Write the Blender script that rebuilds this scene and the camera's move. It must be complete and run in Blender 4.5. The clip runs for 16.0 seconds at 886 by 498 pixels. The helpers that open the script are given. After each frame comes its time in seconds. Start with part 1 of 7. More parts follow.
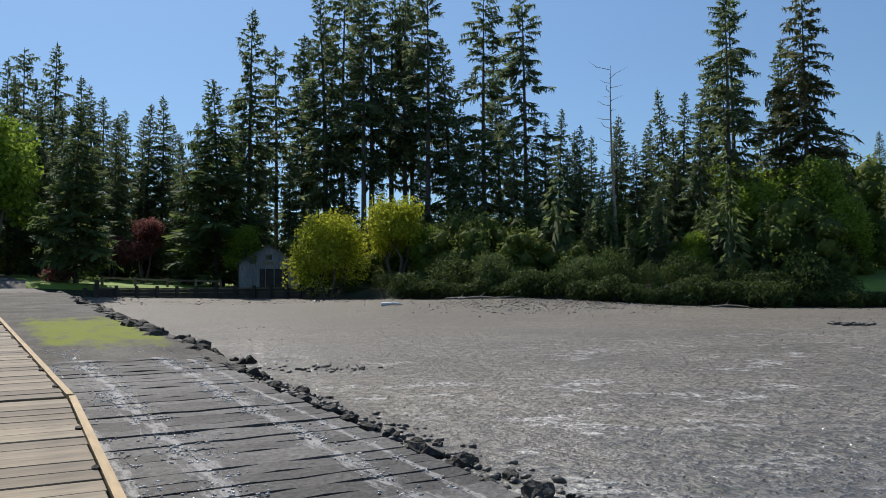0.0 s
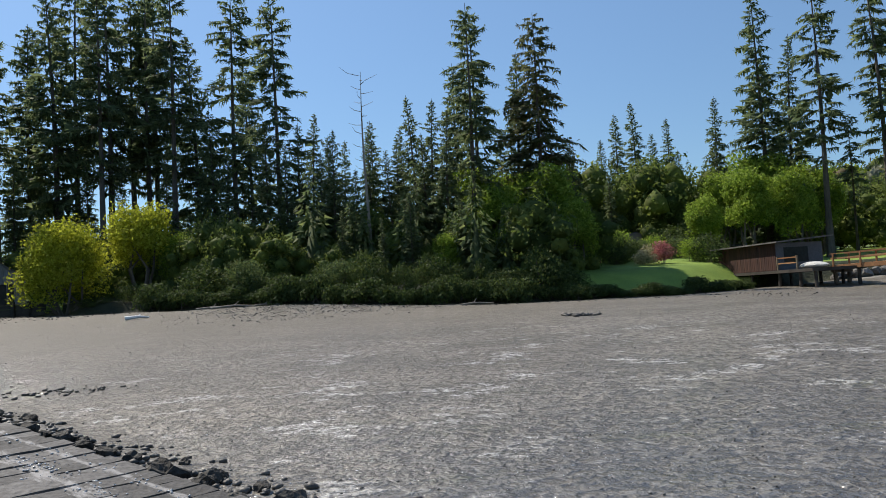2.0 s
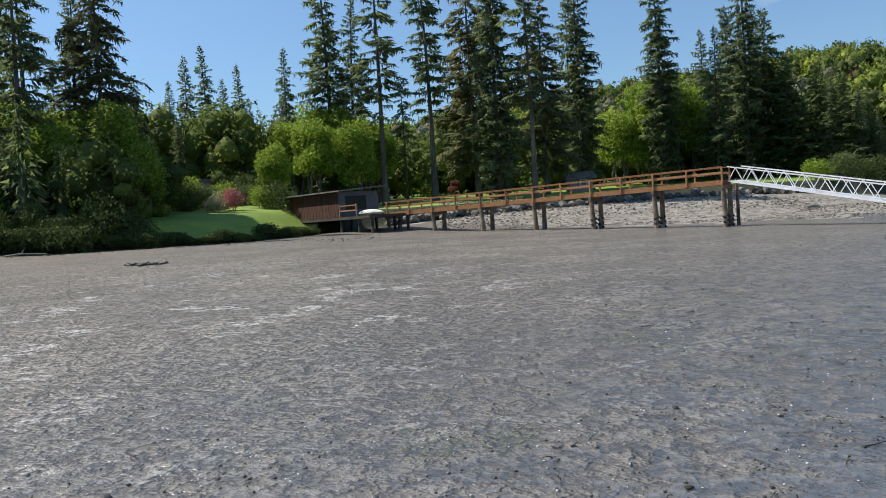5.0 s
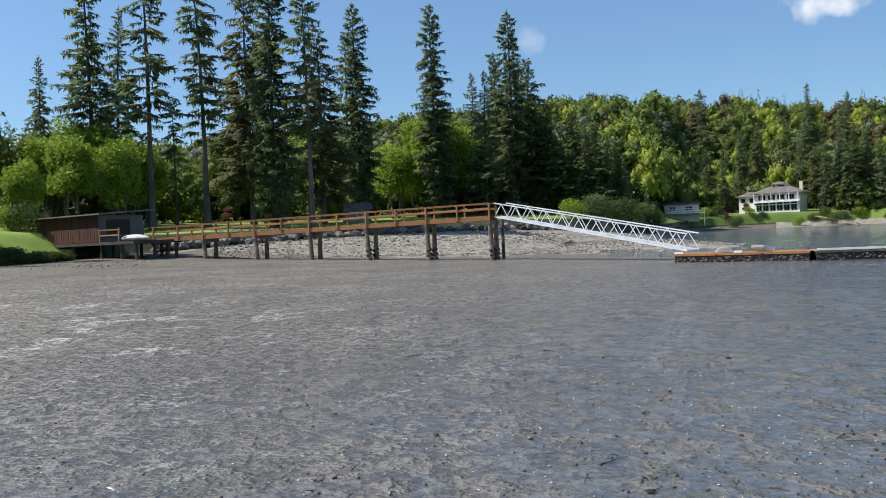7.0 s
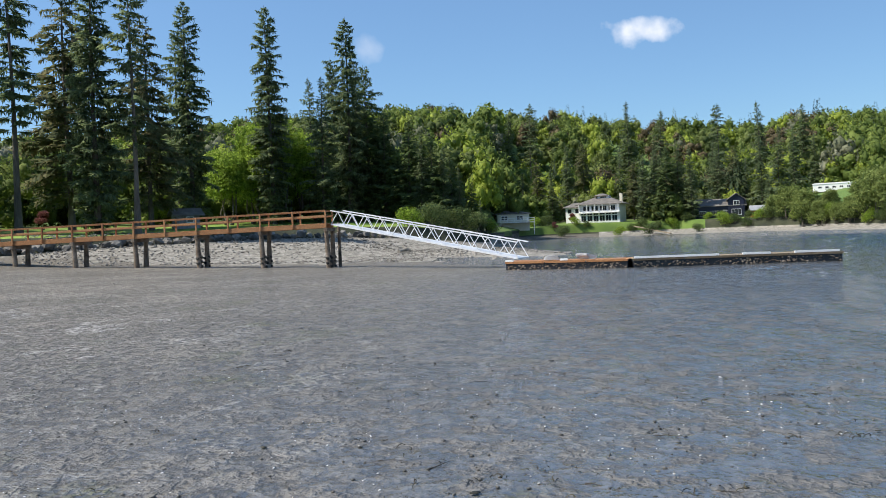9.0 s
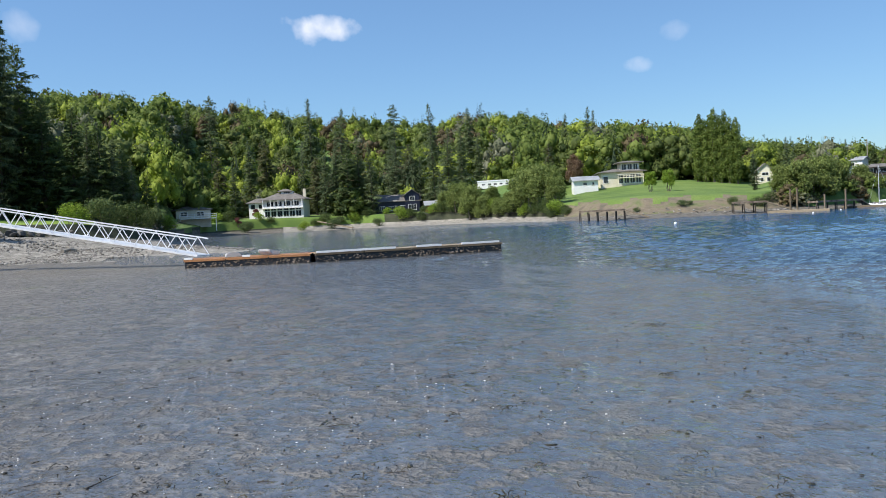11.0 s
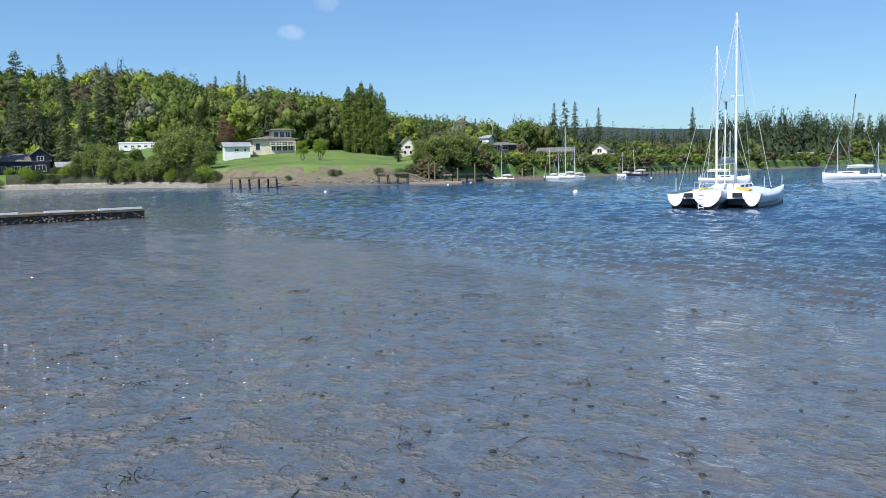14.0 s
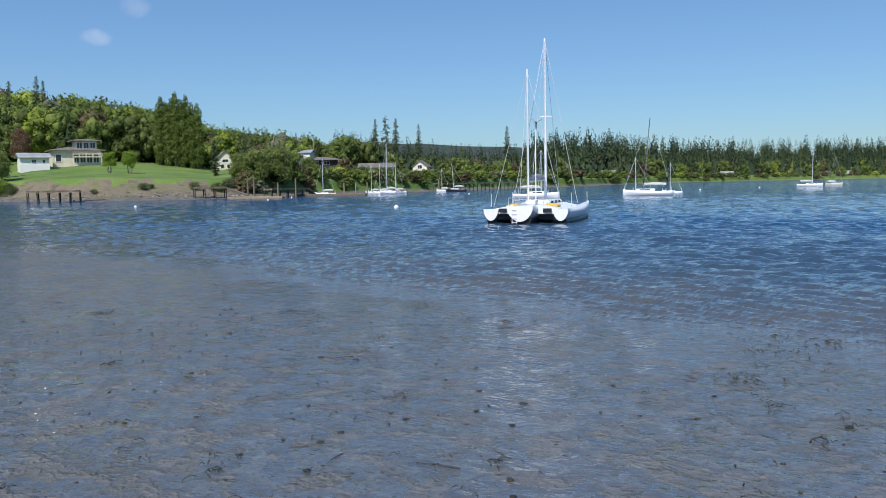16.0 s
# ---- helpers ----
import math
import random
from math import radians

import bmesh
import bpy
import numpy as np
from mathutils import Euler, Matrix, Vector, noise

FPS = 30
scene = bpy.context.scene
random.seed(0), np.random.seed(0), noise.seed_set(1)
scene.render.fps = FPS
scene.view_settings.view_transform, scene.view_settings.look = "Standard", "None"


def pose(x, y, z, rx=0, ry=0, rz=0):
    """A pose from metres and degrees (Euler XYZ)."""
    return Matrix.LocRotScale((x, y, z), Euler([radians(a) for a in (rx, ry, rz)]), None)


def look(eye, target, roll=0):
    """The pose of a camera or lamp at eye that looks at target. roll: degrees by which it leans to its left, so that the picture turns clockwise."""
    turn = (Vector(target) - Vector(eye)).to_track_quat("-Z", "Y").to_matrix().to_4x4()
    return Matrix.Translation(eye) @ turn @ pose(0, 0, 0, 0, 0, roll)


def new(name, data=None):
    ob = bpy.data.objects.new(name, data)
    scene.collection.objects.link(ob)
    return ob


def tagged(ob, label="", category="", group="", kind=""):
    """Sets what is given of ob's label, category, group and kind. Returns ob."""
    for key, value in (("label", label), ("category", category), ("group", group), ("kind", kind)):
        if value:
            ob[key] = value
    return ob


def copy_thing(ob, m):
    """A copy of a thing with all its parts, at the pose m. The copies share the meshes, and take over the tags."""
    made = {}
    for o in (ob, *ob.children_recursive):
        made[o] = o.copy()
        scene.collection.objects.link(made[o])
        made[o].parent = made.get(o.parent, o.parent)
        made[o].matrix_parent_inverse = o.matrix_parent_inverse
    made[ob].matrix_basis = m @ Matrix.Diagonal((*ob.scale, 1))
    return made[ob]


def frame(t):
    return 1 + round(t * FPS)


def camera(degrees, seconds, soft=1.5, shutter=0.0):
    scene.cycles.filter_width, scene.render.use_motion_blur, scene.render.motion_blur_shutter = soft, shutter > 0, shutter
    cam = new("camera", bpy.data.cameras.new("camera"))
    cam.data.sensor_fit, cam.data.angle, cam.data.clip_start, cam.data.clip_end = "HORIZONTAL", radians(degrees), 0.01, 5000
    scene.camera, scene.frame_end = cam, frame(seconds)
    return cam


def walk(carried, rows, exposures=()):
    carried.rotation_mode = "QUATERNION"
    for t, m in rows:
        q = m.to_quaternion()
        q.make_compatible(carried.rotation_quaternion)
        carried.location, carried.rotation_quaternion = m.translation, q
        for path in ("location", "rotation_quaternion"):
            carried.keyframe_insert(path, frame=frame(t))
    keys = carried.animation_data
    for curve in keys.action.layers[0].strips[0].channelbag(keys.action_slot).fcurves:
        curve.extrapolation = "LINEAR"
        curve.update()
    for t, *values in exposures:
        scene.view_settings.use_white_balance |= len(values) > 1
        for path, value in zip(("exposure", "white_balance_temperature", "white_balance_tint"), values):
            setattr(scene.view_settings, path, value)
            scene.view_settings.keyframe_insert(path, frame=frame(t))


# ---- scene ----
EYE = 2.1  # eye above the low water, which is z = 0
cam = camera(57.03, 16.0, soft=0.9)
# seconds, x, y, yaw, pitch, roll
ROWS = [
    (0.0, -0.000, 0.350, 0.04, 3.73, 0.82),
    (0.5, 0.011, 0.350, -1.80, 3.66, 0.92),
    (1.0, 0.029, 0.349, -4.78, 3.72, 1.79),
    (1.5, 0.061, 0.345, -10.08, 3.98, 2.85),
    (2.0, 0.101, 0.335, -16.81, 3.43, 3.45),
    (2.5, 0.133, 0.324, -22.34, 2.95, 4.42),
    (3.0, 0.165, 0.308, -28.17, 2.37, 4.83),
    (3.5, 0.197, 0.289, -34.24, 0.99, 4.88),
    (4.0, 0.220, 0.273, -38.80, -0.57, 4.76),
    (6.5, 0.295, 0.188, -57.44, -1.62, 2.71),
    (7.0, 0.309, 0.165, -61.81, -1.04, 2.58),
    (7.5, 0.319, 0.143, -65.80, -0.93, 2.71),
    (8.0, 0.324, 0.131, -67.93, -0.95, 2.52),
    (8.5, 0.326, 0.127, -68.64, -0.83, 2.27),
    (9.0, 0.335, 0.101, -73.19, -0.98, 2.27),
    (9.5, 0.345, 0.061, -80.00, -1.22, 2.19),
    (10.0, 0.349, 0.027, -85.52, -1.27, 2.45),
    (12.5, 0.334, -0.103, -107.17, -4.81, 2.24),
    (13.0, 0.328, -0.123, -110.56, -5.32, 1.86),
    (13.5, 0.319, -0.144, -114.35, -5.43, 1.73),
    (14.0, 0.306, -0.170, -119.08, -5.46, 1.33),
    (14.5, 0.293, -0.191, -123.11, -5.17, 1.24),
    (15.0, 0.279, -0.212, -127.26, -4.64, 0.91),
    (15.5, 0.269, -0.223, -129.68, -4.67, 0.90),
    (16.0, 0.262, -0.232, -131.49, -4.64, 0.90),
]
walk(cam, [(t, pose(x, y, EYE, 90 + pitch, roll, yaw)) for t, x, y, yaw, pitch, roll in ROWS], exposures=[(0.0, -0.15, 6550, 10), (3.0, 0.18, 6750, 10), (7.0, 0.3, 6600, 10), (9.0, 0.4, 6480, 9), (12.5, 0.31, 6150, 11), (14.0, 0.31, 6080, 11), (15.0, 0.1, 6060, 12), (16.0, 0.04, 6050, 12)])

# ---- light ----
SUN_BEARING, SUN_HEIGHT = -28.0, 50.0


def bearing(b, d, z=0.0):
    """A place b degrees clockwise from the y axis and d metres from the origin."""
    return Vector((d * math.sin(radians(b)), d * math.cos(radians(b)), z))


world = bpy.data.worlds.new("sky")
scene.world = world
world.use_nodes = True
wn, wl = world.node_tree.nodes, world.node_tree.links
wn.clear()
w_out, w_bg = wn.new("ShaderNodeOutputWorld"), wn.new("ShaderNodeBackground")
sky = wn.new("ShaderNodeTexSky")
sky.sky_type, sky.sun_disc = "NISHITA", False
sky.sun_elevation, sky.sun_rotation = radians(SUN_HEIGHT), radians(SUN_BEARING)
sky.air_density, sky.dust_density, sky.ozone_density = 1.0, 0.3, 1.2
w_bg.inputs["Strength"].default_value = 0.13
w_coord = wn.new("ShaderNodeTexCoord")
w_noise = wn.new("ShaderNodeTexNoise")
w_noise.inputs["Scale"].default_value = 34.0
w_noise.inputs["Detail"].default_value = 6.0
wl.new(w_coord.outputs["Generated"], w_noise.inputs["Vector"])
w_sep = wn.new("ShaderNodeSeparateXYZ")
wl.new(w_coord.outputs["Generated"], w_sep.inputs[0])
w_ramp = wn.new("ShaderNodeValToRGB")
for w_i, (w_p, w_c) in enumerate(((0.0, (0.45, 0.61, 0.77)), (0.5, (0.84, 0.97, 1.06)))):
    w_ramp.color_ramp.elements[w_i].position, w_ramp.color_ramp.elements[w_i].color = w_p, (*w_c, 1)
wl.new(w_sep.outputs["Z"], w_ramp.inputs["Fac"])
w_deep = wn.new("ShaderNodeMix")
w_deep.data_type, w_deep.blend_type = "RGBA", "MULTIPLY"
w_deep.inputs["Factor"].default_value = 1.0
wl.new(sky.outputs["Color"], w_deep.inputs["A"])
wl.new(w_ramp.outputs["Color"], w_deep.inputs["B"])
w_away = wn.new("ShaderNodeVectorMath")
w_away.operation = "DOT_PRODUCT"
wl.new(w_coord.outputs["Generated"], w_away.inputs[0])
w_away.inputs[1].default_value = bearing(SUN_BEARING + 180, 1.0)
w_dim = wn.new("ShaderNodeMapRange")
wl.new(w_away.outputs["Value"], w_dim.inputs["Value"])
for w_key, w_v in (("From Min", 0.3), ("From Max", 1.0), ("To Min", 1.0), ("To Max", 0.86)):
    w_dim.inputs[w_key].default_value = w_v
w_far = wn.new("ShaderNodeMix")
w_far.data_type, w_far.blend_type = "RGBA", "MULTIPLY"
w_far.inputs["Factor"].default_value = 1.0
wl.new(w_deep.outputs["Result"], w_far.inputs["A"])
wl.new(w_dim.outputs["Result"], w_far.inputs["B"])
colour_now = w_far.outputs["Result"]


def cloud(b, e, wide, high, thick):
    """A small fair-weather cloud in the sky at bearing b and height e degrees, wide and high in degrees."""
    global colour_now
    to = bearing(b, math.cos(radians(e)), math.sin(radians(e)))
    side = Vector((math.cos(radians(b)), -math.sin(radians(b)), 0))
    up = side.cross(to)
    total = None
    for axis, size in ((side, wide), (up, high)):
        d = wn.new("ShaderNodeVectorMath")
        d.operation = "DOT_PRODUCT"
        wl.new(w_coord.outputs["Generated"], d.inputs[0])
        d.inputs[1].default_value = axis
        s = wn.new("ShaderNodeMath")
        s.operation = "MULTIPLY_ADD"
        wl.new(d.outputs["Value"], s.inputs[0])
        s.inputs[1].default_value = 1 / radians(size)
        s.inputs[2].default_value = -axis.dot(to) / radians(size)
        q = wn.new("ShaderNodeMath")
        q.operation = "POWER"
        a = wn.new("ShaderNodeMath")
        a.operation = "ABSOLUTE"
        wl.new(s.outputs[0], a.inputs[0])
        wl.new(a.outputs[0], q.inputs[0])
        q.inputs[1].default_value = 2.0
        if total is None:
            total = q.outputs[0]
        else:
            p = wn.new("ShaderNodeMath")
            wl.new(total, p.inputs[0])
            wl.new(q.outputs[0], p.inputs[1])
            total = p.outputs[0]
    rag = wn.new("ShaderNodeMath")
    rag.operation = "MULTIPLY_ADD"
    wl.new(w_noise.outputs["Fac"], rag.inputs[0])
    rag.inputs[1].default_value = 4.0
    wl.new(total, rag.inputs[2])
    front = wn.new("ShaderNodeMapRange")
    wl.new(rag.outputs[0], front.inputs["Value"])
    front.inputs["From Min"].default_value = 1.5
    front.inputs["From Max"].default_value = 3.3
    front.inputs["To Min"].default_value = thick
    front.inputs["To Max"].default_value = 0.0
    ahead = wn.new("ShaderNodeVectorMath")
    ahead.operation = "DOT_PRODUCT"
    wl.new(w_coord.outputs["Generated"], ahead.inputs[0])
    ahead.inputs[1].default_value = to
    gate = wn.new("ShaderNodeMath")
    gate.operation = "GREATER_THAN"
    wl.new(ahead.outputs["Value"], gate.inputs[0])
    gate.inputs[1].default_value = 0.9
    fac = wn.new("ShaderNodeMath")
    fac.operation = "MULTIPLY"
    wl.new(front.outputs["Result"], fac.inputs[0])
    wl.new(gate.outputs[0], fac.inputs[1])
    mix = wn.new("ShaderNodeMix")
    mix.data_type = "RGBA"
    wl.new(fac.outputs[0], mix.inputs["Factor"])
    wl.new(colour_now, mix.inputs["A"])
    mix.inputs["B"].default_value = (6.6, 6.6, 6.9, 1)
    colour_now = mix.outputs["Result"]


cloud(87.3, 13.15, 2.3, 1.0, 0.85)
cloud(68.6, 12.9, 1.0, 0.9, 0.22)
cloud(108.9, 9.5, 1.0, 0.5, 0.34)
cloud(111.5, 11.5, 0.9, 0.6, 0.2)
wl.new(colour_now, w_bg.inputs["Color"])
wl.new(w_bg.outputs[0], w_out.inputs["Surface"])

sun = new("sun", bpy.data.lights.new("sun", "SUN"))
sun.data.energy, sun.data.angle, sun.data.color = 5.0, radians(0.55), (1.0, 0.94, 0.85)
sun.matrix_world = look((0, 0, 300), Vector((0, 0, 300)) - bearing(SUN_BEARING, math.cos(radians(SUN_HEIGHT)), math.sin(radians(SUN_HEIGHT))))

# ---- materials ----
def material(name, colours, rough=0.7, scale=4.0, fine=40.0, bump=0.2, depth=0.02, metal=0.0, island=False, thing=False, through_light=0.0, stretch=(1, 1, 1), dark=0.25, local=True, share=0.6):
    """A surface of two or more base colours, mottled at two scales, with relief; island or thing varies it piece by piece."""
    m = bpy.data.materials.new(name)
    m.use_nodes = True
    n, l = m.node_tree.nodes, m.node_tree.links
    bsdf = n["Principled BSDF"]
    coord = n.new("ShaderNodeTexCoord")
    mapping = n.new("ShaderNodeMapping")
    mapping.inputs["Scale"].default_value = stretch
    if local:
        l.new(coord.outputs["Object"], mapping.inputs["Vector"])
    else:
        geo = n.new("ShaderNodeNewGeometry")
        l.new(geo.outputs["Position"], mapping.inputs["Vector"])
    big, small = n.new("ShaderNodeTexNoise"), n.new("ShaderNodeTexNoise")
    for node, s, d in ((big, scale, 4.0), (small, fine, 6.0)):
        node.inputs["Scale"].default_value, node.inputs["Detail"].default_value = s, d
        l.new(mapping.outputs[0], node.inputs["Vector"])
    value = big.outputs["Fac"]
    if island or thing:
        source = n.new("ShaderNodeNewGeometry") if island else n.new("ShaderNodeObjectInfo")
        out = source.outputs["Random Per Island"] if island else source.outputs["Random"]
        add = n.new("ShaderNodeMix")
        add.inputs["Factor"].default_value = share
        l.new(value, add.inputs["A"])
        l.new(out, add.inputs["B"])
        value = add.outputs["Result"]
    ramp = n.new("ShaderNodeValToRGB")
    while len(ramp.color_ramp.elements) < len(colours):
        ramp.color_ramp.elements.new(0.5)
    lo, hi = (0.18, 0.82) if (island or thing) and share > 0.5 else (0.3, 0.7)
    for i, c in enumerate(colours):
        ramp.color_ramp.elements[i].position = lo + (hi - lo) * i / max(1, len(colours) - 1)
        ramp.color_ramp.elements[i].color = (*c, 1)
    l.new(value, ramp.inputs["Fac"])
    shade = n.new("ShaderNodeMapRange")
    l.new(small.outputs["Fac"], shade.inputs["Value"])
    shade.inputs["From Min"].default_value, shade.inputs["From Max"].default_value = 0.3, 0.7
    shade.inputs["To Min"].default_value, shade.inputs["To Max"].default_value = 1 - dark, 1 + dark * 0.6
    mul = n.new("ShaderNodeMix")
    mul.data_type, mul.blend_type = "RGBA", "MULTIPLY"
    mul.inputs["Factor"].default_value = 1.0
    l.new(ramp.outputs["Color"], mul.inputs["A"])
    l.new(shade.outputs["Result"], mul.inputs["B"])
    l.new(mul.outputs["Result"], bsdf.inputs["Base Color"])
    bsdf.inputs["Roughness"].default_value, bsdf.inputs["Metallic"].default_value = rough, metal
    if bump:
        b = n.new("ShaderNodeBump")
        b.inputs["Strength"].default_value, b.inputs["Distance"].default_value = bump, depth
        l.new(small.outputs["Fac"], b.inputs["Height"])
        l.new(b.outputs[0], bsdf.inputs["Normal"])
    if through_light:
        t = n.new("ShaderNodeBsdfTranslucent")
        l.new(mul.outputs["Result"], t.inputs["Color"])
        mix = n.new("ShaderNodeMixShader")
        mix.inputs[0].default_value = through_light
        l.new(bsdf.outputs[0], mix.inputs[1])
        l.new(t.outputs[0], mix.inputs[2])
        l.new(mix.outputs[0], n["Material Output"].inputs["Surface"])
    return m


def leaf(name, *colours, light=0.35, rough=0.7, patch=0.25, share=0.6):
    m = material(name, colours, rough=rough, scale=patch, fine=3.0, bump=0, island=True, through_light=light, local=False, share=share)
    m.node_tree.nodes["Principled BSDF"].inputs["Specular IOR Level"].default_value = 0.25
    return m


def mud_material():
    """Wet tidal mud: pits dark with ooze and with shade put into the colour, paler drained ridges, films of standing
    water in the hollows and shell grit.
    """
    m = bpy.data.materials.new("wet_mud")
    m.use_nodes = True
    n, l = m.node_tree.nodes, m.node_tree.links
    bsdf = n["Principled BSDF"]
    geo = n.new("ShaderNodeNewGeometry")
    turn = n.new("ShaderNodeMapping")
    turn.inputs["Rotation"].default_value = (0, 0, radians(14))
    turn.inputs["Scale"].default_value = (0.75, 1.0, 1.0)
    l.new(geo.outputs["Position"], turn.inputs["Vector"])

    def tex(scale, detail, source=turn, rough=0.55):
        t = n.new("ShaderNodeTexNoise")
        t.inputs["Scale"].default_value, t.inputs["Detail"].default_value, t.inputs["Roughness"].default_value = scale, detail, rough
        l.new(source.outputs[0], t.inputs["Vector"])
        return t.outputs["Fac"]

    def span(value, a, b, c, d):
        r = n.new("ShaderNodeMapRange")
        l.new(value, r.inputs["Value"])
        for key, v in (("From Min", a), ("From Max", b), ("To Min", c), ("To Max", d)):
            r.inputs[key].default_value = v
        return r.outputs["Result"]

    def math2(op, a, b):
        x = n.new("ShaderNodeMath")
        x.operation = op
        for i, v in enumerate((a, b)):
            if isinstance(v, (int, float)):
                x.inputs[i].default_value = v
            else:
                l.new(v, x.inputs[i])
        return x.outputs[0]

    def tint(fac, was, colour):
        x = n.new("ShaderNodeMix")
        x.data_type = "RGBA"
        if isinstance(fac, float):
            x.inputs["Factor"].default_value = fac
        else:
            l.new(fac, x.inputs["Factor"])
        if isinstance(was, tuple):
            x.inputs["A"].default_value = (*was, 1)
        else:
            l.new(was, x.inputs["A"])
        if isinstance(colour, tuple):
            x.inputs["B"].default_value = (*colour, 1)
        else:
            l.new(colour, x.inputs["B"])
        return x.outputs["Result"]

    def relief(distance, height):
        x = n.new("ShaderNodeBump")
        x.inputs["Strength"].default_value, x.inputs["Distance"].default_value = 1.0, distance
        l.new(height, x.inputs["Height"])
        return x.outputs[0]

    fine = n.new("ShaderNodeMapping")
    fine.inputs["Rotation"].default_value = (0, 0, radians(5))
    l.new(geo.outputs["Position"], fine.inputs["Vector"])
    sep = n.new("ShaderNodeSeparateXYZ")
    l.new(geo.outputs["Position"], sep.inputs[0])
    z = sep.outputs["Z"]
    scallop, small, grit = tex(4.2, 3.0, fine, 0.6), tex(12.0, 3.0, fine, 0.55), tex(45.0, 4.0, fine)
    patches, broad, streaks = tex(0.32, 5.0), tex(0.06, 3.0), tex(0.8, 6.0, turn, 0.68)
    shelf = span(scallop, 0.43, 0.57, 0.0, 1.0)
    pock = span(small, 0.40, 0.60, 0.0, 1.0)
    height = math2("ADD", math2("ADD", math2("MULTIPLY", shelf, 0.030), math2("MULTIPLY", pock, 0.017)), math2("MULTIPLY", grit, 0.006))
    # colour: pits darkened for ooze and for their shaded faces, grey-brown shelves, browner and drier towards the head
    # of the bay
    mix = math2("ADD", math2("MULTIPLY", shelf, 0.5), math2("MULTIPLY", pock, 0.5))
    colour = tint(mix, (0.058, 0.049, 0.038), (0.335, 0.302, 0.248))
    colour = tint(span(patches, 0.42, 0.62, 0.0, 0.45), colour, (0.13, 0.112, 0.085))
    colour = tint(span(z, 0.7, 1.3, 0.0, 0.6), colour, (0.165, 0.145, 0.112))
    weed = math2("MULTIPLY", span(tex(0.55, 4.0, turn, 0.6), 0.58, 0.66, 0.0, 0.75), math2("MULTIPLY", span(z, 0.42, 0.2, 0.0, 1.0), pock))
    colour = tint(weed, colour, (0.085, 0.10, 0.03))
    crust = math2("MULTIPLY", math2("MULTIPLY", span(streaks, 0.55, 0.62, 0.0, 1.0), span(mix, 0.25, 0.8, 0.0, 1.0)), math2("MULTIPLY", math2("MULTIPLY", span(z, 0.10, 0.34, 0.12, 1.0), span(sep.outputs["X"], 12.0, 26.0, 1.0, 0.15)), span(z, 0.85, 0.6, 0.15, 1.0)))
    colour = tint(crust, colour, (0.60, 0.585, 0.55))
    shells = n.new("ShaderNodeTexVoronoi")
    shells.inputs["Scale"].default_value = 9.0
    l.new(geo.outputs["Position"], shells.inputs["Vector"])
    speck = math2("MULTIPLY", span(shells.outputs["Distance"], 0.12, 0.07, 0.0, 1.0), span(tex(1.1, 3.0), 0.50, 0.58, 0.0, 1.0))
    colour = tint(speck, colour, (0.55, 0.54, 0.50))
    colour = tint(math2("MULTIPLY", span(sep.outputs["X"], -1.0, 13.0, 0.5, 0.0), span(z, 0.3, 0.6, 0.0, 1.0)), colour, (0.062, 0.056, 0.048))
    colour = tint(span(sep.outputs["Y"], 6.0, -4.0, 0.0, 0.45), colour, (0.15, 0.148, 0.145))
    # a film of standing water, thicker where the flat lies low
    lie = math2("ADD", span(z, 0.03, 0.5, 1.1, 0.36), math2("ADD", math2("MULTIPLY", math2("SUBTRACT", patches, 0.5), 1.6), math2("MULTIPLY", math2("SUBTRACT", broad, 0.5), 1.2)))
    film = math2("MULTIPLY", span(lie, 0.1, 0.75, 0.15, 1.0), math2("MULTIPLY", span(z, 0.7, 1.3, 1.0, 0.12), math2("SUBTRACT", 1.0, math2("MULTIPLY", crust, 0.8))))
    seaward = span(sep.outputs["Y"], 13.0, -1.0, 0.12, 1.0)
    mound = math2("MULTIPLY", span(tex(2.6, 4.0, fine, 0.6), 0.49, 0.59, 0.0, 0.82), span(z, 0.04, 0.12, 0.3, 1.0))
    colour = tint(math2("MULTIPLY", math2("MULTIPLY", mound, seaward), span(speck, 0.0, 1.0, 0.9, 0.2)), colour, (0.142, 0.135, 0.126))
    film = math2("MULTIPLY", math2("MULTIPLY", film, math2("SUBTRACT", 1.0, math2("MULTIPLY", mound, seaward))), math2("SUBTRACT", 1.0, math2("MULTIPLY", weed, 0.7)))
    soaked = math2("MULTIPLY", math2("MULTIPLY", film, span(z, 0.55, 0.22, 0.0, 1.0)), seaward)
    l.new(tint(math2("MULTIPLY", soaked, span(mix, 0.0, 1.0, 0.9, 0.68)), colour, (0.06, 0.062, 0.064)), bsdf.inputs["Base Color"])
    l.new(math2("MULTIPLY", film, math2("ADD", 0.4, math2("MULTIPLY", seaward, 0.6))), bsdf.inputs["Coat Weight"])
    l.new(math2("ADD", 0.5, math2("MULTIPLY", grit, 0.2)), bsdf.inputs["Roughness"])
    bsdf.inputs["Specular IOR Level"].default_value = 0.3
    bsdf.inputs["Coat IOR"].default_value = 2.3
    l.new(span(soaked, 0.1, 0.8, 0.12, 0.05), bsdf.inputs["Coat Roughness"])
    stretch = n.new("ShaderNodeMapping")
    stretch.vector_type = "TEXTURE"
    stretch.inputs["Rotation"].default_value = (0, 0, radians(104))
    stretch.inputs["Scale"].default_value = (0.45, 1.0, 1.0)
    l.new(geo.outputs["Position"], stretch.inputs["Vector"])
    waves = math2("ADD", math2("MULTIPLY", tex(1.5, 3.0, stretch, 0.55), 0.12), math2("MULTIPLY", tex(4.0, 2.0, stretch, 0.5), 0.05))
    away = n.new("ShaderNodeVectorMath")
    away.operation = "LENGTH"
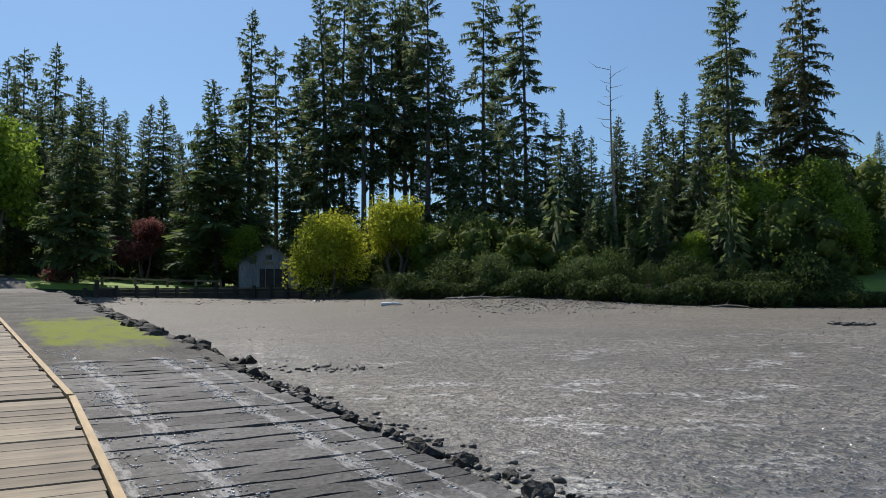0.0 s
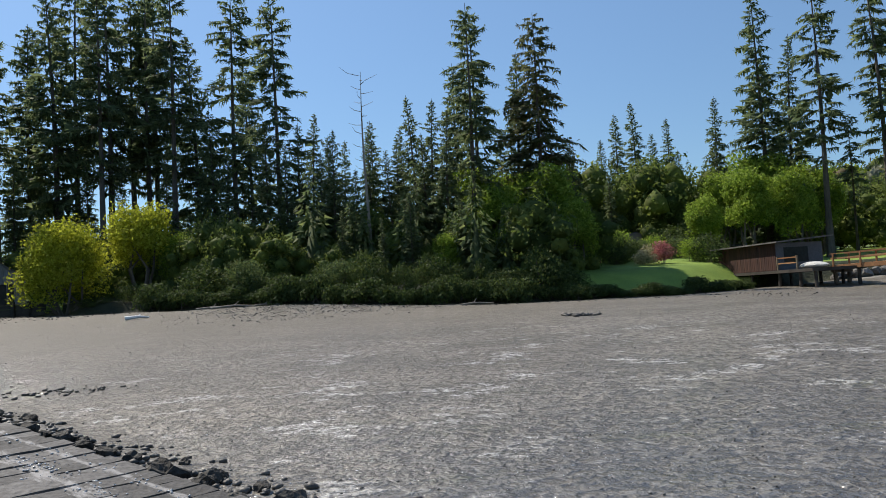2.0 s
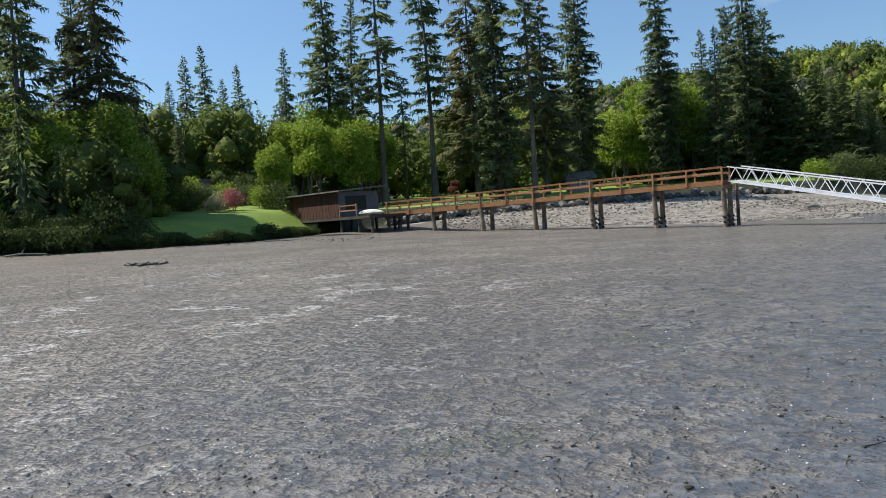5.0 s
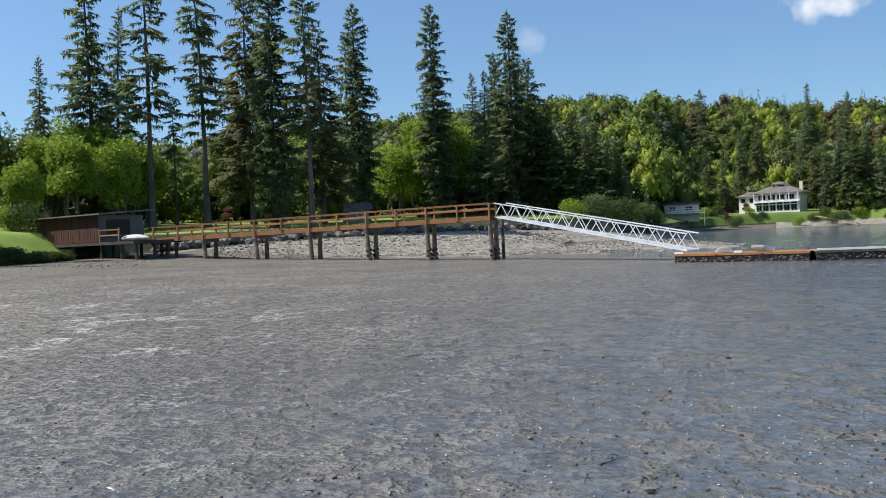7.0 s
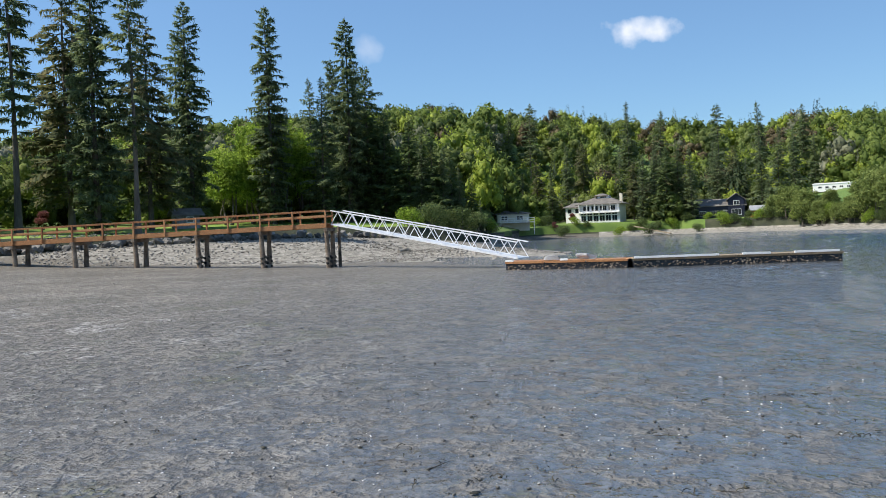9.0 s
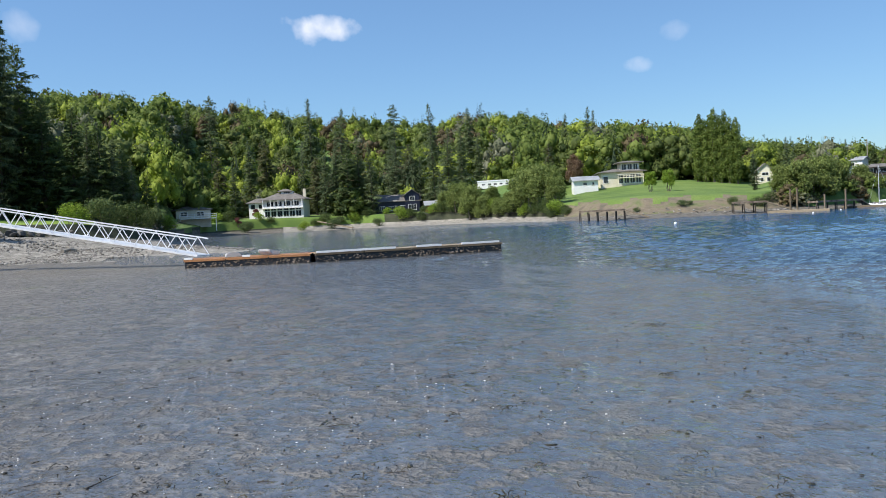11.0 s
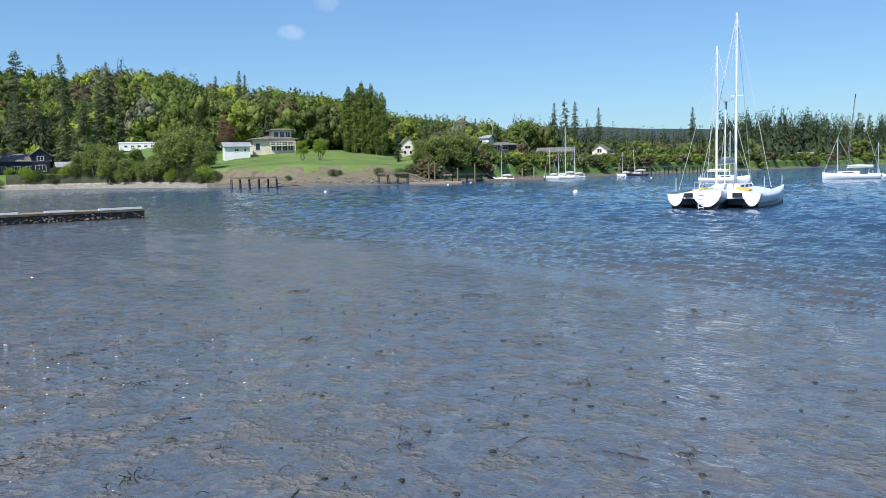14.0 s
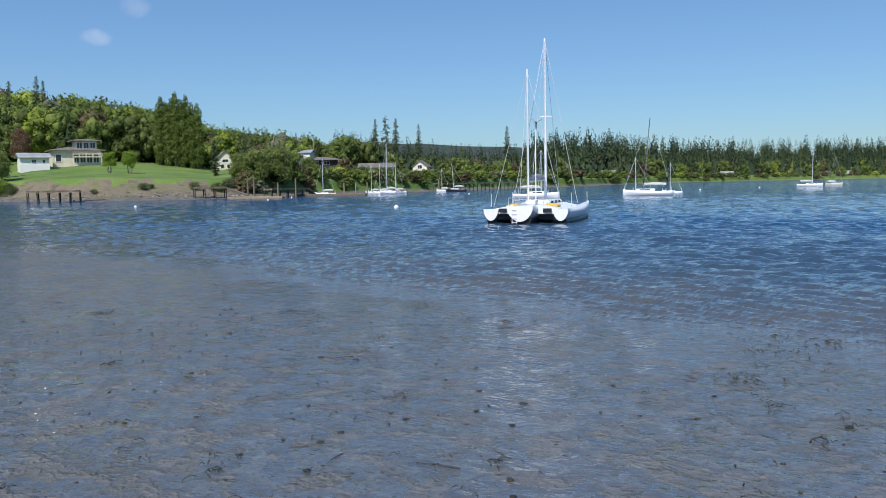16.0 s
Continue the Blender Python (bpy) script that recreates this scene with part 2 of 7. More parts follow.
    l.new(geo.outputs["Position"], away.inputs[0])
    ruffle = math2("MULTIPLY", span(soaked, 0.2, 0.9, 0.0, 1.0), span(away.outputs["Value"], 9.0, 30.0, 0.5, 1.3))
    rough = math2("ADD", math2("MULTIPLY", height, span(soaked, 0.2, 0.9, 1.0, 0.3)), math2("MULTIPLY", waves, ruffle))
    l.new(relief(0.8, rough), bsdf.inputs["Coat Normal"])
    l.new(relief(1.0, math2("MULTIPLY", height, span(soaked, 0.2, 0.9, 1.0, 0.35))), bsdf.inputs["Normal"])
    return m


def water_material():
    """Shallow tidal water: brown over the mud at its edge, deep blue beyond, with wind ripples."""
    m = bpy.data.materials.new("bay_water")
    m.use_nodes = True
    n, l = m.node_tree.nodes, m.node_tree.links
    bsdf = n["Principled BSDF"]
    bsdf.inputs["Roughness"].default_value, bsdf.inputs["IOR"].default_value = 0.05, 1.33
    geo = n.new("ShaderNodeNewGeometry")
    height, patch = None, None
    for scale, turn, amount, flat in ((0.06, 40, 0.15, 0.3), (0.3, 80, 0.07, 0.45), (1.0, 100, 0.25, 0.3), (2.6, 92, 0.15, 0.35), (9.0, 105, 0.02, 0.5)):
        mp = n.new("ShaderNodeMapping")
        mp.vector_type = "TEXTURE"
        mp.inputs["Rotation"].default_value = (0, 0, radians(turn))
        mp.inputs["Scale"].default_value = (1 / flat, 1.0, 1.0)
        l.new(geo.outputs["Position"], mp.inputs["Vector"])
        t = n.new("ShaderNodeTexNoise")
        t.inputs["Scale"].default_value, t.inputs["Detail"].default_value, t.inputs["Roughness"].default_value = scale, 4.0, 0.55
        l.new(mp.outputs[0], t.inputs["Vector"])
        k = n.new("ShaderNodeMath")
        k.operation = "MULTIPLY_ADD"
        l.new(t.outputs["Fac"], k.inputs[0])
        k.inputs[1].default_value = amount
        if height is None:
            k.inputs[2].default_value = 0.0
        else:
            l.new(height, k.inputs[2])
        if scale == 0.3:
            patch = t.outputs["Fac"]
        height = k.outputs[0]
    out = n.new("ShaderNodeVectorMath")
    out.operation = "DOT_PRODUCT"
    l.new(geo.outputs["Position"], out.inputs[0])
    out.inputs[1].default_value = (0.03, -1.0, 0.0)
    deep = n.new("ShaderNodeMath")
    deep.operation = "MULTIPLY_ADD"
    l.new(patch, deep.inputs[0])
    deep.inputs[1].default_value = 14.0
    l.new(out.outputs["Value"], deep.inputs[2])
    fade = n.new("ShaderNodeMapRange")
    l.new(deep.outputs[0], fade.inputs["Value"])
    fade.inputs["From Min"].default_value, fade.inputs["From Max"].default_value = 17.0, 45.0
    ramp = n.new("ShaderNodeValToRGB")
    els = ramp.color_ramp.elements
    els.new(0.3)
    for i, (p, c) in enumerate(((0.0, (0.078, 0.08, 0.08)), (0.26, (0.034, 0.056, 0.082)), (1.0, (0.010, 0.050, 0.115)))):
        els[i].position, els[i].color = p, (*c, 1)
    l.new(fade.outputs[0], ramp.inputs["Fac"])
    l.new(ramp.outputs["Color"], bsdf.inputs["Base Color"])
    b = n.new("ShaderNodeBump")
    b.inputs["Strength"].default_value, b.inputs["Distance"].default_value = 1.0, 1.0
    l.new(height, b.inputs["Height"])
    l.new(b.outputs[0], bsdf.inputs["Normal"])
    return m


MUD, WATER = mud_material(), water_material()
GRAVEL = material("beach_gravel", [(0.075, 0.066, 0.054), (0.15, 0.135, 0.11), (0.24, 0.22, 0.18)], 0.8, 1.2, 9.0, 0.9, 0.12, local=False, dark=0.5)
FAR_LAWN = material("shore_lawn", [(0.08, 0.138, 0.02), (0.118, 0.185, 0.028), (0.165, 0.225, 0.045)], 0.9, 0.12, 6.0, 0.5, 0.1, local=False, dark=0.35)
LAWN = material("lawn_grass", [(0.12, 0.20, 0.025), (0.185, 0.285, 0.036), (0.26, 0.36, 0.05)], 0.85, 0.22, 14.0, 0.6, 0.06, local=False, dark=0.35)
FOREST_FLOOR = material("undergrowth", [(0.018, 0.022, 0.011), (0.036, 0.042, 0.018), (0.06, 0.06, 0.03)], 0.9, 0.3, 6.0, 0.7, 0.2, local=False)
MEADOW = material("hill_green", [(0.06, 0.11, 0.02), (0.10, 0.17, 0.03), (0.14, 0.2, 0.05)], 0.9, 0.05, 2.0, 0.5, 0.3, local=False)
ROAD = material("gravel_road", [(0.13, 0.12, 0.105), (0.22, 0.205, 0.18)], 0.85, 0.5, 20.0, 0.5, 0.03, local=False)
PALE_GRAVEL = material("pale_beach_gravel", [(0.15, 0.135, 0.11), (0.27, 0.25, 0.21), (0.40, 0.37, 0.32)], 0.85, 1.2, 9.0, 0.9, 0.1, local=False, dark=0.5)
# the ridge's green is shifted to blue to paint in distance haze
FAR_FOREST = material("distant_forest", [(0.022, 0.036, 0.03), (0.034, 0.052, 0.04), (0.05, 0.066, 0.048)], 0.95, 0.02, 0.12, 0.9, 6.0, local=False, dark=0.5)
BLUFF = material("bluff_earth", [(0.09, 0.08, 0.05), (0.19, 0.15, 0.10), (0.11, 0.14, 0.04)], 0.9, 0.4, 4.0, 0.8, 0.2, local=False)
BARK = material("bark", [(0.085, 0.07, 0.056), (0.17, 0.145, 0.115)], 0.9, 1.5, 9.0, 0.8, 0.05, stretch=(1, 1, 0.2))
PALE_BARK = material("pale_bark", [(0.22, 0.19, 0.15), (0.36, 0.32, 0.26)], 0.85, 1.5, 9.0, 0.6, 0.03, stretch=(1, 1, 0.2))
FIR = leaf("fir_needles", (0.094, 0.132, 0.073), (0.163, 0.212, 0.100), (0.266, 0.307, 0.136), light=0.57)
CEDAR = leaf("cedar_sprays", (0.065, 0.104, 0.046), (0.117, 0.169, 0.058), (0.195, 0.234, 0.078), light=0.48)
BROWN_FIR = leaf("rusty_needles", (0.10, 0.13, 0.06), (0.155, 0.17, 0.075), (0.23, 0.195, 0.095), light=0.55)
MAPLE = leaf("maple_leaves", (0.146, 0.224, 0.029), (0.258, 0.370, 0.047), (0.392, 0.504, 0.084), light=0.55)
ALDER_LEAF = leaf("alder_leaves", (0.118, 0.159, 0.041), (0.201, 0.254, 0.065), (0.307, 0.354, 0.106), light=0.4)
WILLOW = leaf("willow_leaves", (0.27, 0.31, 0.03), (0.45, 0.48, 0.045), (0.60, 0.62, 0.085), light=0.62)
DARK_BUSH = leaf("bank_leaves", (0.038, 0.062, 0.019), (0.074, 0.112, 0.030), (0.142, 0.182, 0.049), light=0.38)
BUSH = leaf("bush_leaves", (0.075, 0.115, 0.028), (0.149, 0.201, 0.046), (0.253, 0.299, 0.067), light=0.52)
PLUM = leaf("plum_leaves", (0.14, 0.05, 0.045), (0.25, 0.10, 0.09), (0.35, 0.16, 0.14), light=0.55)
FAR_GREEN = leaf("far_leaves", (0.080, 0.118, 0.024), (0.147, 0.201, 0.040), (0.242, 0.295, 0.065), light=0.4, patch=0.07, share=0.3)
FAR_BRIGHT = leaf("far_young_leaves", (0.165, 0.212, 0.028), (0.266, 0.330, 0.042), (0.389, 0.448, 0.071), light=0.35, patch=0.07, share=0.3)
FAR_BROWN = leaf("far_russet_leaves", (0.06, 0.05, 0.024), (0.11, 0.085, 0.04), (0.16, 0.125, 0.06), light=0.2, patch=0.1, share=0.35)
FAR_GREY = leaf("far_budding_twigs", (0.10, 0.11, 0.06), (0.16, 0.17, 0.095), (0.22, 0.22, 0.14), light=0.2, patch=0.1, share=0.35)
PARK_DARK = leaf("wood_needles", (0.094, 0.138, 0.066), (0.156, 0.210, 0.084), (0.240, 0.288, 0.108), light=0.55)
FAR_OLIVE = leaf("far_olive_leaves", (0.065, 0.092, 0.024), (0.118, 0.153, 0.038), (0.201, 0.236, 0.065), light=0.35, patch=0.05, share=0.3)
FAR_DARK = leaf("far_needles", (0.024, 0.042, 0.021), (0.042, 0.066, 0.027), (0.07, 0.095, 0.034), light=0.2, patch=0.12, share=0.35)
WOOD_GREY = material("weathered_wood", [(0.115, 0.086, 0.052), (0.21, 0.162, 0.102), (0.31, 0.245, 0.158)], 0.75, 2.0, 22.0, 0.5, 0.01, thing=True, stretch=(0.12, 1, 1), dark=0.4)
WOOD_ORANGE = material("stained_cedar", [(0.27, 0.115, 0.042), (0.36, 0.165, 0.062), (0.46, 0.23, 0.095)], 0.65, 1.1, 18.0, 0.4, 0.01, dark=0.45, thing=True, share=0.45)
WOOD_DARK = material("creosoted_wood", [(0.035, 0.028, 0.022), (0.085, 0.07, 0.055)], 0.85, 1.5, 14.0, 0.6, 0.02)
PILE = material("barnacled_pile", [(0.08, 0.06, 0.042), (0.19, 0.145, 0.105), (0.29, 0.24, 0.19)], 0.9, 1.5, 12.0, 0.9, 0.05)
SHED_WOOD = material("silvered_boards", [(0.20, 0.20, 0.20), (0.33, 0.33, 0.33)], 0.8, 1.0, 12.0, 0.4, 0.02, stretch=(1, 1, 0.15), dark=0.35)
CABIN_WOOD = material("red_brown_boards", [(0.05, 0.018, 0.012), (0.10, 0.038, 0.025)], 0.75, 1.2, 16.0, 0.4, 0.01, thing=True, stretch=(1, 1, 0.15))
ROOF = material("shingle_roof", [(0.11, 0.10, 0.09), (0.21, 0.19, 0.165)], 0.85, 1.0, 10.0, 0.5, 0.03)
WHITE = material("white_paint", [(0.74, 0.73, 0.70), (0.82, 0.81, 0.78)], 0.45, 0.7, 12.0, 0.08, 0.005, dark=0.06)
CREAM = material("cream_paint", [(0.60, 0.54, 0.40), (0.72, 0.66, 0.52)], 0.6, 0.6, 10.0, 0.1, 0.01, dark=0.08)
BLUE = material("navy_paint", [(0.007, 0.009, 0.026), (0.014, 0.017, 0.042)], 0.5, 0.6, 10.0, 0.1, 0.01)
RED = material("barn_red_paint", [(0.24, 0.03, 0.025), (0.34, 0.05, 0.035)], 0.6, 0.6, 10.0, 0.1, 0.01)
GREY = material("grey_paint", [(0.25, 0.26, 0.27), (0.36, 0.37, 0.38)], 0.6, 0.6, 10.0, 0.1, 0.01)
ALU = material("aluminium", [(0.66, 0.67, 0.68), (0.78, 0.79, 0.80)], 0.42, 1.0, 20.0, 0.05, 0.002, metal=0.35, dark=0.08)
GLASS = material("window_glass", [(0.02, 0.025, 0.03), (0.035, 0.04, 0.045)], 0.05, 1.0, 5.0, 0)
ROCK = material("weedy_rock", [(0.022, 0.02, 0.017), (0.055, 0.05, 0.042), (0.105, 0.098, 0.08)], 0.75, 2.5, 18.0, 0.9, 0.05, thing=True, dark=0.5, local=False)
PALE_ROCK = material("bulkhead_rock", [(0.07, 0.066, 0.058), (0.14, 0.13, 0.115), (0.24, 0.225, 0.20)], 0.85, 1.0, 8.0, 0.7, 0.05, thing=True, local=False)
RAMP_GREY = material("wet_ramp_plank", [(0.041, 0.038, 0.036), (0.081, 0.077, 0.073), (0.142, 0.135, 0.128)], 0.7, 1.6, 15.0, 0.7, 0.03, thing=True, dark=0.5, local=False)


def silt_glint_bands(m):
    """Pale wet grit caked along the two wheel tracks down the ramp, its sun glints put into the colour."""
    n, l = m.node_tree.nodes, m.node_tree.links
    bsdf = n["Principled BSDF"]
    was = bsdf.inputs["Base Color"].links[0].from_socket
    geo = n.new("ShaderNodeNewGeometry")
    dot = n.new("ShaderNodeVectorMath")
    dot.operation = "DOT_PRODUCT"
    l.new(geo.outputs["Position"], dot.inputs[0])
    dot.inputs[1].default_value = (math.cos(radians(31)), math.sin(radians(31)), 0)
    t = n.new("ShaderNodeTexNoise")
    t.inputs["Scale"].default_value, t.inputs["Detail"].default_value, t.inputs["Roughness"].default_value = 9.0, 6.0, 0.75
    run = n.new("ShaderNodeVectorMath")
    run.operation = "DOT_PRODUCT"
    l.new(geo.outputs["Position"], run.inputs[0])
    run.inputs[1].default_value = (-0.22 * math.sin(radians(31)), 0.22 * math.cos(radians(31)), 0)
    strand = n.new("ShaderNodeCombineXYZ")
    l.new(dot.outputs["Value"], strand.inputs[0])
    l.new(run.outputs["Value"], strand.inputs[1])
    l.new(strand.outputs[0], t.inputs["Vector"])
    total = None
    for centre, half in ((1.55, 0.14), (2.25, 0.34), (3.65, 0.26), (4.15, 0.1)):
        a = n.new("ShaderNodeMath")
        a.operation = "SUBTRACT"
        l.new(dot.outputs["Value"], a.inputs[0])
        a.inputs[1].default_value = centre
        q = n.new("ShaderNodeMath")
        q.operation = "ABSOLUTE"
        l.new(a.outputs[0], q.inputs[0])
        r = n.new("ShaderNodeMapRange")
        l.new(q.outputs[0], r.inputs["Value"])
        for key, v in (("From Min", 0.0), ("From Max", half), ("To Min", 0.24), ("To Max", 0.0)):
            r.inputs[key].default_value = v
        if total is None:
            total = r.outputs[0]
        else:
            p = n.new("ShaderNodeMath")
            l.new(total, p.inputs[0])
            l.new(r.outputs[0], p.inputs[1])
            total = p.outputs[0]
    s = n.new("ShaderNodeMath")
    l.new(total, s.inputs[0])
    l.new(t.outputs["Fac"], s.inputs[1])
    fac = n.new("ShaderNodeMapRange")
    l.new(s.outputs[0], fac.inputs["Value"])
    fac.inputs["From Min"].default_value, fac.inputs["From Max"].default_value = 0.63, 0.77
    mix = n.new("ShaderNodeMix")
    mix.data_type = "RGBA"
    l.new(fac.outputs[0], mix.inputs["Factor"])
    l.new(was, mix.inputs["A"])
    # pale silt, brightened to paint in the sparkle of the wet tracks
    mix.inputs["B"].default_value = (0.31, 0.30, 0.29, 1)
    l.new(mix.outputs["Result"], bsdf.inputs["Base Color"])


silt_glint_bands(RAMP_GREY)
for dull in (RAMP_GREY, ROCK, GRAVEL, ROAD):
    dull.node_tree.nodes["Principled BSDF"].inputs["Specular IOR Level"].default_value = 0.25
HULL = material("white_gelcoat", [(0.78, 0.78, 0.77), (0.84, 0.84, 0.83)], 0.25, 0.6, 8.0, 0.03, 0.003, dark=0.05)
DARK_HULL = material("dark_hull", [(0.015, 0.016, 0.02), (0.03, 0.03, 0.035)], 0.4, 0.8, 8.0, 0.05, 0.003)
CANVAS = material("sail_canvas", [(0.55, 0.54, 0.50), (0.66, 0.65, 0.61)], 0.8, 1.0, 12.0, 0.2, 0.01)
YELLOW = material("yellow_canvas", [(0.55, 0.36, 0.05), (0.66, 0.45, 0.08)], 0.7, 1.0, 12.0, 0.2, 0.01)

# ---- builders ----
def part(name, bm, mat, parent=None, label=""):
    """Links a bmesh as one mesh object."""
    me = bpy.data.meshes.new(name)
    bm.to_mesh(me)
    bm.free()
    me.materials.append(mat)
    ob = new(name, me)
    ob.parent = parent
    return tagged(ob, label)


def shared(name, me, parent, m):
    ob = new(name, me)
    ob.parent = parent
    ob.matrix_basis = m
    return ob


def arrays(name, verts, faces, mat, parent=None, smooth=False):
    """A mesh object from numpy arrays of points and of faces with one count of corners."""
    me = bpy.data.meshes.new(name)
    k = faces.shape[1]
    me.vertices.add(len(verts))
    me.vertices.foreach_set("co", np.ascontiguousarray(verts, dtype=np.float32).ravel())
    me.loops.add(faces.size)
    me.loops.foreach_set("vertex_index", np.ascontiguousarray(faces, dtype=np.int32).ravel())
    me.polygons.add(len(faces))
    me.polygons.foreach_set("loop_start", np.arange(0, faces.size, k, dtype=np.int32))
    me.polygons.foreach_set("loop_total", np.full(len(faces), k, dtype=np.int32))
    me.update(calc_edges=True)
    if smooth:
        me.polygons.foreach_set("use_smooth", np.ones(len(faces), dtype=bool))
    for one in (mat if isinstance(mat, (list, tuple)) else [mat]):
        me.materials.append(one)
    ob = new(name, me)
    ob.parent = parent
    return ob


def empty(name, m, label, category, group="", kind=""):
    ob = new(name)
    ob.empty_display_size = 0.3
    ob.matrix_basis = m
    return tagged(ob, label, category, group, kind)


def box(bm, sx, sy, sz, m=None, bevel=0.0):
    """A box of that size centred on x and y with its foot at z = 0, moved by m."""
    made = bmesh.ops.create_cube(bm, size=1.0)["verts"]
    bmesh.ops.scale(bm, vec=(sx, sy, sz), verts=made)
    bmesh.ops.translate(bm, vec=(0, 0, sz / 2), verts=made)
    if bevel:
        edges = list({e for v in made for e in v.link_edges})
        out = bmesh.ops.bevel(bm, geom=edges, offset=bevel, segments=1, affect="EDGES")
        made = list({v for f in out["faces"] for v in f.verts} | {v for v in made if v.is_valid})
    if m is not None:
        bmesh.ops.transform(bm, matrix=m, verts=made)
    return bm


def rod(bm, a, b, r1, r2=None, sides=8):
    """A round bar from a to b."""
    a, b = Vector(a), Vector(b)
    d = b - a
    m = Matrix.Translation((a + b) / 2) @ d.to_track_quat("Z", "Y").to_matrix().to_4x4()
    bmesh.ops.create_cone(bm, cap_ends=True, segments=sides, radius1=r1, radius2=r1 if r2 is None else r2, depth=d.length, matrix=m)
    return bm


def beam(bm, a, b, wide, high):
    """A square bar from a to b."""
    a, b = Vector(a), Vector(b)
    d = b - a
    x = d.normalized()
    y = Vector((0, 0, 1)).cross(x)
    y = y.normalized() if y.length > 1e-4 else Vector((0, 1, 0))
    z = x.cross(y)
    m = Matrix.Translation((a + b) / 2) @ Matrix((x, y, z)).transposed().to_4x4() @ Matrix.Diagonal((d.length, wide, high, 1))
    bmesh.ops.create_cube(bm, size=1.0, matrix=m)
    return bm


def fresh():
    return bmesh.new()


def cushion(bm, sx, sy, sz, m=None, seed=0, rough=0.25, levels=2):
    """An uneven lump of about that size, its middle at z = 0."""
    made = bmesh.ops.create_icosphere(bm, subdivisions=levels, radius=0.5)["verts"]
    for v in made:
        k = 1 + rough * noise.noise(v.co * 2.3 + Vector((seed * 7.1, seed * 3.3, seed)))
        k += rough * 0.6 * noise.noise(v.co * 6.0 + Vector((seed * 1.7, seed, 4)))
        v.co = Vector((v.co.x * sx * k, v.co.y * sy * k, v.co.z * sz * k))
    if m is not None:
        bmesh.ops.transform(bm, matrix=m, verts=made)
    return bm


# ---- ground ----
# shoreline: bearing, distance of the bank's foot, its height, height of the land behind, height of the wooded skyline in degrees
SHORE_B = [-180, -100, -60, -40, -30, -25, -20, -14, -9, -5, 0, 6, 13, 20, 27, 33, 37, 41, 50, 60, 66, 70, 73, 75, 76.5, 77.4, 78.4, 80, 83, 89, 95, 100, 105, 109, 114, 118, 123, 130, 135, 140, 149, 155, 160, 180]
SHORE_D = [700, 120, 66, 66, 70, 72, 75, 78, 74, 68, 64, 62, 58, 60, 62, 66, 72, 78, 84, 90, 92, 96, 100, 104, 112, 160, 198, 218, 226, 230, 216, 190, 157, 146, 148, 154, 178, 208, 248, 301, 508, 610, 710, 710]
FOOT_Z = [0, 2, 3, 3.0, 3.2, 3.0, 2.8, 2.7, 2.5, 2.4, 2.3, 2.3, 1.8, 1.4, 1.3, 1.2, 1.3, 1.5, 2.1, 2.4, 2.3, 2.0, 1.5, 1.1, 0.9, 0.85, 0.85, 0.85, 0.85, 0.85, 0.85, 0.8, 0.7, 0.65, 0.65, 0.65, 0.65, 0.6, 0.6, 0.6, 0.6, 0.6, 0.6, 0]
LAND_Z = [2, 4, 4.4, 4.3, 4.2, 4.0, 3.7, 3.5, 3.3, 3.2, 3.2, 3.2, 3.0, 2.8, 2.8, 3.0, 3.2, 3.1, 3.2, 3.4, 3.4, 3.2, 2.8, 2.4, 2.0, 2.2, 2.6, 3.2, 3.7, 3.5, 3.2, 3.0, 3.3, 3.4, 3.2, 3.0, 3.0, 3.0, 3.0, 3.0, 2.5, 2.5, 2.5, 2]
SKYLINE_B = [-180, -60, 0, 20, 40, 60, 80, 90, 100, 107, 115, 123, 135, 140, 160, 180]
SKYLINE_E = [1, 1, 1, 1.2, 4.4, 6.6, 7.0, 5.7, 4.4, 3.6, 2.4, 1.4, 1.0, 1.0, 1.6, 1.6]
RIDGE_B = [-180, 100, 118, 124, 130, 136, 141, 150, 162, 180]
RIDGE_E = [0, 0, 2.2, 2.9, 2.95, 2.55, 2.1, 1.4, 1.4, 1.0]
DOCK_B = -31.0
AHEAD, RIGHT = (math.sin(radians(DOCK_B)), math.cos(radians(DOCK_B))), (math.cos(radians(DOCK_B)), -math.sin(radians(DOCK_B)))
RAMP_SLOPE, RAMP_IN, RAMP_OUT = 0.064, 1.0, 4.45


def smooth(t):
    t = np.clip(t, 0, 1)
    return t * t * (3 - 2 * t)


def table(values, b, keys=None):
    return np.interp(b, SHORE_B if keys is None else keys, values)


def mud_z(x, y):
    """Height of the tidal flat: almost level by the water, rising to the head of the bay, with the ramp's bed raised along the dock."""
    u = y * 0.966 - x * 0.259
    k = u - 6.0
    rise = 0.036 * np.where(k > 30, k, 4 * np.log1p(np.exp(np.minimum(k, 30) / 4)))
    low = 0.035 + 0.0045 * np.clip(y + 10, 0, 16) - 0.004 * np.clip(x - 20, 0, 40) - 0.022 * np.clip(-y - 9.5 + 0.03 * x, 0, 60)
    z = rise + low
    s, o = x * AHEAD[0] + y * AHEAD[1], x * RIGHT[0] + y * RIGHT[1]
    bed = np.where(s < 45, RAMP_SLOPE * s, RAMP_SLOPE * 45 + (s - 45) * 0.045) - 0.10
    w = smooth((6.2 - o) / 1.7) * smooth((s + 12) / 12)
    return z * (1 - w) + np.maximum(bed, z) * w


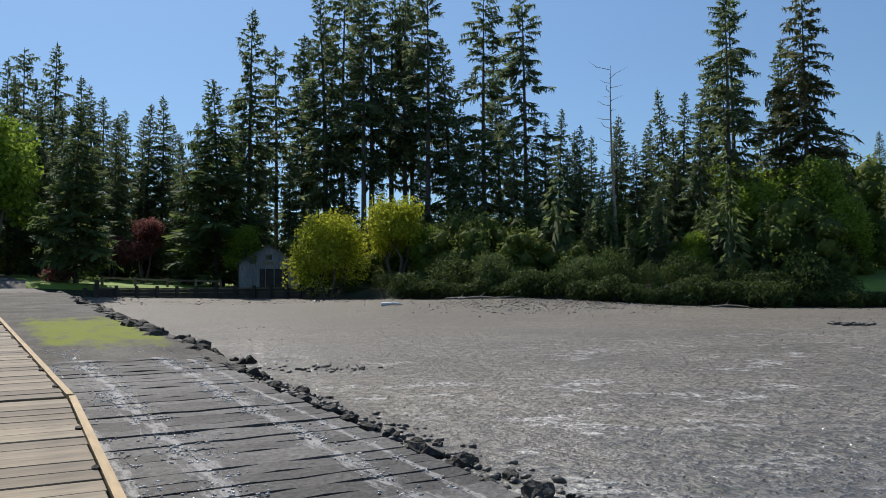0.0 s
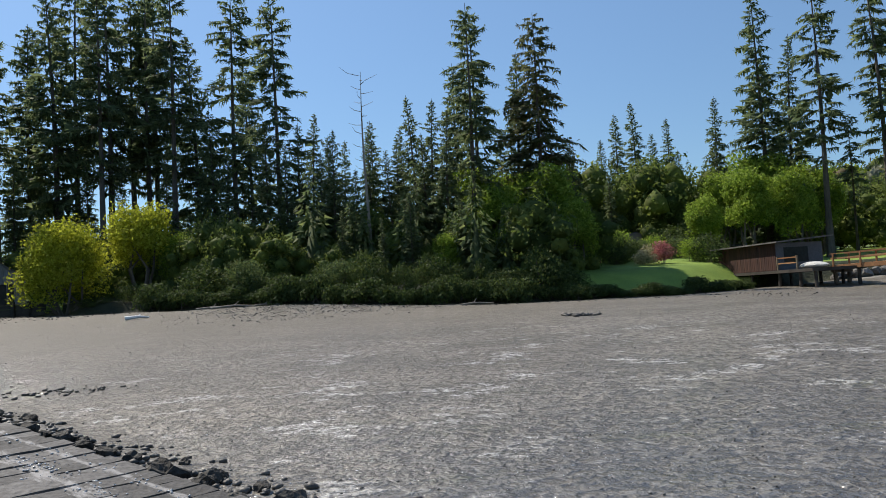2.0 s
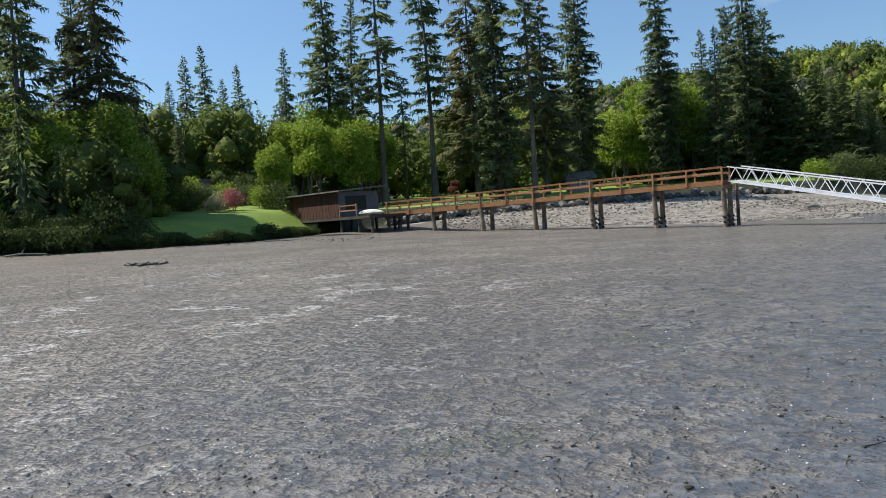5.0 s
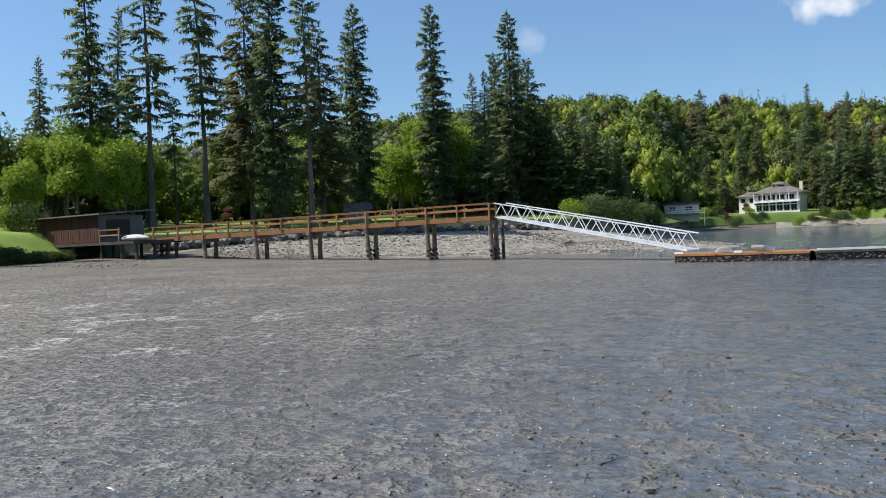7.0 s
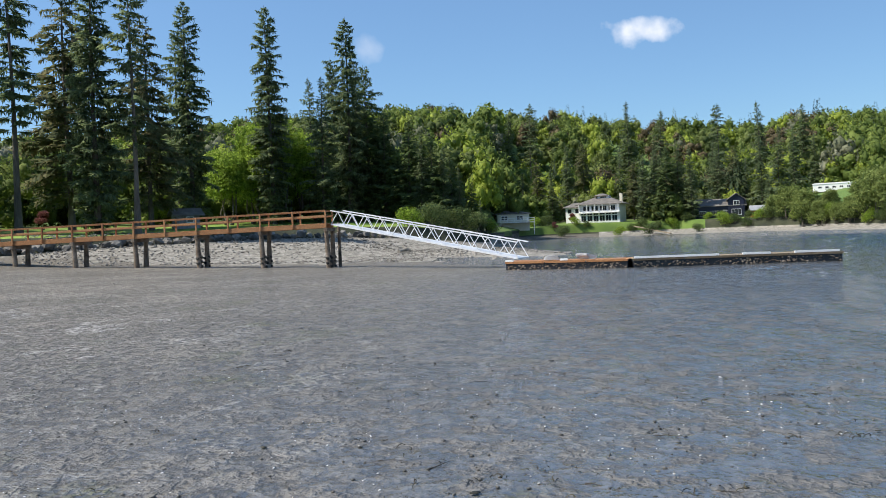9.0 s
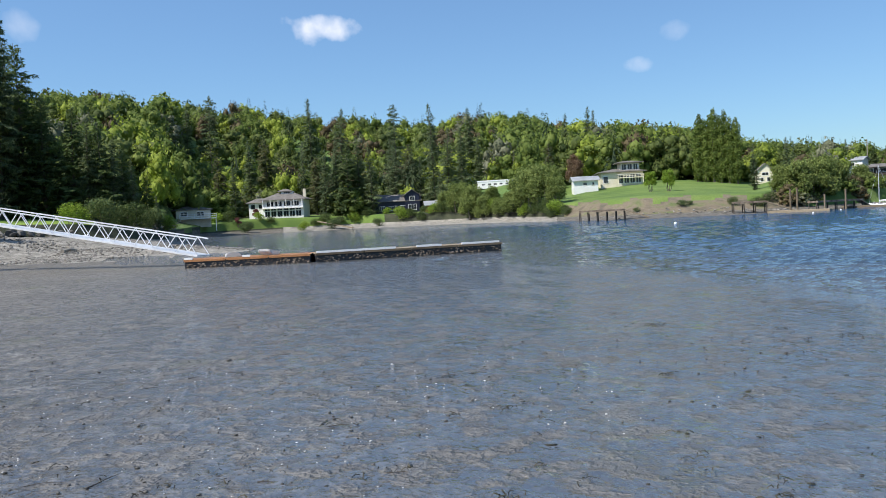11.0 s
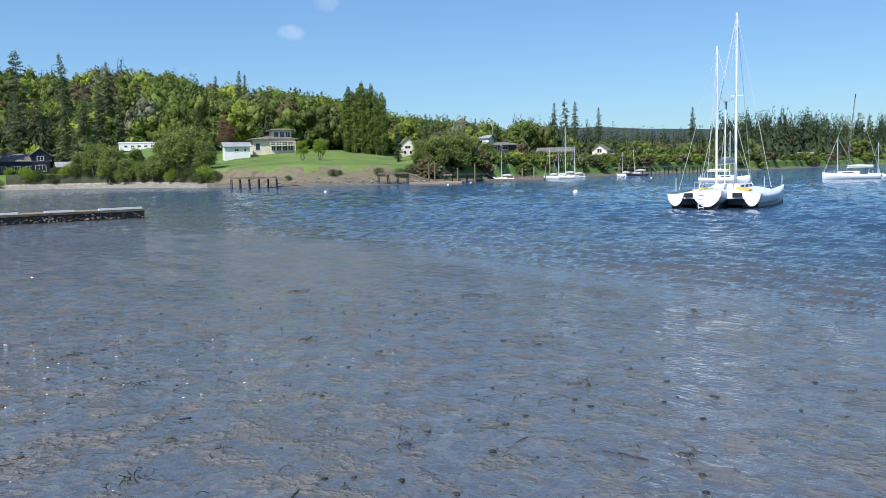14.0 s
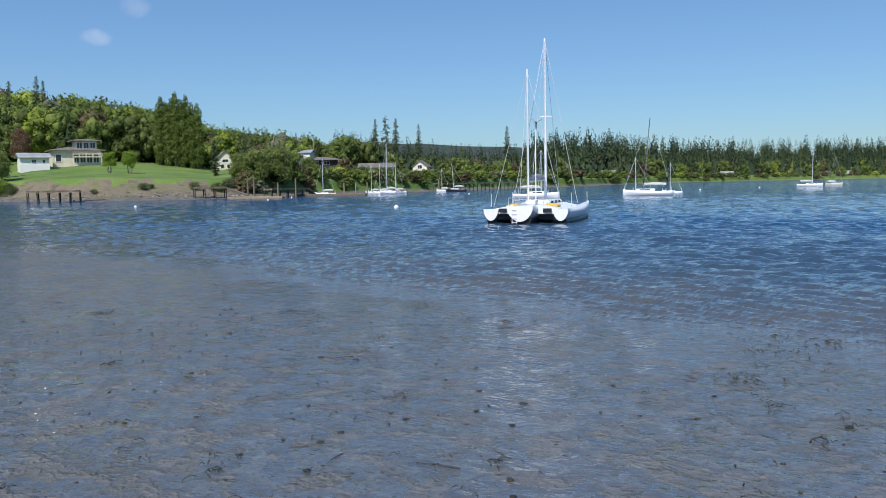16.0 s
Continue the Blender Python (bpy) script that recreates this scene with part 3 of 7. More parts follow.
def ground_z(x, y):
    """Height of the ground anywhere."""
    x, y = np.asarray(x, float), np.asarray(y, float)
    d, b = np.hypot(x, y), np.degrees(np.arctan2(x, y))
    toe, foot, land = table(SHORE_D, b), table(FOOT_Z, b), table(LAND_Z, b)
    sky_e = table(SKYLINE_E, b, SKYLINE_B)
    m = mud_z(x, y)
    near = smooth((d - toe + 16) / 16)
    m = np.where(b > 76.8, np.where(d > toe - 26, np.maximum(-0.8, foot - (toe - d) * 0.075), np.where(x > 55, -0.8 * smooth((x - 55) / 40) + m * (1 - smooth((x - 55) / 40)), m)), m * (1 - near) + foot * near)
    up = d - toe
    bank = foot + (land - foot) * smooth(up / np.interp(b, [22, 26, 37, 40, 100, 105, 118, 121], [3.0, 8.0, 8.0, 3.0, 3.0, 11.0, 11.0, 3.0])) + np.clip(up, 0, np.interp(b, [101, 103.5, 116, 119], [45, 80, 80, 45])) * np.interp(b, [24, 26, 37, 40, 72, 74, 95, 96.5, 101.5, 103.5, 112, 116, 120, 126, 129, 135], [0.05, 0.085, 0.085, 0.05, 0.05, 0.035, 0.035, 0.165, 0.165, 0.045, 0.045, 0.03, 0.10, 0.10, 0.05, 0.03])
    crest = toe + 240
    hill = smooth((up - 45) / 230) * np.maximum(0, np.tan(np.radians(sky_e)) * crest - land)
    ridge = smooth((d - 1200) / 500) * np.tan(np.radians(table(RIDGE_E, b, RIDGE_B))) * 1700
    spit = 0.75 * np.exp(-((d - np.interp(b, [66, 74, 82], [88, 86, 74])) / 7.0) ** 2) * smooth((b - 64) / 6) * smooth((83.5 - b) / 7)
    return np.where(up < 0, np.maximum(m, np.where(spit > 0.03, spit - 0.12, m)), np.maximum(bank + hill, ridge))


def gz(x, y):
    return float(ground_z(x, y))


def on_land(b, d, sink=0.0):
    p = bearing(b, d)
    p.z = gz(p.x, p.y) - sink
    return p


def build_ground():
    bs = np.concatenate([np.arange(-180, -50, 5.0), np.arange(-50, 165, 0.5), np.arange(165, 180, 5.0)])
    outer = np.concatenate([np.linspace(0.3, 4, 10), np.geomspace(5, 4300, 48)])
    toe = table(SHORE_D, bs)
    rings = np.concatenate([0.25 * (toe[:, None] / 0.25) ** np.linspace(0, 1, 110)[None, :], toe[:, None] + outer[None, :]], axis=1)
    x, y = rings * np.sin(np.radians(bs))[:, None], rings * np.cos(np.radians(bs))[:, None]
    z = ground_z(x, y)
    tiny = np.array([noise.noise((px * 0.5, py * 0.5, 0)) + 0.5 * noise.noise((px * 1.7, py * 1.7, 3)) for px, py in zip(x.ravel(), y.ravel())]).reshape(x.shape)
    s, o = x * AHEAD[0] + y * AHEAD[1], x * RIGHT[0] + y * RIGHT[1]
    z = z + tiny * np.where(rings < toe[:, None], 0.022, 0.06) * np.where((o < 5) & (s > -5), 0.2, 1.0)
    nb, nr = rings.shape
    i, j = np.meshgrid(np.arange(nb), np.arange(nr - 1), indexing="ij")
    a, c = i * nr + j, ((i + 1) % nb) * nr + j
    quads = np.stack([a, a + 1, c + 1, c], axis=-1).reshape(-1, 4)[:, ::-1]
    ob = arrays("ground", np.stack([x, y, z], -1).reshape(-1, 3), quads, [MUD, GRAVEL, LAWN, FOREST_FLOOR, MEADOW, ROAD, BLUFF, FAR_LAWN, FAR_FOREST, PALE_GRAVEL], smooth=True)
    cx, cy = x.ravel()[quads].mean(1), y.ravel()[quads].mean(1)
    d, b = np.hypot(cx, cy), np.degrees(np.arctan2(cx, cy))
    up = d - table(SHORE_D, b)
    so, oo = cx * AHEAD[0] + cy * AHEAD[1], cx * RIGHT[0] + cy * RIGHT[1]
    wob = 4 * np.sin(b * 2.1) + 2 * np.sin(b * 5.3)
    kind = np.zeros(len(quads), np.int32)
    kind[(up > -8 + wob) & (b > 1) & (b < 17)] = 1
    kind[(d > np.interp(b, [43, 47, 58, 66, 74, 79], [80, 76, 66, 66, 77, 74]) + wob * 0.5) & (b > 43.5) & (b < 79)] = 9
    kind[(up > -13) & (b > 76.8)] = 1
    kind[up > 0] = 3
    kind[(up > 1.5) & (up < 60) & (b > -60) & (b < -8)] = 2
    kind[(up > 2.5) & (up < 34) & (b > 25) & (b < 38)] = 2
    kind[(up > 3) & (up < 48) & (b > 38) & (b < 72)] = 2
    kind[(up > 0) & (up < 9 + wob * 0.4) & (b > 103.5) & (b < 119)] = 6
    kind[(up > 8 + wob * 0.4) & (up < 92) & (b > 102.3) & (b < 116.8)] = 7
    kind[(up > 48) & (up < 110) & (b > 96.9) & (b < 98.6)] = 7
    kind[(np.hypot(cx, cy) < 99) & (np.hypot(cx, cy) > 66) & (b > 70) & (b < 83.5) & (up < 0)] = 9
    kind[(up > 3) & (up < 14) & ((b > 91) & (b < 97) | (b > 121) & (b < 136))] = 7
    kind[(up > 0) & (up < 60) & (b > 137) & (b < 165)] = 7
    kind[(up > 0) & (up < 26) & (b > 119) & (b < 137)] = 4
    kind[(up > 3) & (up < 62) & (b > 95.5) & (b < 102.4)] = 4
    kind[(up > 0.6) & (up < 30) & (b > 77) & (b < 91)] = 7
    kind[(up > -9 + wob * 0.3) & (up <= 0.6) & (b > 84) & (b < 103)] = 9
    kind[(up > 60) & (b > 37) & (kind != 7)] = 4
    kind[(d > 1000) & (b > 100)] = 8
    kind[(oo > -2.5) & (oo < 5.2) & (so > 24) & (up < 40)] = 5
    ob.data.polygons.foreach_set("material_index", kind)
    tagged(ob, "grey tidal mud flat rising to gravel, lawns and wooded hills", "ground", kind="structure")
    rw = np.random.default_rng(4)

    def sheet(bb, dd, base):
        x, y = dd[None, :] * np.sin(np.radians(bb))[:, None], dd[None, :] * np.cos(np.radians(bb))[:, None]
        out = np.clip((-y + 0.03 * x - 11.0) / 9, 0, 1)
        amount = (0.25 + 0.75 * out) * np.clip((150 - dd) / 60, 0, 1)[None, :] * (np.clip((bb - 75) / 3, 0, 1) * np.clip((171 - bb) / 2, 0, 1))[:, None]
        gust = 1 + 0.45 * np.sin(x * 0.21 + 0.13 * y) * np.sin(y * 0.37 - 0.11 * x + 1) + 0.25 * np.sin(0.9 * x - 0.5 * y) * np.sin(0.7 * y + 0.4 * x)
        z = np.zeros_like(x)
        for q in range(18):
            size = 0.34 * 1.076 ** q
            way = radians(-14 + rw.normal(0, 26))
            z += 0.0125 * size * np.sin(2 * math.pi / size * (x * math.sin(way) + y * math.cos(way)) + rw.uniform(0, 6.28) + 0.5 * np.sin(x * 0.31 + q) + 0.5 * np.sin(y * 0.27 + 2 * q))
        z = z * amount * gust + 0.02 * np.sin((-y + 0.03 * x + 0.25 * np.sin(x * 0.5)) * 2 * math.pi / 0.42) * np.exp(-((-y + 0.03 * x - 13.0) / 3.5) ** 2) * (dd < 60)[None, :]
        nr = len(dd)
        i, j = np.meshgrid(np.arange(len(bb) - 1), np.arange(nr - 1), indexing="ij")
        a, c = i * nr + j, (i + 1) * nr + j
        return np.stack([x, y, z], -1).reshape(-1, 3), np.stack([c, c + 1, a + 1, a], axis=-1).reshape(-1, 4) + base

    rings = [8.0]
    while rings[-1] < 150:
        rings.append(rings[-1] + max(0.10, 0.006 * rings[-1]) * (1.0 if rings[-1] < 50 else 2.0))
    v1, f1 = sheet(np.arange(74, 172.01, 0.35), np.concatenate([rings, np.geomspace(160, 4200, 16)]), 0)
    v2, f2 = sheet(np.arange(172, 434.01, 13.1 / 2), np.array([8.0, 20, 60, 150, 400, 1200, 4200]), len(v1))
    sea = arrays("water", np.concatenate([v1, v2]), np.concatenate([f1, f2]), WATER, smooth=True)
    tagged(sea, "wind-rippled blue water of the bay at low tide", "water", kind="structure")


build_ground()

# ---- trees ----
def trunk_mesh(bm, height, r, lean, rng, sides=8, steps=7):
    last, path = None, []
    for k in range(steps + 1):
        t = k / steps
        path.append(Vector((lean[0] * t * t * height + 0.12 * math.sin(t * 5 + lean[2]), lean[1] * t * t * height, t * height)))
    for a, b, k in zip(path, path[1:], range(steps)):
        rod(bm, a, b, r * (1 - 0.93 * k / steps) * (1.35 if k == 0 else 1), r * (1 - 0.93 * (k + 1) / steps), sides)
    return path


def sprays(centres, along, droop, length, width, rng):
    """Small drooping fans of needles: one narrow wedge each."""
    n = len(centres)
    side = np.cross(along, np.array([0, 0, 1.0]))
    side /= np.linalg.norm(side, axis=1)[:, None] + 1e-6
    tilt = rng.uniform(-0.8, 0.8, n)[:, None]
    side = side * np.cos(tilt) + np.array([0, 0, 1.0]) * np.sin(tilt)
    tip = along * length[:, None] - np.array([0, 0, 1.0]) * (droop * length)[:, None]
    w = side * width[:, None]
    v = np.stack([centres + w, centres - w, centres + tip], axis=1)
    f = np.arange(n * 3).reshape(n, 3)
    return v.reshape(-1, 3), f


def conifer(height, crown_base, reach, branches, per, droop, needles, rng, bark=BARK, label="", thin=1.0, blunt=1.0, radius=0.0, hang=0.35):
    """A fir, spruce or cedar: a tapered trunk and drooping boughs, each a frond of side twigs fringed with needle sprays."""
    root = empty("conifer_tree", Matrix.Identity(4), label, "tree", "tall trees along the shore")
    lean = (rng.uniform(-0.02, 0.02), rng.uniform(-0.02, 0.02), rng.uniform(0, 6))
    bm = fresh()
    trunk_mesh(bm, height, radius or 0.010 * height + 0.05, lean, rng)
    up = np.array([0, 0, 1.0])
    tris, C, A, L, W, D = [], [], [], [], [], []

    def frond(a, tip, side, half, sag):
        mid = a * 0.5 + tip * 0.5
        lo, hi = mid + side * half - up * sag, mid - side * half - up * sag
        tris.append(np.array([[a, lo, tip], [a, tip, hi]]))

    for k in range(branches):
        rel = (k + rng.uniform(0, 1)) / branches
        if rng.uniform() > thin + 0.3 * rel:
            continue
        t = crown_base + (1 - crown_base) * rel * 0.985
        az = 2.4 * k + rng.uniform(-0.6, 0.6)
        clump = 1 + 0.42 * noise.noise((math.cos(az) * 1.3 + lean[2], math.sin(az) * 1.3, t * 9))
        size = reach * ((1 - rel) ** blunt * 0.93 + 0.07) * (0.5 + 0.5 * min(1, rel * 5)) * rng.uniform(0.5, 1.15) * clump
        d = np.array([math.cos(az), math.sin(az), 0.0])
        sd = np.array([-d[1], d[0], 0.0])
        foot = np.array([lean[0] * t * t * height + 0.12 * math.sin(t * 5 + lean[2]), lean[1] * t * t * height, t * height])
        rise = rng.uniform(0.25, 0.7) if rel > 0.8 else rng.uniform(-0.25, 0.35)

        def at(q):
            q = np.asarray(q, float)[..., None] * size
            return foot + d * q + up * (rise * q - droop * q * q / max(size, 0.8) + 0.25 * droop * q ** 3 / max(size, 0.8) ** 2)

        roll = rng.uniform(-0.5, 0.5)
        flat = sd * math.cos(roll) + up * math.sin(roll)
        frond(at(0.1), at(1.0), flat, 0.075 * size + 0.06, 0.04 * size)
        for q in np.linspace(0.25, 0.85, 3 if size < 0.45 * reach else 5):
            for s in (-1, 1):
                ln = size * (0.5 - 0.32 * q) * rng.uniform(0.6, 1.3)
                way = d * 0.6 + flat * s * 0.8 - up * rng.uniform(0.05, 0.5)
                a = at(q + rng.uniform(-0.06, 0.06))
                frond(a, a + way * ln, np.cross(way, up) * 0.9 + up * rng.uniform(-0.6, 0.6), 0.22 * ln + 0.03, 0.06 * ln)
        n = max(7, int(per * (0.25 + size / reach)))
        q = rng.uniform(0.12, 1.02, n) ** 0.8
        off = rng.uniform(-1, 1, n)
        c = at(q) + flat * (off * size * 0.34 * (1.15 - q))[:, None]
        c[:, 2] -= np.abs(off) * size * 0.07 + rng.uniform(0, 0.05, n) * size
        way = d[None, :] * 0.5 + flat[None, :] * off[:, None] * 0.8 + rng.normal(0, 0.3, (n, 3))
        hung = rng.uniform(0, 1, n) < hang
        way[hung] = way[hung] * 0.35 - up
        way /= np.linalg.norm(way, axis=1)[:, None]
        g = rng.uniform(0.55, 1.3, n) * min(1.1, max(0.75, size / (0.35 * reach)))
        C.append(c)
        A.append(way)
        L.append(g * (0.22 + 0.008 * height))
        W.append(g * rng.uniform(0.05, 0.10, n) * (0.7 + 0.016 * height))
        D.append(np.where(hung, 0.0, 0.12 + droop) * rng.uniform(0.0, 1.6, n))
        if size > 1.8:
            rod(bm, foot, at(0.8), 0.009 * size + 0.015, 0.012, 3)
    part("trunk", bm, bark, root)
    v, _ = sprays(np.concatenate(C), np.concatenate(A), np.concatenate(D), np.concatenate(L), np.concatenate(W), rng)
    v = np.concatenate([v, np.concatenate(tris).reshape(-1, 3)])
    arrays("crown", v, np.arange(len(v)).reshape(-1, 3), needles, root)
    return root


def leaf_cloud(lobes, count, size, rng, hollow=0.55, loose=0.45):
    """Leaf clumps strewn through lobes (x, y, z, rx, ry, rz)."""
    lobes = np.asarray(lobes, float)
    count, size = int(count * 1.8), size * 0.75
    vol = lobes[:, 3] * lobes[:, 4] * lobes[:, 5]
    pick = rng.choice(len(lobes), count, p=vol ** 0.75 / (vol ** 0.75).sum())
    d = rng.normal(size=(count, 3))
    d /= np.linalg.norm(d, axis=1)[:, None]
    r = hollow + (1 - hollow) * rng.uniform(0, 1, count) ** 0.6
    wob = 1 + 0.14 * np.sin(d[:, 0] * 7 + pick) * np.sin(d[:, 1] * 6 + 2) + 0.1 * np.sin(d[:, 2] * 9 + pick * 2)
    p = lobes[pick, :3] + d * lobes[pick, 3:] * (r * wob)[:, None]
    a = d + rng.normal(0, loose, (count, 3))
    a /= np.linalg.norm(a, axis=1)[:, None]
    b = np.cross(a, rng.normal(size=(count, 3)))
    b /= np.linalg.norm(b, axis=1)[:, None] + 1e-6
    c = np.cross(a, b)
    s = size * rng.uniform(0.6, 1.35, count)[:, None]
    v = np.stack([p - b * s, p + b * s, p + c * s * 1.2], axis=1)
    return v.reshape(-1, 3), np.arange(count * 3).reshape(-1, 3)


def broadleaf(name, height, wide, count, size, leaves, rng, stems=4, base=0.25, bark=BARK, label="", category="tree", group="", lobes_n=9, weep=0.0):
    """A broad-leaved tree or shrub: forked limbs and lobes of leaf clumps."""
    root = empty(name, Matrix.Identity(4), label, category, group)
    bm = fresh()
    lobes = []
    for k in range(lobes_n):
        a = 2.4 * k + rng.uniform(-0.4, 0.4)
        t = rng.uniform(0, 1) if k else 1.0
        rad = wide * 0.5 * rng.uniform(0.35, 0.62) * (1 - 0.45 * t)
        z = height * (base + (0.92 - base) * (0.25 + 0.6 * t))
        r = wide * rng.uniform(0.2, 0.3) * (9 / lobes_n) ** 0.4
        lobes.append((math.cos(a) * rad, math.sin(a) * rad, z, r, r * rng.uniform(0.8, 1.1), min(r * rng.uniform(0.7, 1.0), height - z + 0.2) * (1 + weep)))
    for k in range(stems):
        a = 2 * math.pi * k / stems + rng.uniform(-0.4, 0.4)
        f = Vector((math.cos(a) * 0.04 * wide, math.sin(a) * 0.04 * wide, -0.1))
        mid = Vector((math.cos(a) * 0.12 * wide, math.sin(a) * 0.12 * wide, height * base))
        top = Vector(lobes[k % len(lobes)][:3])
        rod(bm, f, mid, 0.014 * height + 0.02, 0.010 * height + 0.02, 7)
        rod(bm, mid, top, 0.010 * height + 0.02, 0.02, 6)
    part("trunk", bm, bark, root)
    v, f = leaf_cloud(lobes, count, size, rng, 0.42, 0.85)
    v = v.reshape(-1, 3, 3)
    v = v[v[:, :, 2].min(1) > 0.03].reshape(-1, 3)
    f = np.arange(len(v)).reshape(-1, 3)
    arrays("crown", v, f, leaves, root)
    return root


def place(tree, b, d, turn, s, group="", label="", lift=0.0, tall=1.0):
    p = on_land(b, d, 0.1 - lift)
    c = copy_thing(tree, Matrix.Translation(p) @ Matrix.Rotation(turn, 4, "Z") @ Matrix.Diagonal((s, s, s * tall, 1)))
    return tagged(c, label, "", group)


def discard(tree):
    for o in (*tree.children_recursive, tree):
        bpy.data.objects.remove(o)


rng = np.random.default_rng(7)
FIRS = {
    "w": [conifer(26, 0.02, 4.0, 200, 44, 0.22, FIR, rng, blunt=0.72, label="dark green fir with drooping boughs down to the undergrowth") for _ in range(4)],
    "t": [conifer(34, 0.32, 4.3, 150, 46, 0.28, FIR, rng, thin=0.46, blunt=0.42, label="tall slender fir with a bare lower trunk and ragged crown") for _ in range(5)],
    "d": [conifer(20, 0.04, 5.6, 220, 44, 0.14, CEDAR, rng, blunt=0.75, label="broad dense cedar standing on the shore lawn") for _ in range(2)],
    "c": [conifer(30, 0.02, 3.5, 250, 50, 0.2, FIR, rng, blunt=0.45, label="dense dark columnar fir behind the pier") for _ in range(2)],
    "h": [conifer(28, 0.10, 5.6, 170, 50, 0.38, BROWN_FIR, rng, thin=0.8, blunt=0.5, hang=0.6, label="old spruce with rusty hanging boughs") for _ in range(2)],
}
HEIGHT = {"w": 26.0, "t": 34.0, "d": 20.0, "h": 28.0, "c": 30.0}
# bearing, distance, height of the top over low water, kind
STAND_1 = [(-28.4, 135, 39.4, "w"), (-27.3, 130, 39.6, "t"), (-25.6, 125, 39.4, "w"), (-23.9, 120, 33.6, "w"), (-24.2, 76, 19.8, "d"), (-22.7, 118, 31.0, "w"), (-21.7, 108, 26.2, "t"), (-19.0, 104, 28.1, "w"), (-15.5, 86, 25.4, "d"), (-16.8, 98, 23.5, "w")]
STAND_2 = [(-13.4, 92, 35.3, "w"), (-11.5, 100, 33.8, "t"), (-9.7, 108, 38.0, "c"), (-8.2, 96, 39.6, "w"), (-7.0, 104, 43.6, "t"), (-5.5, 92, 38.2, "t"), (-4.9, 96, 41.2, "t"), (-3.5, 100, 40.7, "t"), (-2.6, 98, 40.6, "t"), (-2.1, 104, 41.5, "t"), (-1.0, 92, 39.6, "t")]
STAND_3 = [(0.5, 100, 35.6, "w"), (3.0, 90, 37.3, "t"), (4.1, 96, 31.3, "w"), (5.9, 82, 33.4, "t"), (8.2, 86, 22.5, "w"), (9.2, 120, 27.1, "w"), (10.3, 124, 27.0, "w"), (7.2, 80, 20.0, "w"), (15.4, 76, 21.4, "w"), (19.4, 72, 28.4, "t"), (19.8, 78, 29.5, "t"), (24.2, 76, 28.4, "h"), (17.5, 70, 18.4, "w"), (21.4, 90, 20.7, "w"), (11.0, 72, 14.0, "w"), (8.7, 76, 16.4, "w")]
STAND_4 = [(30.8, 125, 29.8, "w"), (29.5, 130, 29.3, "w"), (32.0, 110, 22.1, "w"), (33.6, 130, 22.7, "w"), (35.9, 112, 26.5, "w"), (38.9, 100, 36.0, "w"), (42.4, 96, 35.9, "t"), (45.9, 98, 35.7, "t"), (43.9, 110, 21.4, "t"), (50.4, 92, 33.1, "c"), (52.8, 90, 30.5, "t")]
STAND_5 = [(53.7, 100, 28.3, "h"), (56.3, 106, 32.4, "c"), (61.6, 110, 33.2, "c"), (64.3, 140, 29.8, "w"), (65.9, 120, 28.6, "c"), (66.9, 114, 33.0, "c"), (68.2, 118, 27.0, "d")]
STAND_7 = [(40.5, 112, 33, "w"), (48.8, 104, 35, "h"), (55.5, 118, 31, "t"), (65.0, 110, 24, "w"), (69.3, 116, 20, "d"), (67.6, 122, 28, "w"), (70.3, 118, 14, "d"), (71.0, 114, 18.5, "d"), (71.8, 112, 17, "w"), (72.6, 113, 16, "d"), (73.3, 113, 14.5, "w"), (73.9, 118, 13.5, "d"), (74.5, 113, 11.5, "w"), (75.3, 114, 9.5, "d"), (75.9, 113, 7.0, "w"), (76.5, 116, 5.5, "d")]
STAND_8 = [(-26.5, 112, 30, "w"), (-22.0, 100, 24, "w"), (-20.4, 112, 27, "w"), (-18.0, 112, 25, "w"), (-17.5, 92, 20, "w"), (12.5, 80, 20, "w"), (13.6, 74, 16, "w"), (14.6, 84, 20, "w"), (16.5, 80, 22, "w")]
STAND_9 = [(18.3, 82, 26, "w"), (22.6, 80, 26, "w"), (28.3, 110, 22, "w"), (12.9, 66, 9, "w"), (14.9, 66, 11, "w"), (18.6, 66, 10, "w"), (21.8, 67, 9, "w"), (10.0, 68, 10, "w"), (24.6, 68, 8, "d")]
STAND_10 = [(-29.5, 96, 27, "w"), (-28.0, 104, 29, "w"), (-26.3, 98, 27, "w"), (-25.0, 92, 24, "w"), (-23.2, 106, 29, "w"), (-21.2, 126, 31, "w"), (-20.0, 104, 27, "w"), (-18.4, 124, 29, "w"), (-16.2, 128, 30, "w"), (-14.6, 122, 31, "w"), (-12.4, 108, 24, "w"), (-10.6, 94, 19, "w"), (-6.3, 94, 19, "w"), (-4.2, 90, 17, "w"), (-1.6, 86, 18, "w"), (1.5, 86, 23, "w"), (2.4, 80, 18, "w"), (5.0, 78, 20, "w"), (6.4, 76, 17, "w"), (9.6, 74, 18, "w"), (12.2, 76, 18, "w"), (14.2, 78, 18, "w"), (16.0, 72, 17, "w"), (26.3, 80, 17, "w"), (28.8, 92, 15, "w"), (32.9, 110, 24, "w")]
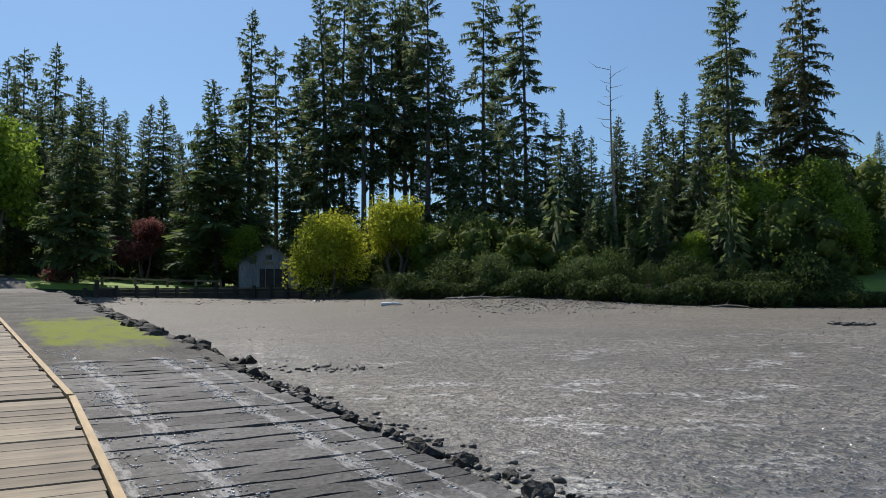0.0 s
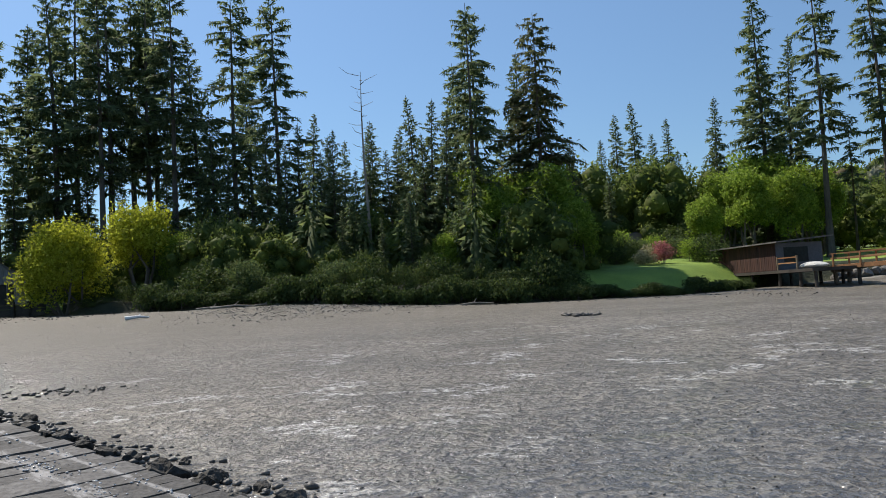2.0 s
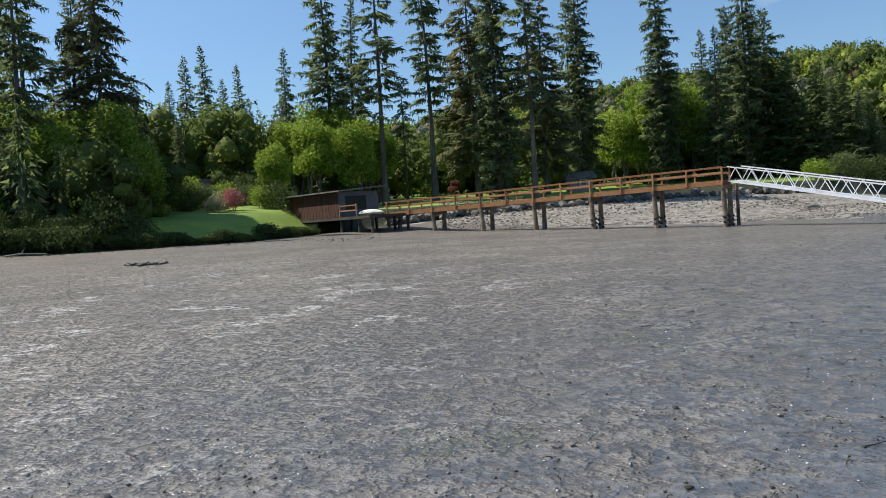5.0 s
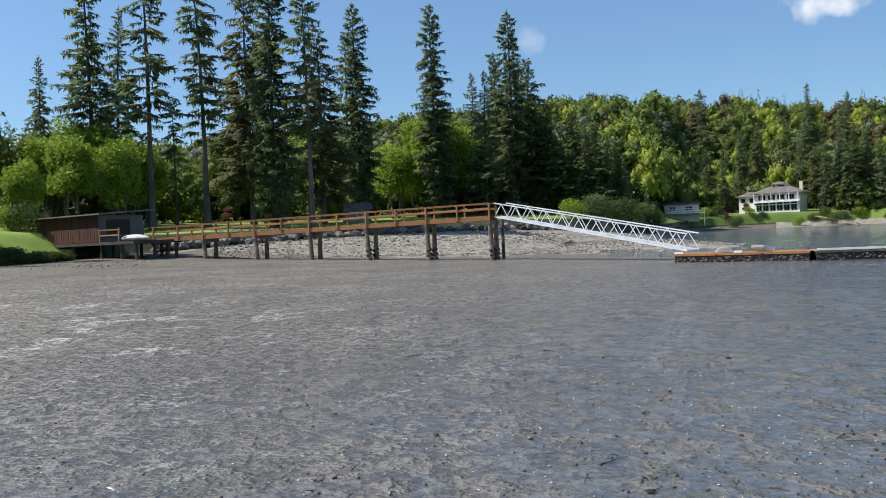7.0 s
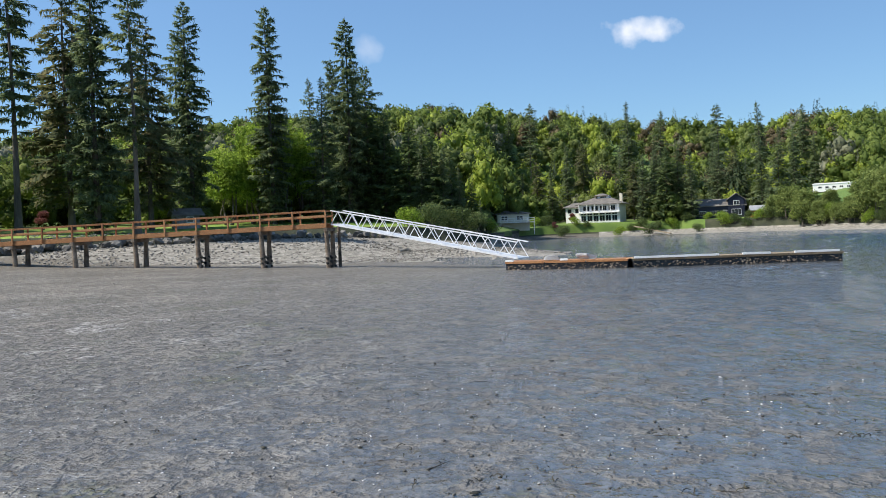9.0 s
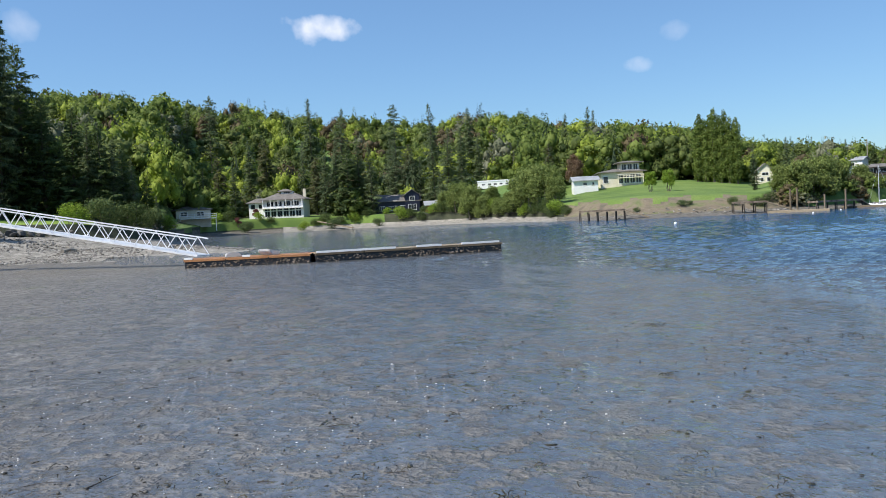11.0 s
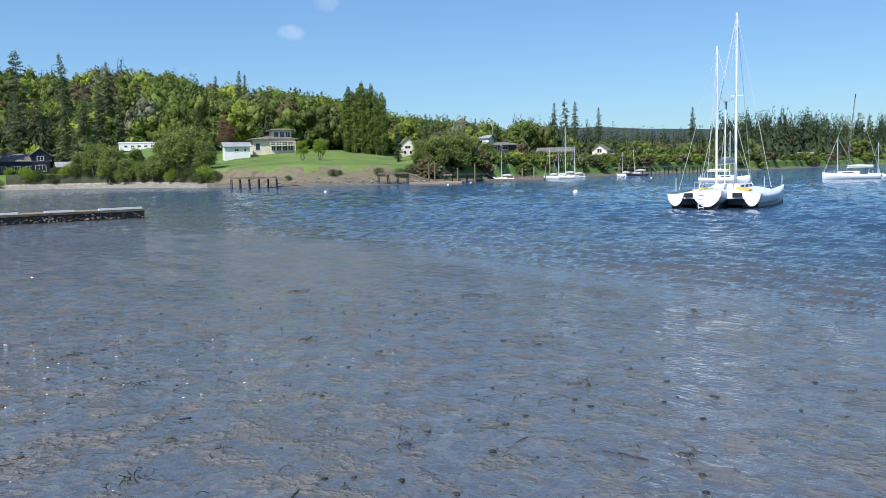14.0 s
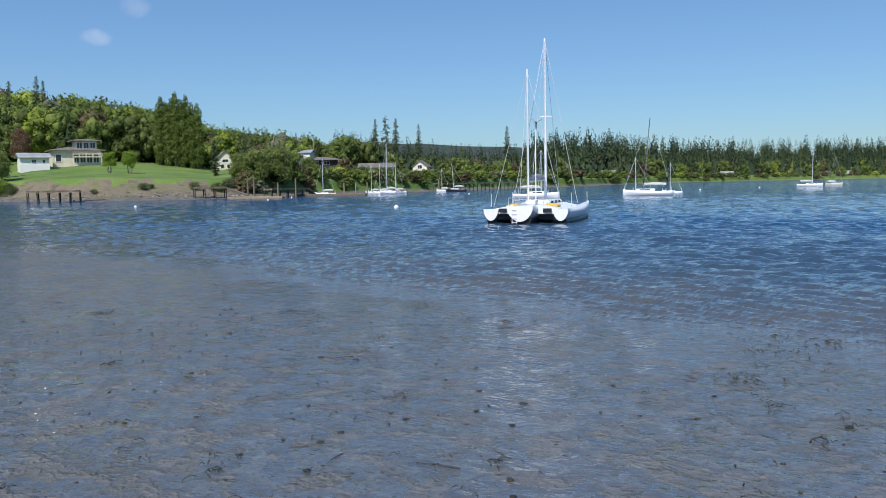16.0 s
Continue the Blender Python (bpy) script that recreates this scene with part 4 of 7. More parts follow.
STAND_11 = [(76.8, 250, 22, "h"), (77.6, 262, 26, "w"), (78.8, 246, 19, "w"), (79.9, 258, 24, "h"), (80.9, 252, 21, "w"), (82.0, 270, 30, "w"), (83.1, 276, 31, "h"), (85.6, 262, 25, "w"), (86.4, 250, 22, "h"), (91.6, 256, 27, "w"), (92.8, 262, 26, "h"), (93.6, 248, 21, "w"), (97.8, 268, 28, "w"), (99.4, 274, 27, "h"), (100.6, 262, 25, "w"), (118.4, 214, 16, "w"), (121.4, 250, 18, "w")]
STAND_6 = [(87.0, 234, 23.0, "w"), (87.8, 236, 26.0, "w"), (88.6, 234, 24.0, "d"), (89.4, 236, 26.0, "w"), (90.2, 234, 24.5, "w"), (91.9, 246, 26.0, "w"), (88.2, 260, 38.0, "w"), (103.8, 310, 38.5, "w"), (105.3, 310, 40.5, "w"), (105.7, 314, 39.5, "w"), (94.6, 300, 44.0, "w"), (97.2, 310, 43.0, "w"), (92.0, 320, 47.0, "t"), (86.2, 330, 52.0, "w"), (79.5, 320, 52.0, "t"), (78.0, 330, 50.0, "w"), (102.6, 198, 18.5, "h"), (95.6, 226, 27.0, "w"), (94.6, 236, 26.0, "w"), (96.6, 240, 28.0, "w"), (116.0, 196, 15.0, "w"), (119.5, 260, 20.0, "w"), (126.8, 300, 26.0, "w"), (127.6, 300, 27.0, "t"), (128.2, 310, 27.0, "w"), (129.8, 330, 26.0, "w"), (136.0, 380, 28.0, "w"), (95.0, 232, 16.0, "w"), (118.0, 168, 14.0, "w"), (122.9, 236, 15.0, "d")]
for k, (b, d, top, kind) in enumerate(STAND_1 + STAND_2 + STAND_3 + STAND_4 + STAND_5 + STAND_6 + STAND_7 + STAND_8 + STAND_9 + STAND_10 + STAND_11):
    tree = FIRS[kind][k % len(FIRS[kind])]
    place(tree, b, d, k * 2.4, (top - on_land(b, d).z) / HEIGHT[kind])
for kind in FIRS:
    for tree in FIRS[kind]:
        discard(tree)

# ---- woods: what nobody could count ----
def ball(levels):
    bm = fresh()
    bmesh.ops.create_icosphere(bm, subdivisions=levels, radius=1.0)
    bm.verts.index_update()
    out = np.array([v.co[:] for v in bm.verts]), np.array([[v.index for v in f.verts] for f in bm.faces])
    bm.free()
    return out


BALL_V, BALL_F = ball(1)


def crown_kind(r, tall, leaves, size):
    """A leafy crown one metre high and wide: a dome of uneven lobes, each with a shaded heart under outward leaf clumps."""
    lobes = [(0, 0, 0.72, 0.24, 0.24, 0.24)]
    for q in range(11):
        a, z = 2.4 * q + r.uniform(-0.5, 0.5), 0.16 + 0.58 * ((q + r.uniform(0, 1)) / 11)
        rad = 0.36 * math.sqrt(max(0.08, 1 - ((z - 0.3) / 0.56) ** 2)) * r.uniform(0.75, 1.1)
        w = r.uniform(0.13, 0.22)
        lobes.append((math.cos(a) * rad, math.sin(a) * rad, z, w, w, w * r.uniform(0.8, 1.15)))
    lobes = np.array(lobes)
    v, _ = leaf_cloud(lobes, leaves, size, r, 0.68, 0.75)
    v = v.reshape(-1, 3, 3)
    v = v[v[:, :, 2].min(1) > 0.01].reshape(-1, 3)
    f = [np.arange(len(v)).reshape(-1, 3)]
    parts, base = [v], len(v)
    for x, y, z, rx, ry, rz in [*lobes, (0, 0, 0.34, 0.3, 0.3, 0.34)]:
        parts.append(BALL_V * np.array([rx, ry, rz]) * 0.74 * r.uniform(0.65, 1.15, (len(BALL_V), 1)) + np.array([x, y, z]))
        f.append(BALL_F + base)
        base += len(BALL_V)
    return np.concatenate(parts) * np.array([1, 1, tall]), np.concatenate(f)


def spire_kind(r, needles, full=1.0):
    """A narrow fir one metre high: a shaded core cone and tiers of drooping sprays with an uneven outline."""
    t = r.uniform(0.03, 0.99, needles) ** 0.85
    a = r.uniform(0, 2 * math.pi, needles)
    ph = r.uniform(0, 6)
    rad = (1 - t) ** 0.8 * 0.5 * r.uniform(0.45, 1.05, needles) * (1 + 0.25 * np.sin(t * 26 + ph) + 0.2 * np.sin(a * 2 + t * 9)) + 0.008
    d = np.stack([np.cos(a), np.sin(a), np.zeros(needles)], 1)
    v, f = sprays(np.concatenate([d[:, :2] * rad[:, None] * 0.72, t[:, None]], 1), d, r.uniform(0.05, 0.5, needles), (0.03 + 0.17 * (1 - t)) * r.uniform(0.7, 1.3, needles), 0.042 * full * (1.2 - t), r)
    ring = [(0.19 * full * math.cos(q) * r.uniform(0.7, 1.1), 0.19 * full * math.sin(q) * r.uniform(0.7, 1.1), 0.03) for q in np.arange(6) * 1.047]
    core = np.array(ring + [(0, 0, 0.62)])
    return np.concatenate([v, core]), np.concatenate([f, np.array([(q, (q + 1) % 6, 6) for q in range(6)]) + len(v)])


def far_wood(name, spots, conifers, mats, label, seed, leaves=330, size=0.05, needles=200, full=1.0):
    """Many trees in one mesh: spots are (x, y, height, width); mats are (share, material)."""
    r = np.random.default_rng(seed)
    V, F, M, base = [], [], [], 0
    kinds = [spire_kind(r, needles, full) if conifers else crown_kind(r, 1.0, leaves, size) for k in range(8)]
    share = np.array([m[0] for m in mats], float)
    for q, (x, y, h, w) in enumerate(spots):
        v, f = kinds[r.integers(8)]
        a = r.uniform(0, 6.28)
        c, s = math.cos(a), math.sin(a)
        V.append(np.stack([x + (v[:, 0] * c - v[:, 1] * s) * w, y + (v[:, 0] * s + v[:, 1] * c) * w * r.uniform(0.85, 1.15), gz(x, y) - 0.3 + v[:, 2] * h], 1))
        F.append(f + base)
        M.append(np.full(len(f), r.choice(len(mats), p=share / share.sum()), np.int32))
        base += len(v)
    ob = arrays(name, np.concatenate(V), np.concatenate(F), [m[1] for m in mats])
    ob.data.polygons.foreach_set("material_index", np.concatenate(M))
    return tagged(ob, label, "woods", kind="stuff")


def scatter(b0, b1, up0, up1, count, h0, h1, w, seed, avoid=()):
    """Spots strewn between two bearings and two distances behind the shoreline."""
    r = np.random.default_rng(seed)
    out = []
    while len(out) < count:
        b, up = r.uniform(b0, b1), up0 + (up1 - up0) * r.uniform() ** 0.8
        if any(a0 < b < a1 and u0 < up < u1 for a0, a1, u0, u1 in avoid):
            continue
        d = float(table(SHORE_D, b)) + up
        h = r.uniform(h0, h1) * np.interp(b, [110, 119, 126, 136, 141], [1, 0.66, 0.55, 0.62, 1])
        out.append((d * math.sin(radians(b)), d * math.cos(radians(b)), h, h * w * r.uniform(0.8, 1.2)))
    return out


# clearings: bearings and depths behind the shore
CLEAR = [(60, 77, -5, 75), (77, 82.5, -5, 30), (81.5, 88, -5, 32), (89, 95.6, -5, 22), (95.0, 102.4, -5, 54), (97.0, 98.5, 50, 105), (102.4, 116.4, -5, 93), (116, 118, -5, 80), (121, 124.5, 10, 66), (125, 132, 10, 40), (128, 131.5, 34, 75), (149.5, 154.5, -5, 60), (140, 142.5, -5, 50), (38, 72, -5, 30)]
LEAFY = [(0.42, FAR_GREEN), (0.2, FAR_BRIGHT), (0.24, FAR_OLIVE), (0.09, FAR_BROWN), (0.05, FAR_GREY)]
MIXED = [(0.3, FAR_GREEN), (0.06, FAR_BRIGHT), (0.44, FAR_OLIVE), (0.12, FAR_BROWN), (0.08, FAR_GREY)]
DARK = [(0.94, FAR_DARK), (0.06, FAR_OLIVE)]
SHADY = [(1.0, PARK_DARK)]
far_wood("hillside_trees", scatter(66, 128, 26, 300, 900, 10, 18, 0.85, 3, CLEAR) + scatter(38, 68, 62, 260, 220, 10, 16, 0.85, 33, CLEAR) + scatter(78, 117.5, 2, 60, 110, 6, 11, 0.9, 13, CLEAR) + scatter(103, 116.4, 94, 135, 60, 13, 18, 0.8, 43), False, LEAFY, "bright spring-green broadleaf woods covering the hillside", 1)
far_wood("hillside_firs", scatter(60, 128, 40, 300, 130, 13, 22, 0.46, 4, CLEAR) + scatter(66, 132, 235, 290, 190, 9, 17, 0.42, 5) + scatter(84, 100, 24, 70, 50, 13, 20, 0.46, 15, CLEAR), True, DARK, "dark firs standing among the hillside woods", 2, needles=170)
far_wood("point_trees", scatter(118, 146, 12, 190, 330, 7, 12, 0.9, 6, CLEAR) + scatter(117.4, 137, 0.5, 15, 330, 2.6, 5.4, 1.3, 46) + scatter(137, 172, 0.5, 9, 160, 2.0, 4.5, 1.6, 56) + scatter(145, 172, 8, 120, 150, 7, 12, 0.9, 26, CLEAR), False, MIXED, "green broadleaf woods along the far shore", 3, 230, 0.06)
far_wood("point_firs", scatter(124, 144, 30, 230, 280, 13, 24, 0.4, 7, CLEAR) + scatter(137, 175, 18, 200, 900, 15, 25, 0.42, 27, CLEAR), True, DARK, "dark fir woods along the far shore", 4, needles=120, full=1.9)
far_wood("park_woods", scatter(-62, -32, 14, 120, 110, 14, 24, 0.4, 8) + scatter(-32, 30, 52, 130, 240, 9, 17, 0.42, 9) + scatter(6, 27, 5, 26, 60, 5, 12, 0.46, 17) + scatter(28, 42, 42, 150, 70, 10, 16, 0.4, 10) + scatter(42, 70, 60, 150, 45, 9, 15, 0.4, 50), True, SHADY, "dark firs in the depth of the woods behind the shore", 5, needles=330)
far_wood("park_undergrowth", scatter(-62, -30, 20, 50, 22, 7, 12, 0.9, 11) + scatter(-9, 27, 5, 34, 150, 3, 8, 0.9, 12) + scatter(26, 70, 30, 60, 80, 6, 13, 0.9, 14) + scatter(-30, -9, 48, 70, 45, 5, 9, 1.0, 16), False, [(1.0, BUSH)], "shady green shrubs and young trees under the firs", 6, 900, 0.028)

# ---- pier, gangway, floats ----
def frame_on(a, b):
    """A frame at a whose x axis runs level towards b."""
    d = Vector((b[0] - a[0], b[1] - a[1], 0)).normalized()
    m = Matrix((d, Vector((-d.y, d.x, 0)), Vector((0, 0, 1)))).transposed().to_4x4()
    return Matrix.Translation(Vector(a)) @ m


def build_pier():
    a, b = Vector((47.2, 51.7, 2.78)), Vector((51.7, 24.0, 3.22))
    root = empty("pier", frame_on((a.x, a.y, 0), b), "orange-stained timber pier with railings on barnacled piles", "pier")
    length, wide, bays = math.hypot(b.x - a.x, b.y - a.y), 1.7, 12
    pitch = length / bays

    def dz(x):
        return a.z + (b.z - a.z) * x / length

    for y in (0.0, wide):
        bm = fresh()
        beam(bm, (-0.3, y, dz(0) - 0.16), (length, y, dz(length) - 0.16), 0.09, 0.28)
        part("stringer", bm, WOOD_ORANGE, root)
        for h, t in ((0.90, 0.06), (0.52, 0.12)):
            bm = fresh()
            beam(bm, (-0.3, y, dz(0) + h), (length, y, dz(length) + h), 0.14 if h > 0.8 else 0.05, t)
            part("rail", bm, WOOD_ORANGE, root)
        for k in range(bays + 1):
            bm = fresh()
            box(bm, 0.11, 0.11, 1.14, pose(k * pitch, y + (-0.06 if y == 0 else 0.06), dz(k * pitch) - 0.26), 0.008)
            part("post", bm, WOOD_ORANGE, root)
    n = int(length / 0.2)
    bm = fresh()
    box(bm, 0.185, wide + 0.04, 0.045, None, 0.006)
    first = part("plank", bm, WOOD_ORANGE, root)
    first.matrix_basis = pose(0.1, wide / 2, dz(0.1) - 0.02)
    for k in range(1, n):
        x = 0.1 + k * length / n
        shared("plank", first.data, root, pose(x, wide / 2, dz(x) - 0.02))
    for k in range(7):
        x = k * 2 * pitch
        bm = fresh()
        beam(bm, (x, -0.25, dz(x) - 0.42), (x, wide + 0.25, dz(x) - 0.42), 0.24, 0.24)
        part("cap_beam", bm, PILE, root)
        for y, lean in ((0.05, 0.12), (wide - 0.05, -0.05)):
            p = root.matrix_basis @ Vector((x, y, 0))
            foot = gz(p.x, p.y) - 0.4
            bm = fresh()
            rod(bm, (x + lean, y, foot), (x, y, dz(x) - 0.54), 0.20, 0.15, 12)
            pile = part("support_post", bm, PILE, root)
            if k >= 4:
                bm = fresh()
                for q in range(7):
                    cushion(bm, 0.30, 0.30, 0.26, pose(x + lean + 0.13 * math.cos(q * 2.1), y + 0.13 * math.sin(q * 2.1), foot + 0.5 + 0.11 * q), q + k, 0.5, 1)
                part("barnacle_growth", bm, ROCK, pile)
    for x, z0 in ((length - 0.2, 0.0),):
        bm = fresh()
        rod(bm, (x + 0.5, wide + 0.6, -0.6), (x + 0.5, wide + 0.6, 3.3), 0.13, 0.10, 10)
        part("guide_post", bm, PILE, root)
    return root


def build_gangway():
    a, b = Vector((51.9, 23.7, 3.14)), Vector((47.0, 9.7, 0.56))
    root = empty("gangway", frame_on((a.x, a.y, 0), b), "white aluminium truss gangway sloping from the pier to the float", "gangway")
    length, bays, wide, high = math.hypot(b.x - a.x, b.y - a.y), 11, 1.25, 0.95

    def dz(x):
        return a.z + (b.z - a.z) * x / length

    for y in (0.0, wide):
        for h, r in ((0.0, 0.04), (high, 0.035)):
            bm = fresh()
            beam(bm, (0, y, dz(0) + h), (length, y, dz(length) + h), r * 2, r * 2)
            part("chord", bm, ALU, root)
        for k in range(bays):
            x0, x1 = k * length / bays, (k + 1) * length / bays
            for p, q in (((x0, y, dz(x0)), ((x0 + x1) / 2, y, dz((x0 + x1) / 2) + high)), (((x0 + x1) / 2, y, dz((x0 + x1) / 2) + high), (x1, y, dz(x1)))):
                bm = fresh()
                beam(bm, p, q, 0.04, 0.04)
                part("brace", bm, ALU, root)
    for k in range(bays + 1):
        x = k * length / bays
        bm = fresh()
        beam(bm, (x, 0, dz(x)), (x, wide, dz(x)), 0.06, 0.06)
        part("cross_member", bm, ALU, root)
    bm = fresh()
    beam(bm, (0, wide / 2, dz(0) + 0.03), (length, wide / 2, dz(length) + 0.03), wide - 0.1, 0.03)
    part("deck", bm, ALU, root)
    return root


def build_float(a, b, wide, mat, label, sections, white_ends):
    root = empty("float", frame_on((a[0], a[1], 0), b), label, "dock", "floats moored off the pier")
    length = math.hypot(b[0] - a[0], b[1] - a[1])
    bm = fresh()
    box(bm, length - 0.1, wide - 0.1, 0.46, pose(length / 2, wide / 2, -0.1), 0.02)
    part("pontoon", bm, DARK_HULL, root)
    r = random.Random(int(length * 10))
    bm = fresh()
    for k in range(int(length * 22)):
        s = r.uniform(0.04, 0.11)
        cushion(bm, s * 1.5, s, s, pose(r.uniform(0.1, length - 0.1), 0.04 + r.uniform(-0.05, 0.03), r.uniform(0.02, 0.3)), k, 0.5, 1)
    tagged(part("barnacle_growth", bm, PILE, root, "pale barnacles and weed along the waterline"), kind="stuff")
    for y in (0.0, wide):
        for k in range(sections):
            x0, x1 = k * length / sections + 0.04, (k + 1) * length / sections - 0.04
            bm = fresh()
            beam(bm, (x0, y, 0.42), (x1, y, 0.42), 0.08, 0.11)
            part("fascia", bm, mat, root)
    n = int(length / 0.16)
    bm = fresh()
    box(bm, 0.145, wide, 0.04, None, 0.005)
    first = part("plank", bm, mat, root)
    first.matrix_basis = pose(0.08, wide / 2, 0.44)
    for k in range(1, n):
        shared("plank", first.data, root, pose(0.08 + k * length / n, wide / 2, 0.44 + 0.004 * math.sin(k * 2.7)))
    for x0, x1 in white_ends:
        bm = fresh()
        beam(bm, (x0, 0.05, 0.535), (x1, 0.05, 0.535), 0.16, 0.1)
        part("bull_rail", bm, WHITE, root, "bleached pale bull rail")
    return root


build_pier()
build_gangway()
build_float((44.3, 9.9), (43.9, 3.2), 2.2, WOOD_ORANGE, "brown timber float with a barnacled waterline", 3, [(0.05, 0.5), (3.1, 3.5)])
build_float((43.95, 3.0), (46.0, -7.4), 2.0, WOOD_GREY, "weathered grey timber float with bleached rails", 4, [(0.1, 4.4), (5.6, 7.0), (8.2, 10.4)])


def dinghy(m, label, mat, upside_down):
    """A small open rowing boat."""
    root = empty("dinghy", m, label, "boat", "dinghies on the float")
    bm = fresh()
    rows = []
    for k in range(9):
        t = k / 8
        x = -1.15 + 2.3 * t
        w = 0.56 * (1 - max(0, (t - 0.35) / 0.65) ** 2.2) + 0.02
        keel = 0.06 + 0.22 * max(0, (t - 0.6) / 0.4) ** 2
        row = []
        for j in range(9):
            a = -math.pi / 2 + math.pi * j / 8
            row.append(bm.verts.new((x, math.sin(a) * w, keel + (0.42 - keel) * (1 - math.cos(a) ** 0.7 if abs(math.cos(a)) > 1e-6 else 1.0))))
        rows.append(row)
    for r0, r1 in zip(rows, rows[1:]):
        for j in range(8):
            bm.faces.new((r0[j], r0[j + 1], r1[j + 1], r1[j]))
    bm.faces.new(rows[0])
    bmesh.ops.solidify(bm, geom=bm.faces[:], thickness=0.03)
    turn = pose(0, 0, 0.46, 180) if upside_down else Matrix.Identity(4)
    bmesh.ops.transform(bm, matrix=turn, verts=bm.verts[:])
    part("hull", bm, mat, root)
    for x in (-0.5, 0.25):
        bm = fresh()
        box(bm, 0.2, 0.95, 0.03, turn @ pose(x, 0, 0.3))
        part("thwart", bm, WOOD_GREY, root)
    return root


dinghy(pose(45.2, 7.5, 0.48, 0, 0, 15) @ Matrix.Scale(0.7, 4), "white upturned dinghy lying on the float", HULL, True)
dinghy(pose(45.1, 5.7, 0.49, 14, 0, 45) @ Matrix.Scale(0.62, 4), "grey aluminium dinghy tilted on the float", ALU, False)

# ---- boats ----
def hull_mesh(bm, length, beam_w, depth, free, stern=0.75, sheer=0.15, fine=2.0, n=14):
    """A boat's hull along x, bow at +x, waterline at z = 0."""
    rows = []
    for k in range(n + 1):
        t = k / n
        w = beam_w / 2 * (stern + (1 - stern) * min(1, t / 0.35)) * (1 - max(0, (t - 0.35) / 0.65) ** fine) + 0.02
        top = free + sheer * (2 * t - 0.6) ** 2
        bottom = -depth * (1 - max(0, (t - 0.55) / 0.45) ** 2.0) * (0.75 + 0.25 * min(1, t / 0.3))
        rows.append([bm.verts.new((-length / 2 + length * t, math.sin(a) * w * (0.82 + 0.18 * abs(math.sin(a))), bottom + (top - bottom) * (1 - math.cos(a)))) for a in [-math.pi / 2 + math.pi * j / 10 for j in range(11)]])
    for r0, r1 in zip(rows, rows[1:]):
        for j in range(10):
            bm.faces.new((r0[j], r0[j + 1], r1[j + 1], r1[j]))
        bm.faces.new((r0[0], r1[0], r1[10], r0[10]))
    bm.faces.new(rows[0])
    bm.faces.new(rows[-1][::-1])
    for f in bm.faces:
        f.smooth = len(f.verts) == 4 and f.normal.z < 0.9
    return bm


def stays(root, lines, name="stay", r=0.012):
    for p, q in lines:
        bm = fresh()
        rod(bm, p, q, r, r, 5)
        part(name, bm, ALU, root)


def sailboat(m, length, mast, hull_mat, label, boom=True, mast_mat=None, rake=0.0, cover=CANVAS, furled=True):
    """A moored sloop with bare mast, cabin top, boom and stays."""
    root = empty("sailboat", m, label, "boat", "sailing boats moored in the bay")
    bm = hull_mesh(fresh(), length, length * 0.3, 0.35, length * 0.085)
    part("hull", bm, hull_mat, root)
    bm = fresh()
    rod(bm, (-length * 0.47, 0, 0.05), (length * 0.40, 0, 0.05), 0.05, 0.05, 6)
    part("boot_stripe", bm, DARK_HULL, root)
    f = length * 0.085
    bm = fresh()
    box(bm, length * 0.36, length * 0.17, length * 0.055, pose(length * 0.04, 0, f), 0.06)
    cab = part("cabin", bm, HULL, root)
    for s in (-1, 1):
        bm = fresh()
        box(bm, length * 0.2, 0.02, length * 0.02, pose(length * 0.05, s * (length * 0.085 + 0.005), f + length * 0.022))
        part("window", bm, GLASS, cab)
    foot, top = Vector((length * 0.1, 0, f)), Vector((length * 0.1 - rake, 0, mast))
    bm = fresh()
    rod(bm, foot, top, 0.008 * length + 0.02, 0.006 * length + 0.015, 8)
    part("mast", bm, mast_mat or ALU, root)
    bm = fresh()
    beam(bm, foot.lerp(top, 0.58) + Vector((0, -length * 0.1, 0)), foot.lerp(top, 0.58) + Vector((0, length * 0.1, 0)), 0.05, 0.04)
    part("spreader", bm, mast_mat or ALU, root)
    if boom:
        z = f + length * 0.13
        bm = fresh()
        rod(bm, (length * 0.09, 0, z), (-length * 0.36, 0, z), 0.05, 0.045, 7)
        bo = part("boom", bm, ALU, root)
        if furled:
            bm = fresh()
            cushion(bm, length * 0.46, 0.26, 0.32, pose(-length * 0.14, 0, z + 0.16), int(length * 3), 0.22, 3)
            part("sail_cover", bm, cover, bo, "furled sail under its cover")
    stays(root, [(top, (length * 0.49, 0, f + 0.15)), (top, (-length * 0.48, 0, f)), (top, (length * 0.08, length * 0.14, f)), (top, (length * 0.08, -length * 0.14, f))])
    for x, y in ((0.47, 0.02), (0.3, 0.1), (0.3, -0.1), (-0.46, 0.1), (-0.46, -0.1)):
        bm = fresh()
        rod(bm, (length * x, length * y, f), (length * x, length * y, f + 0.55), 0.018, 0.018, 6)
        part("stanchion", bm, ALU, root)
    return root


def at_sea(b, d, heading):
    p = bearing(b, d)
    return pose(p.x, p.y, 0, 0, 0, 90 - heading)


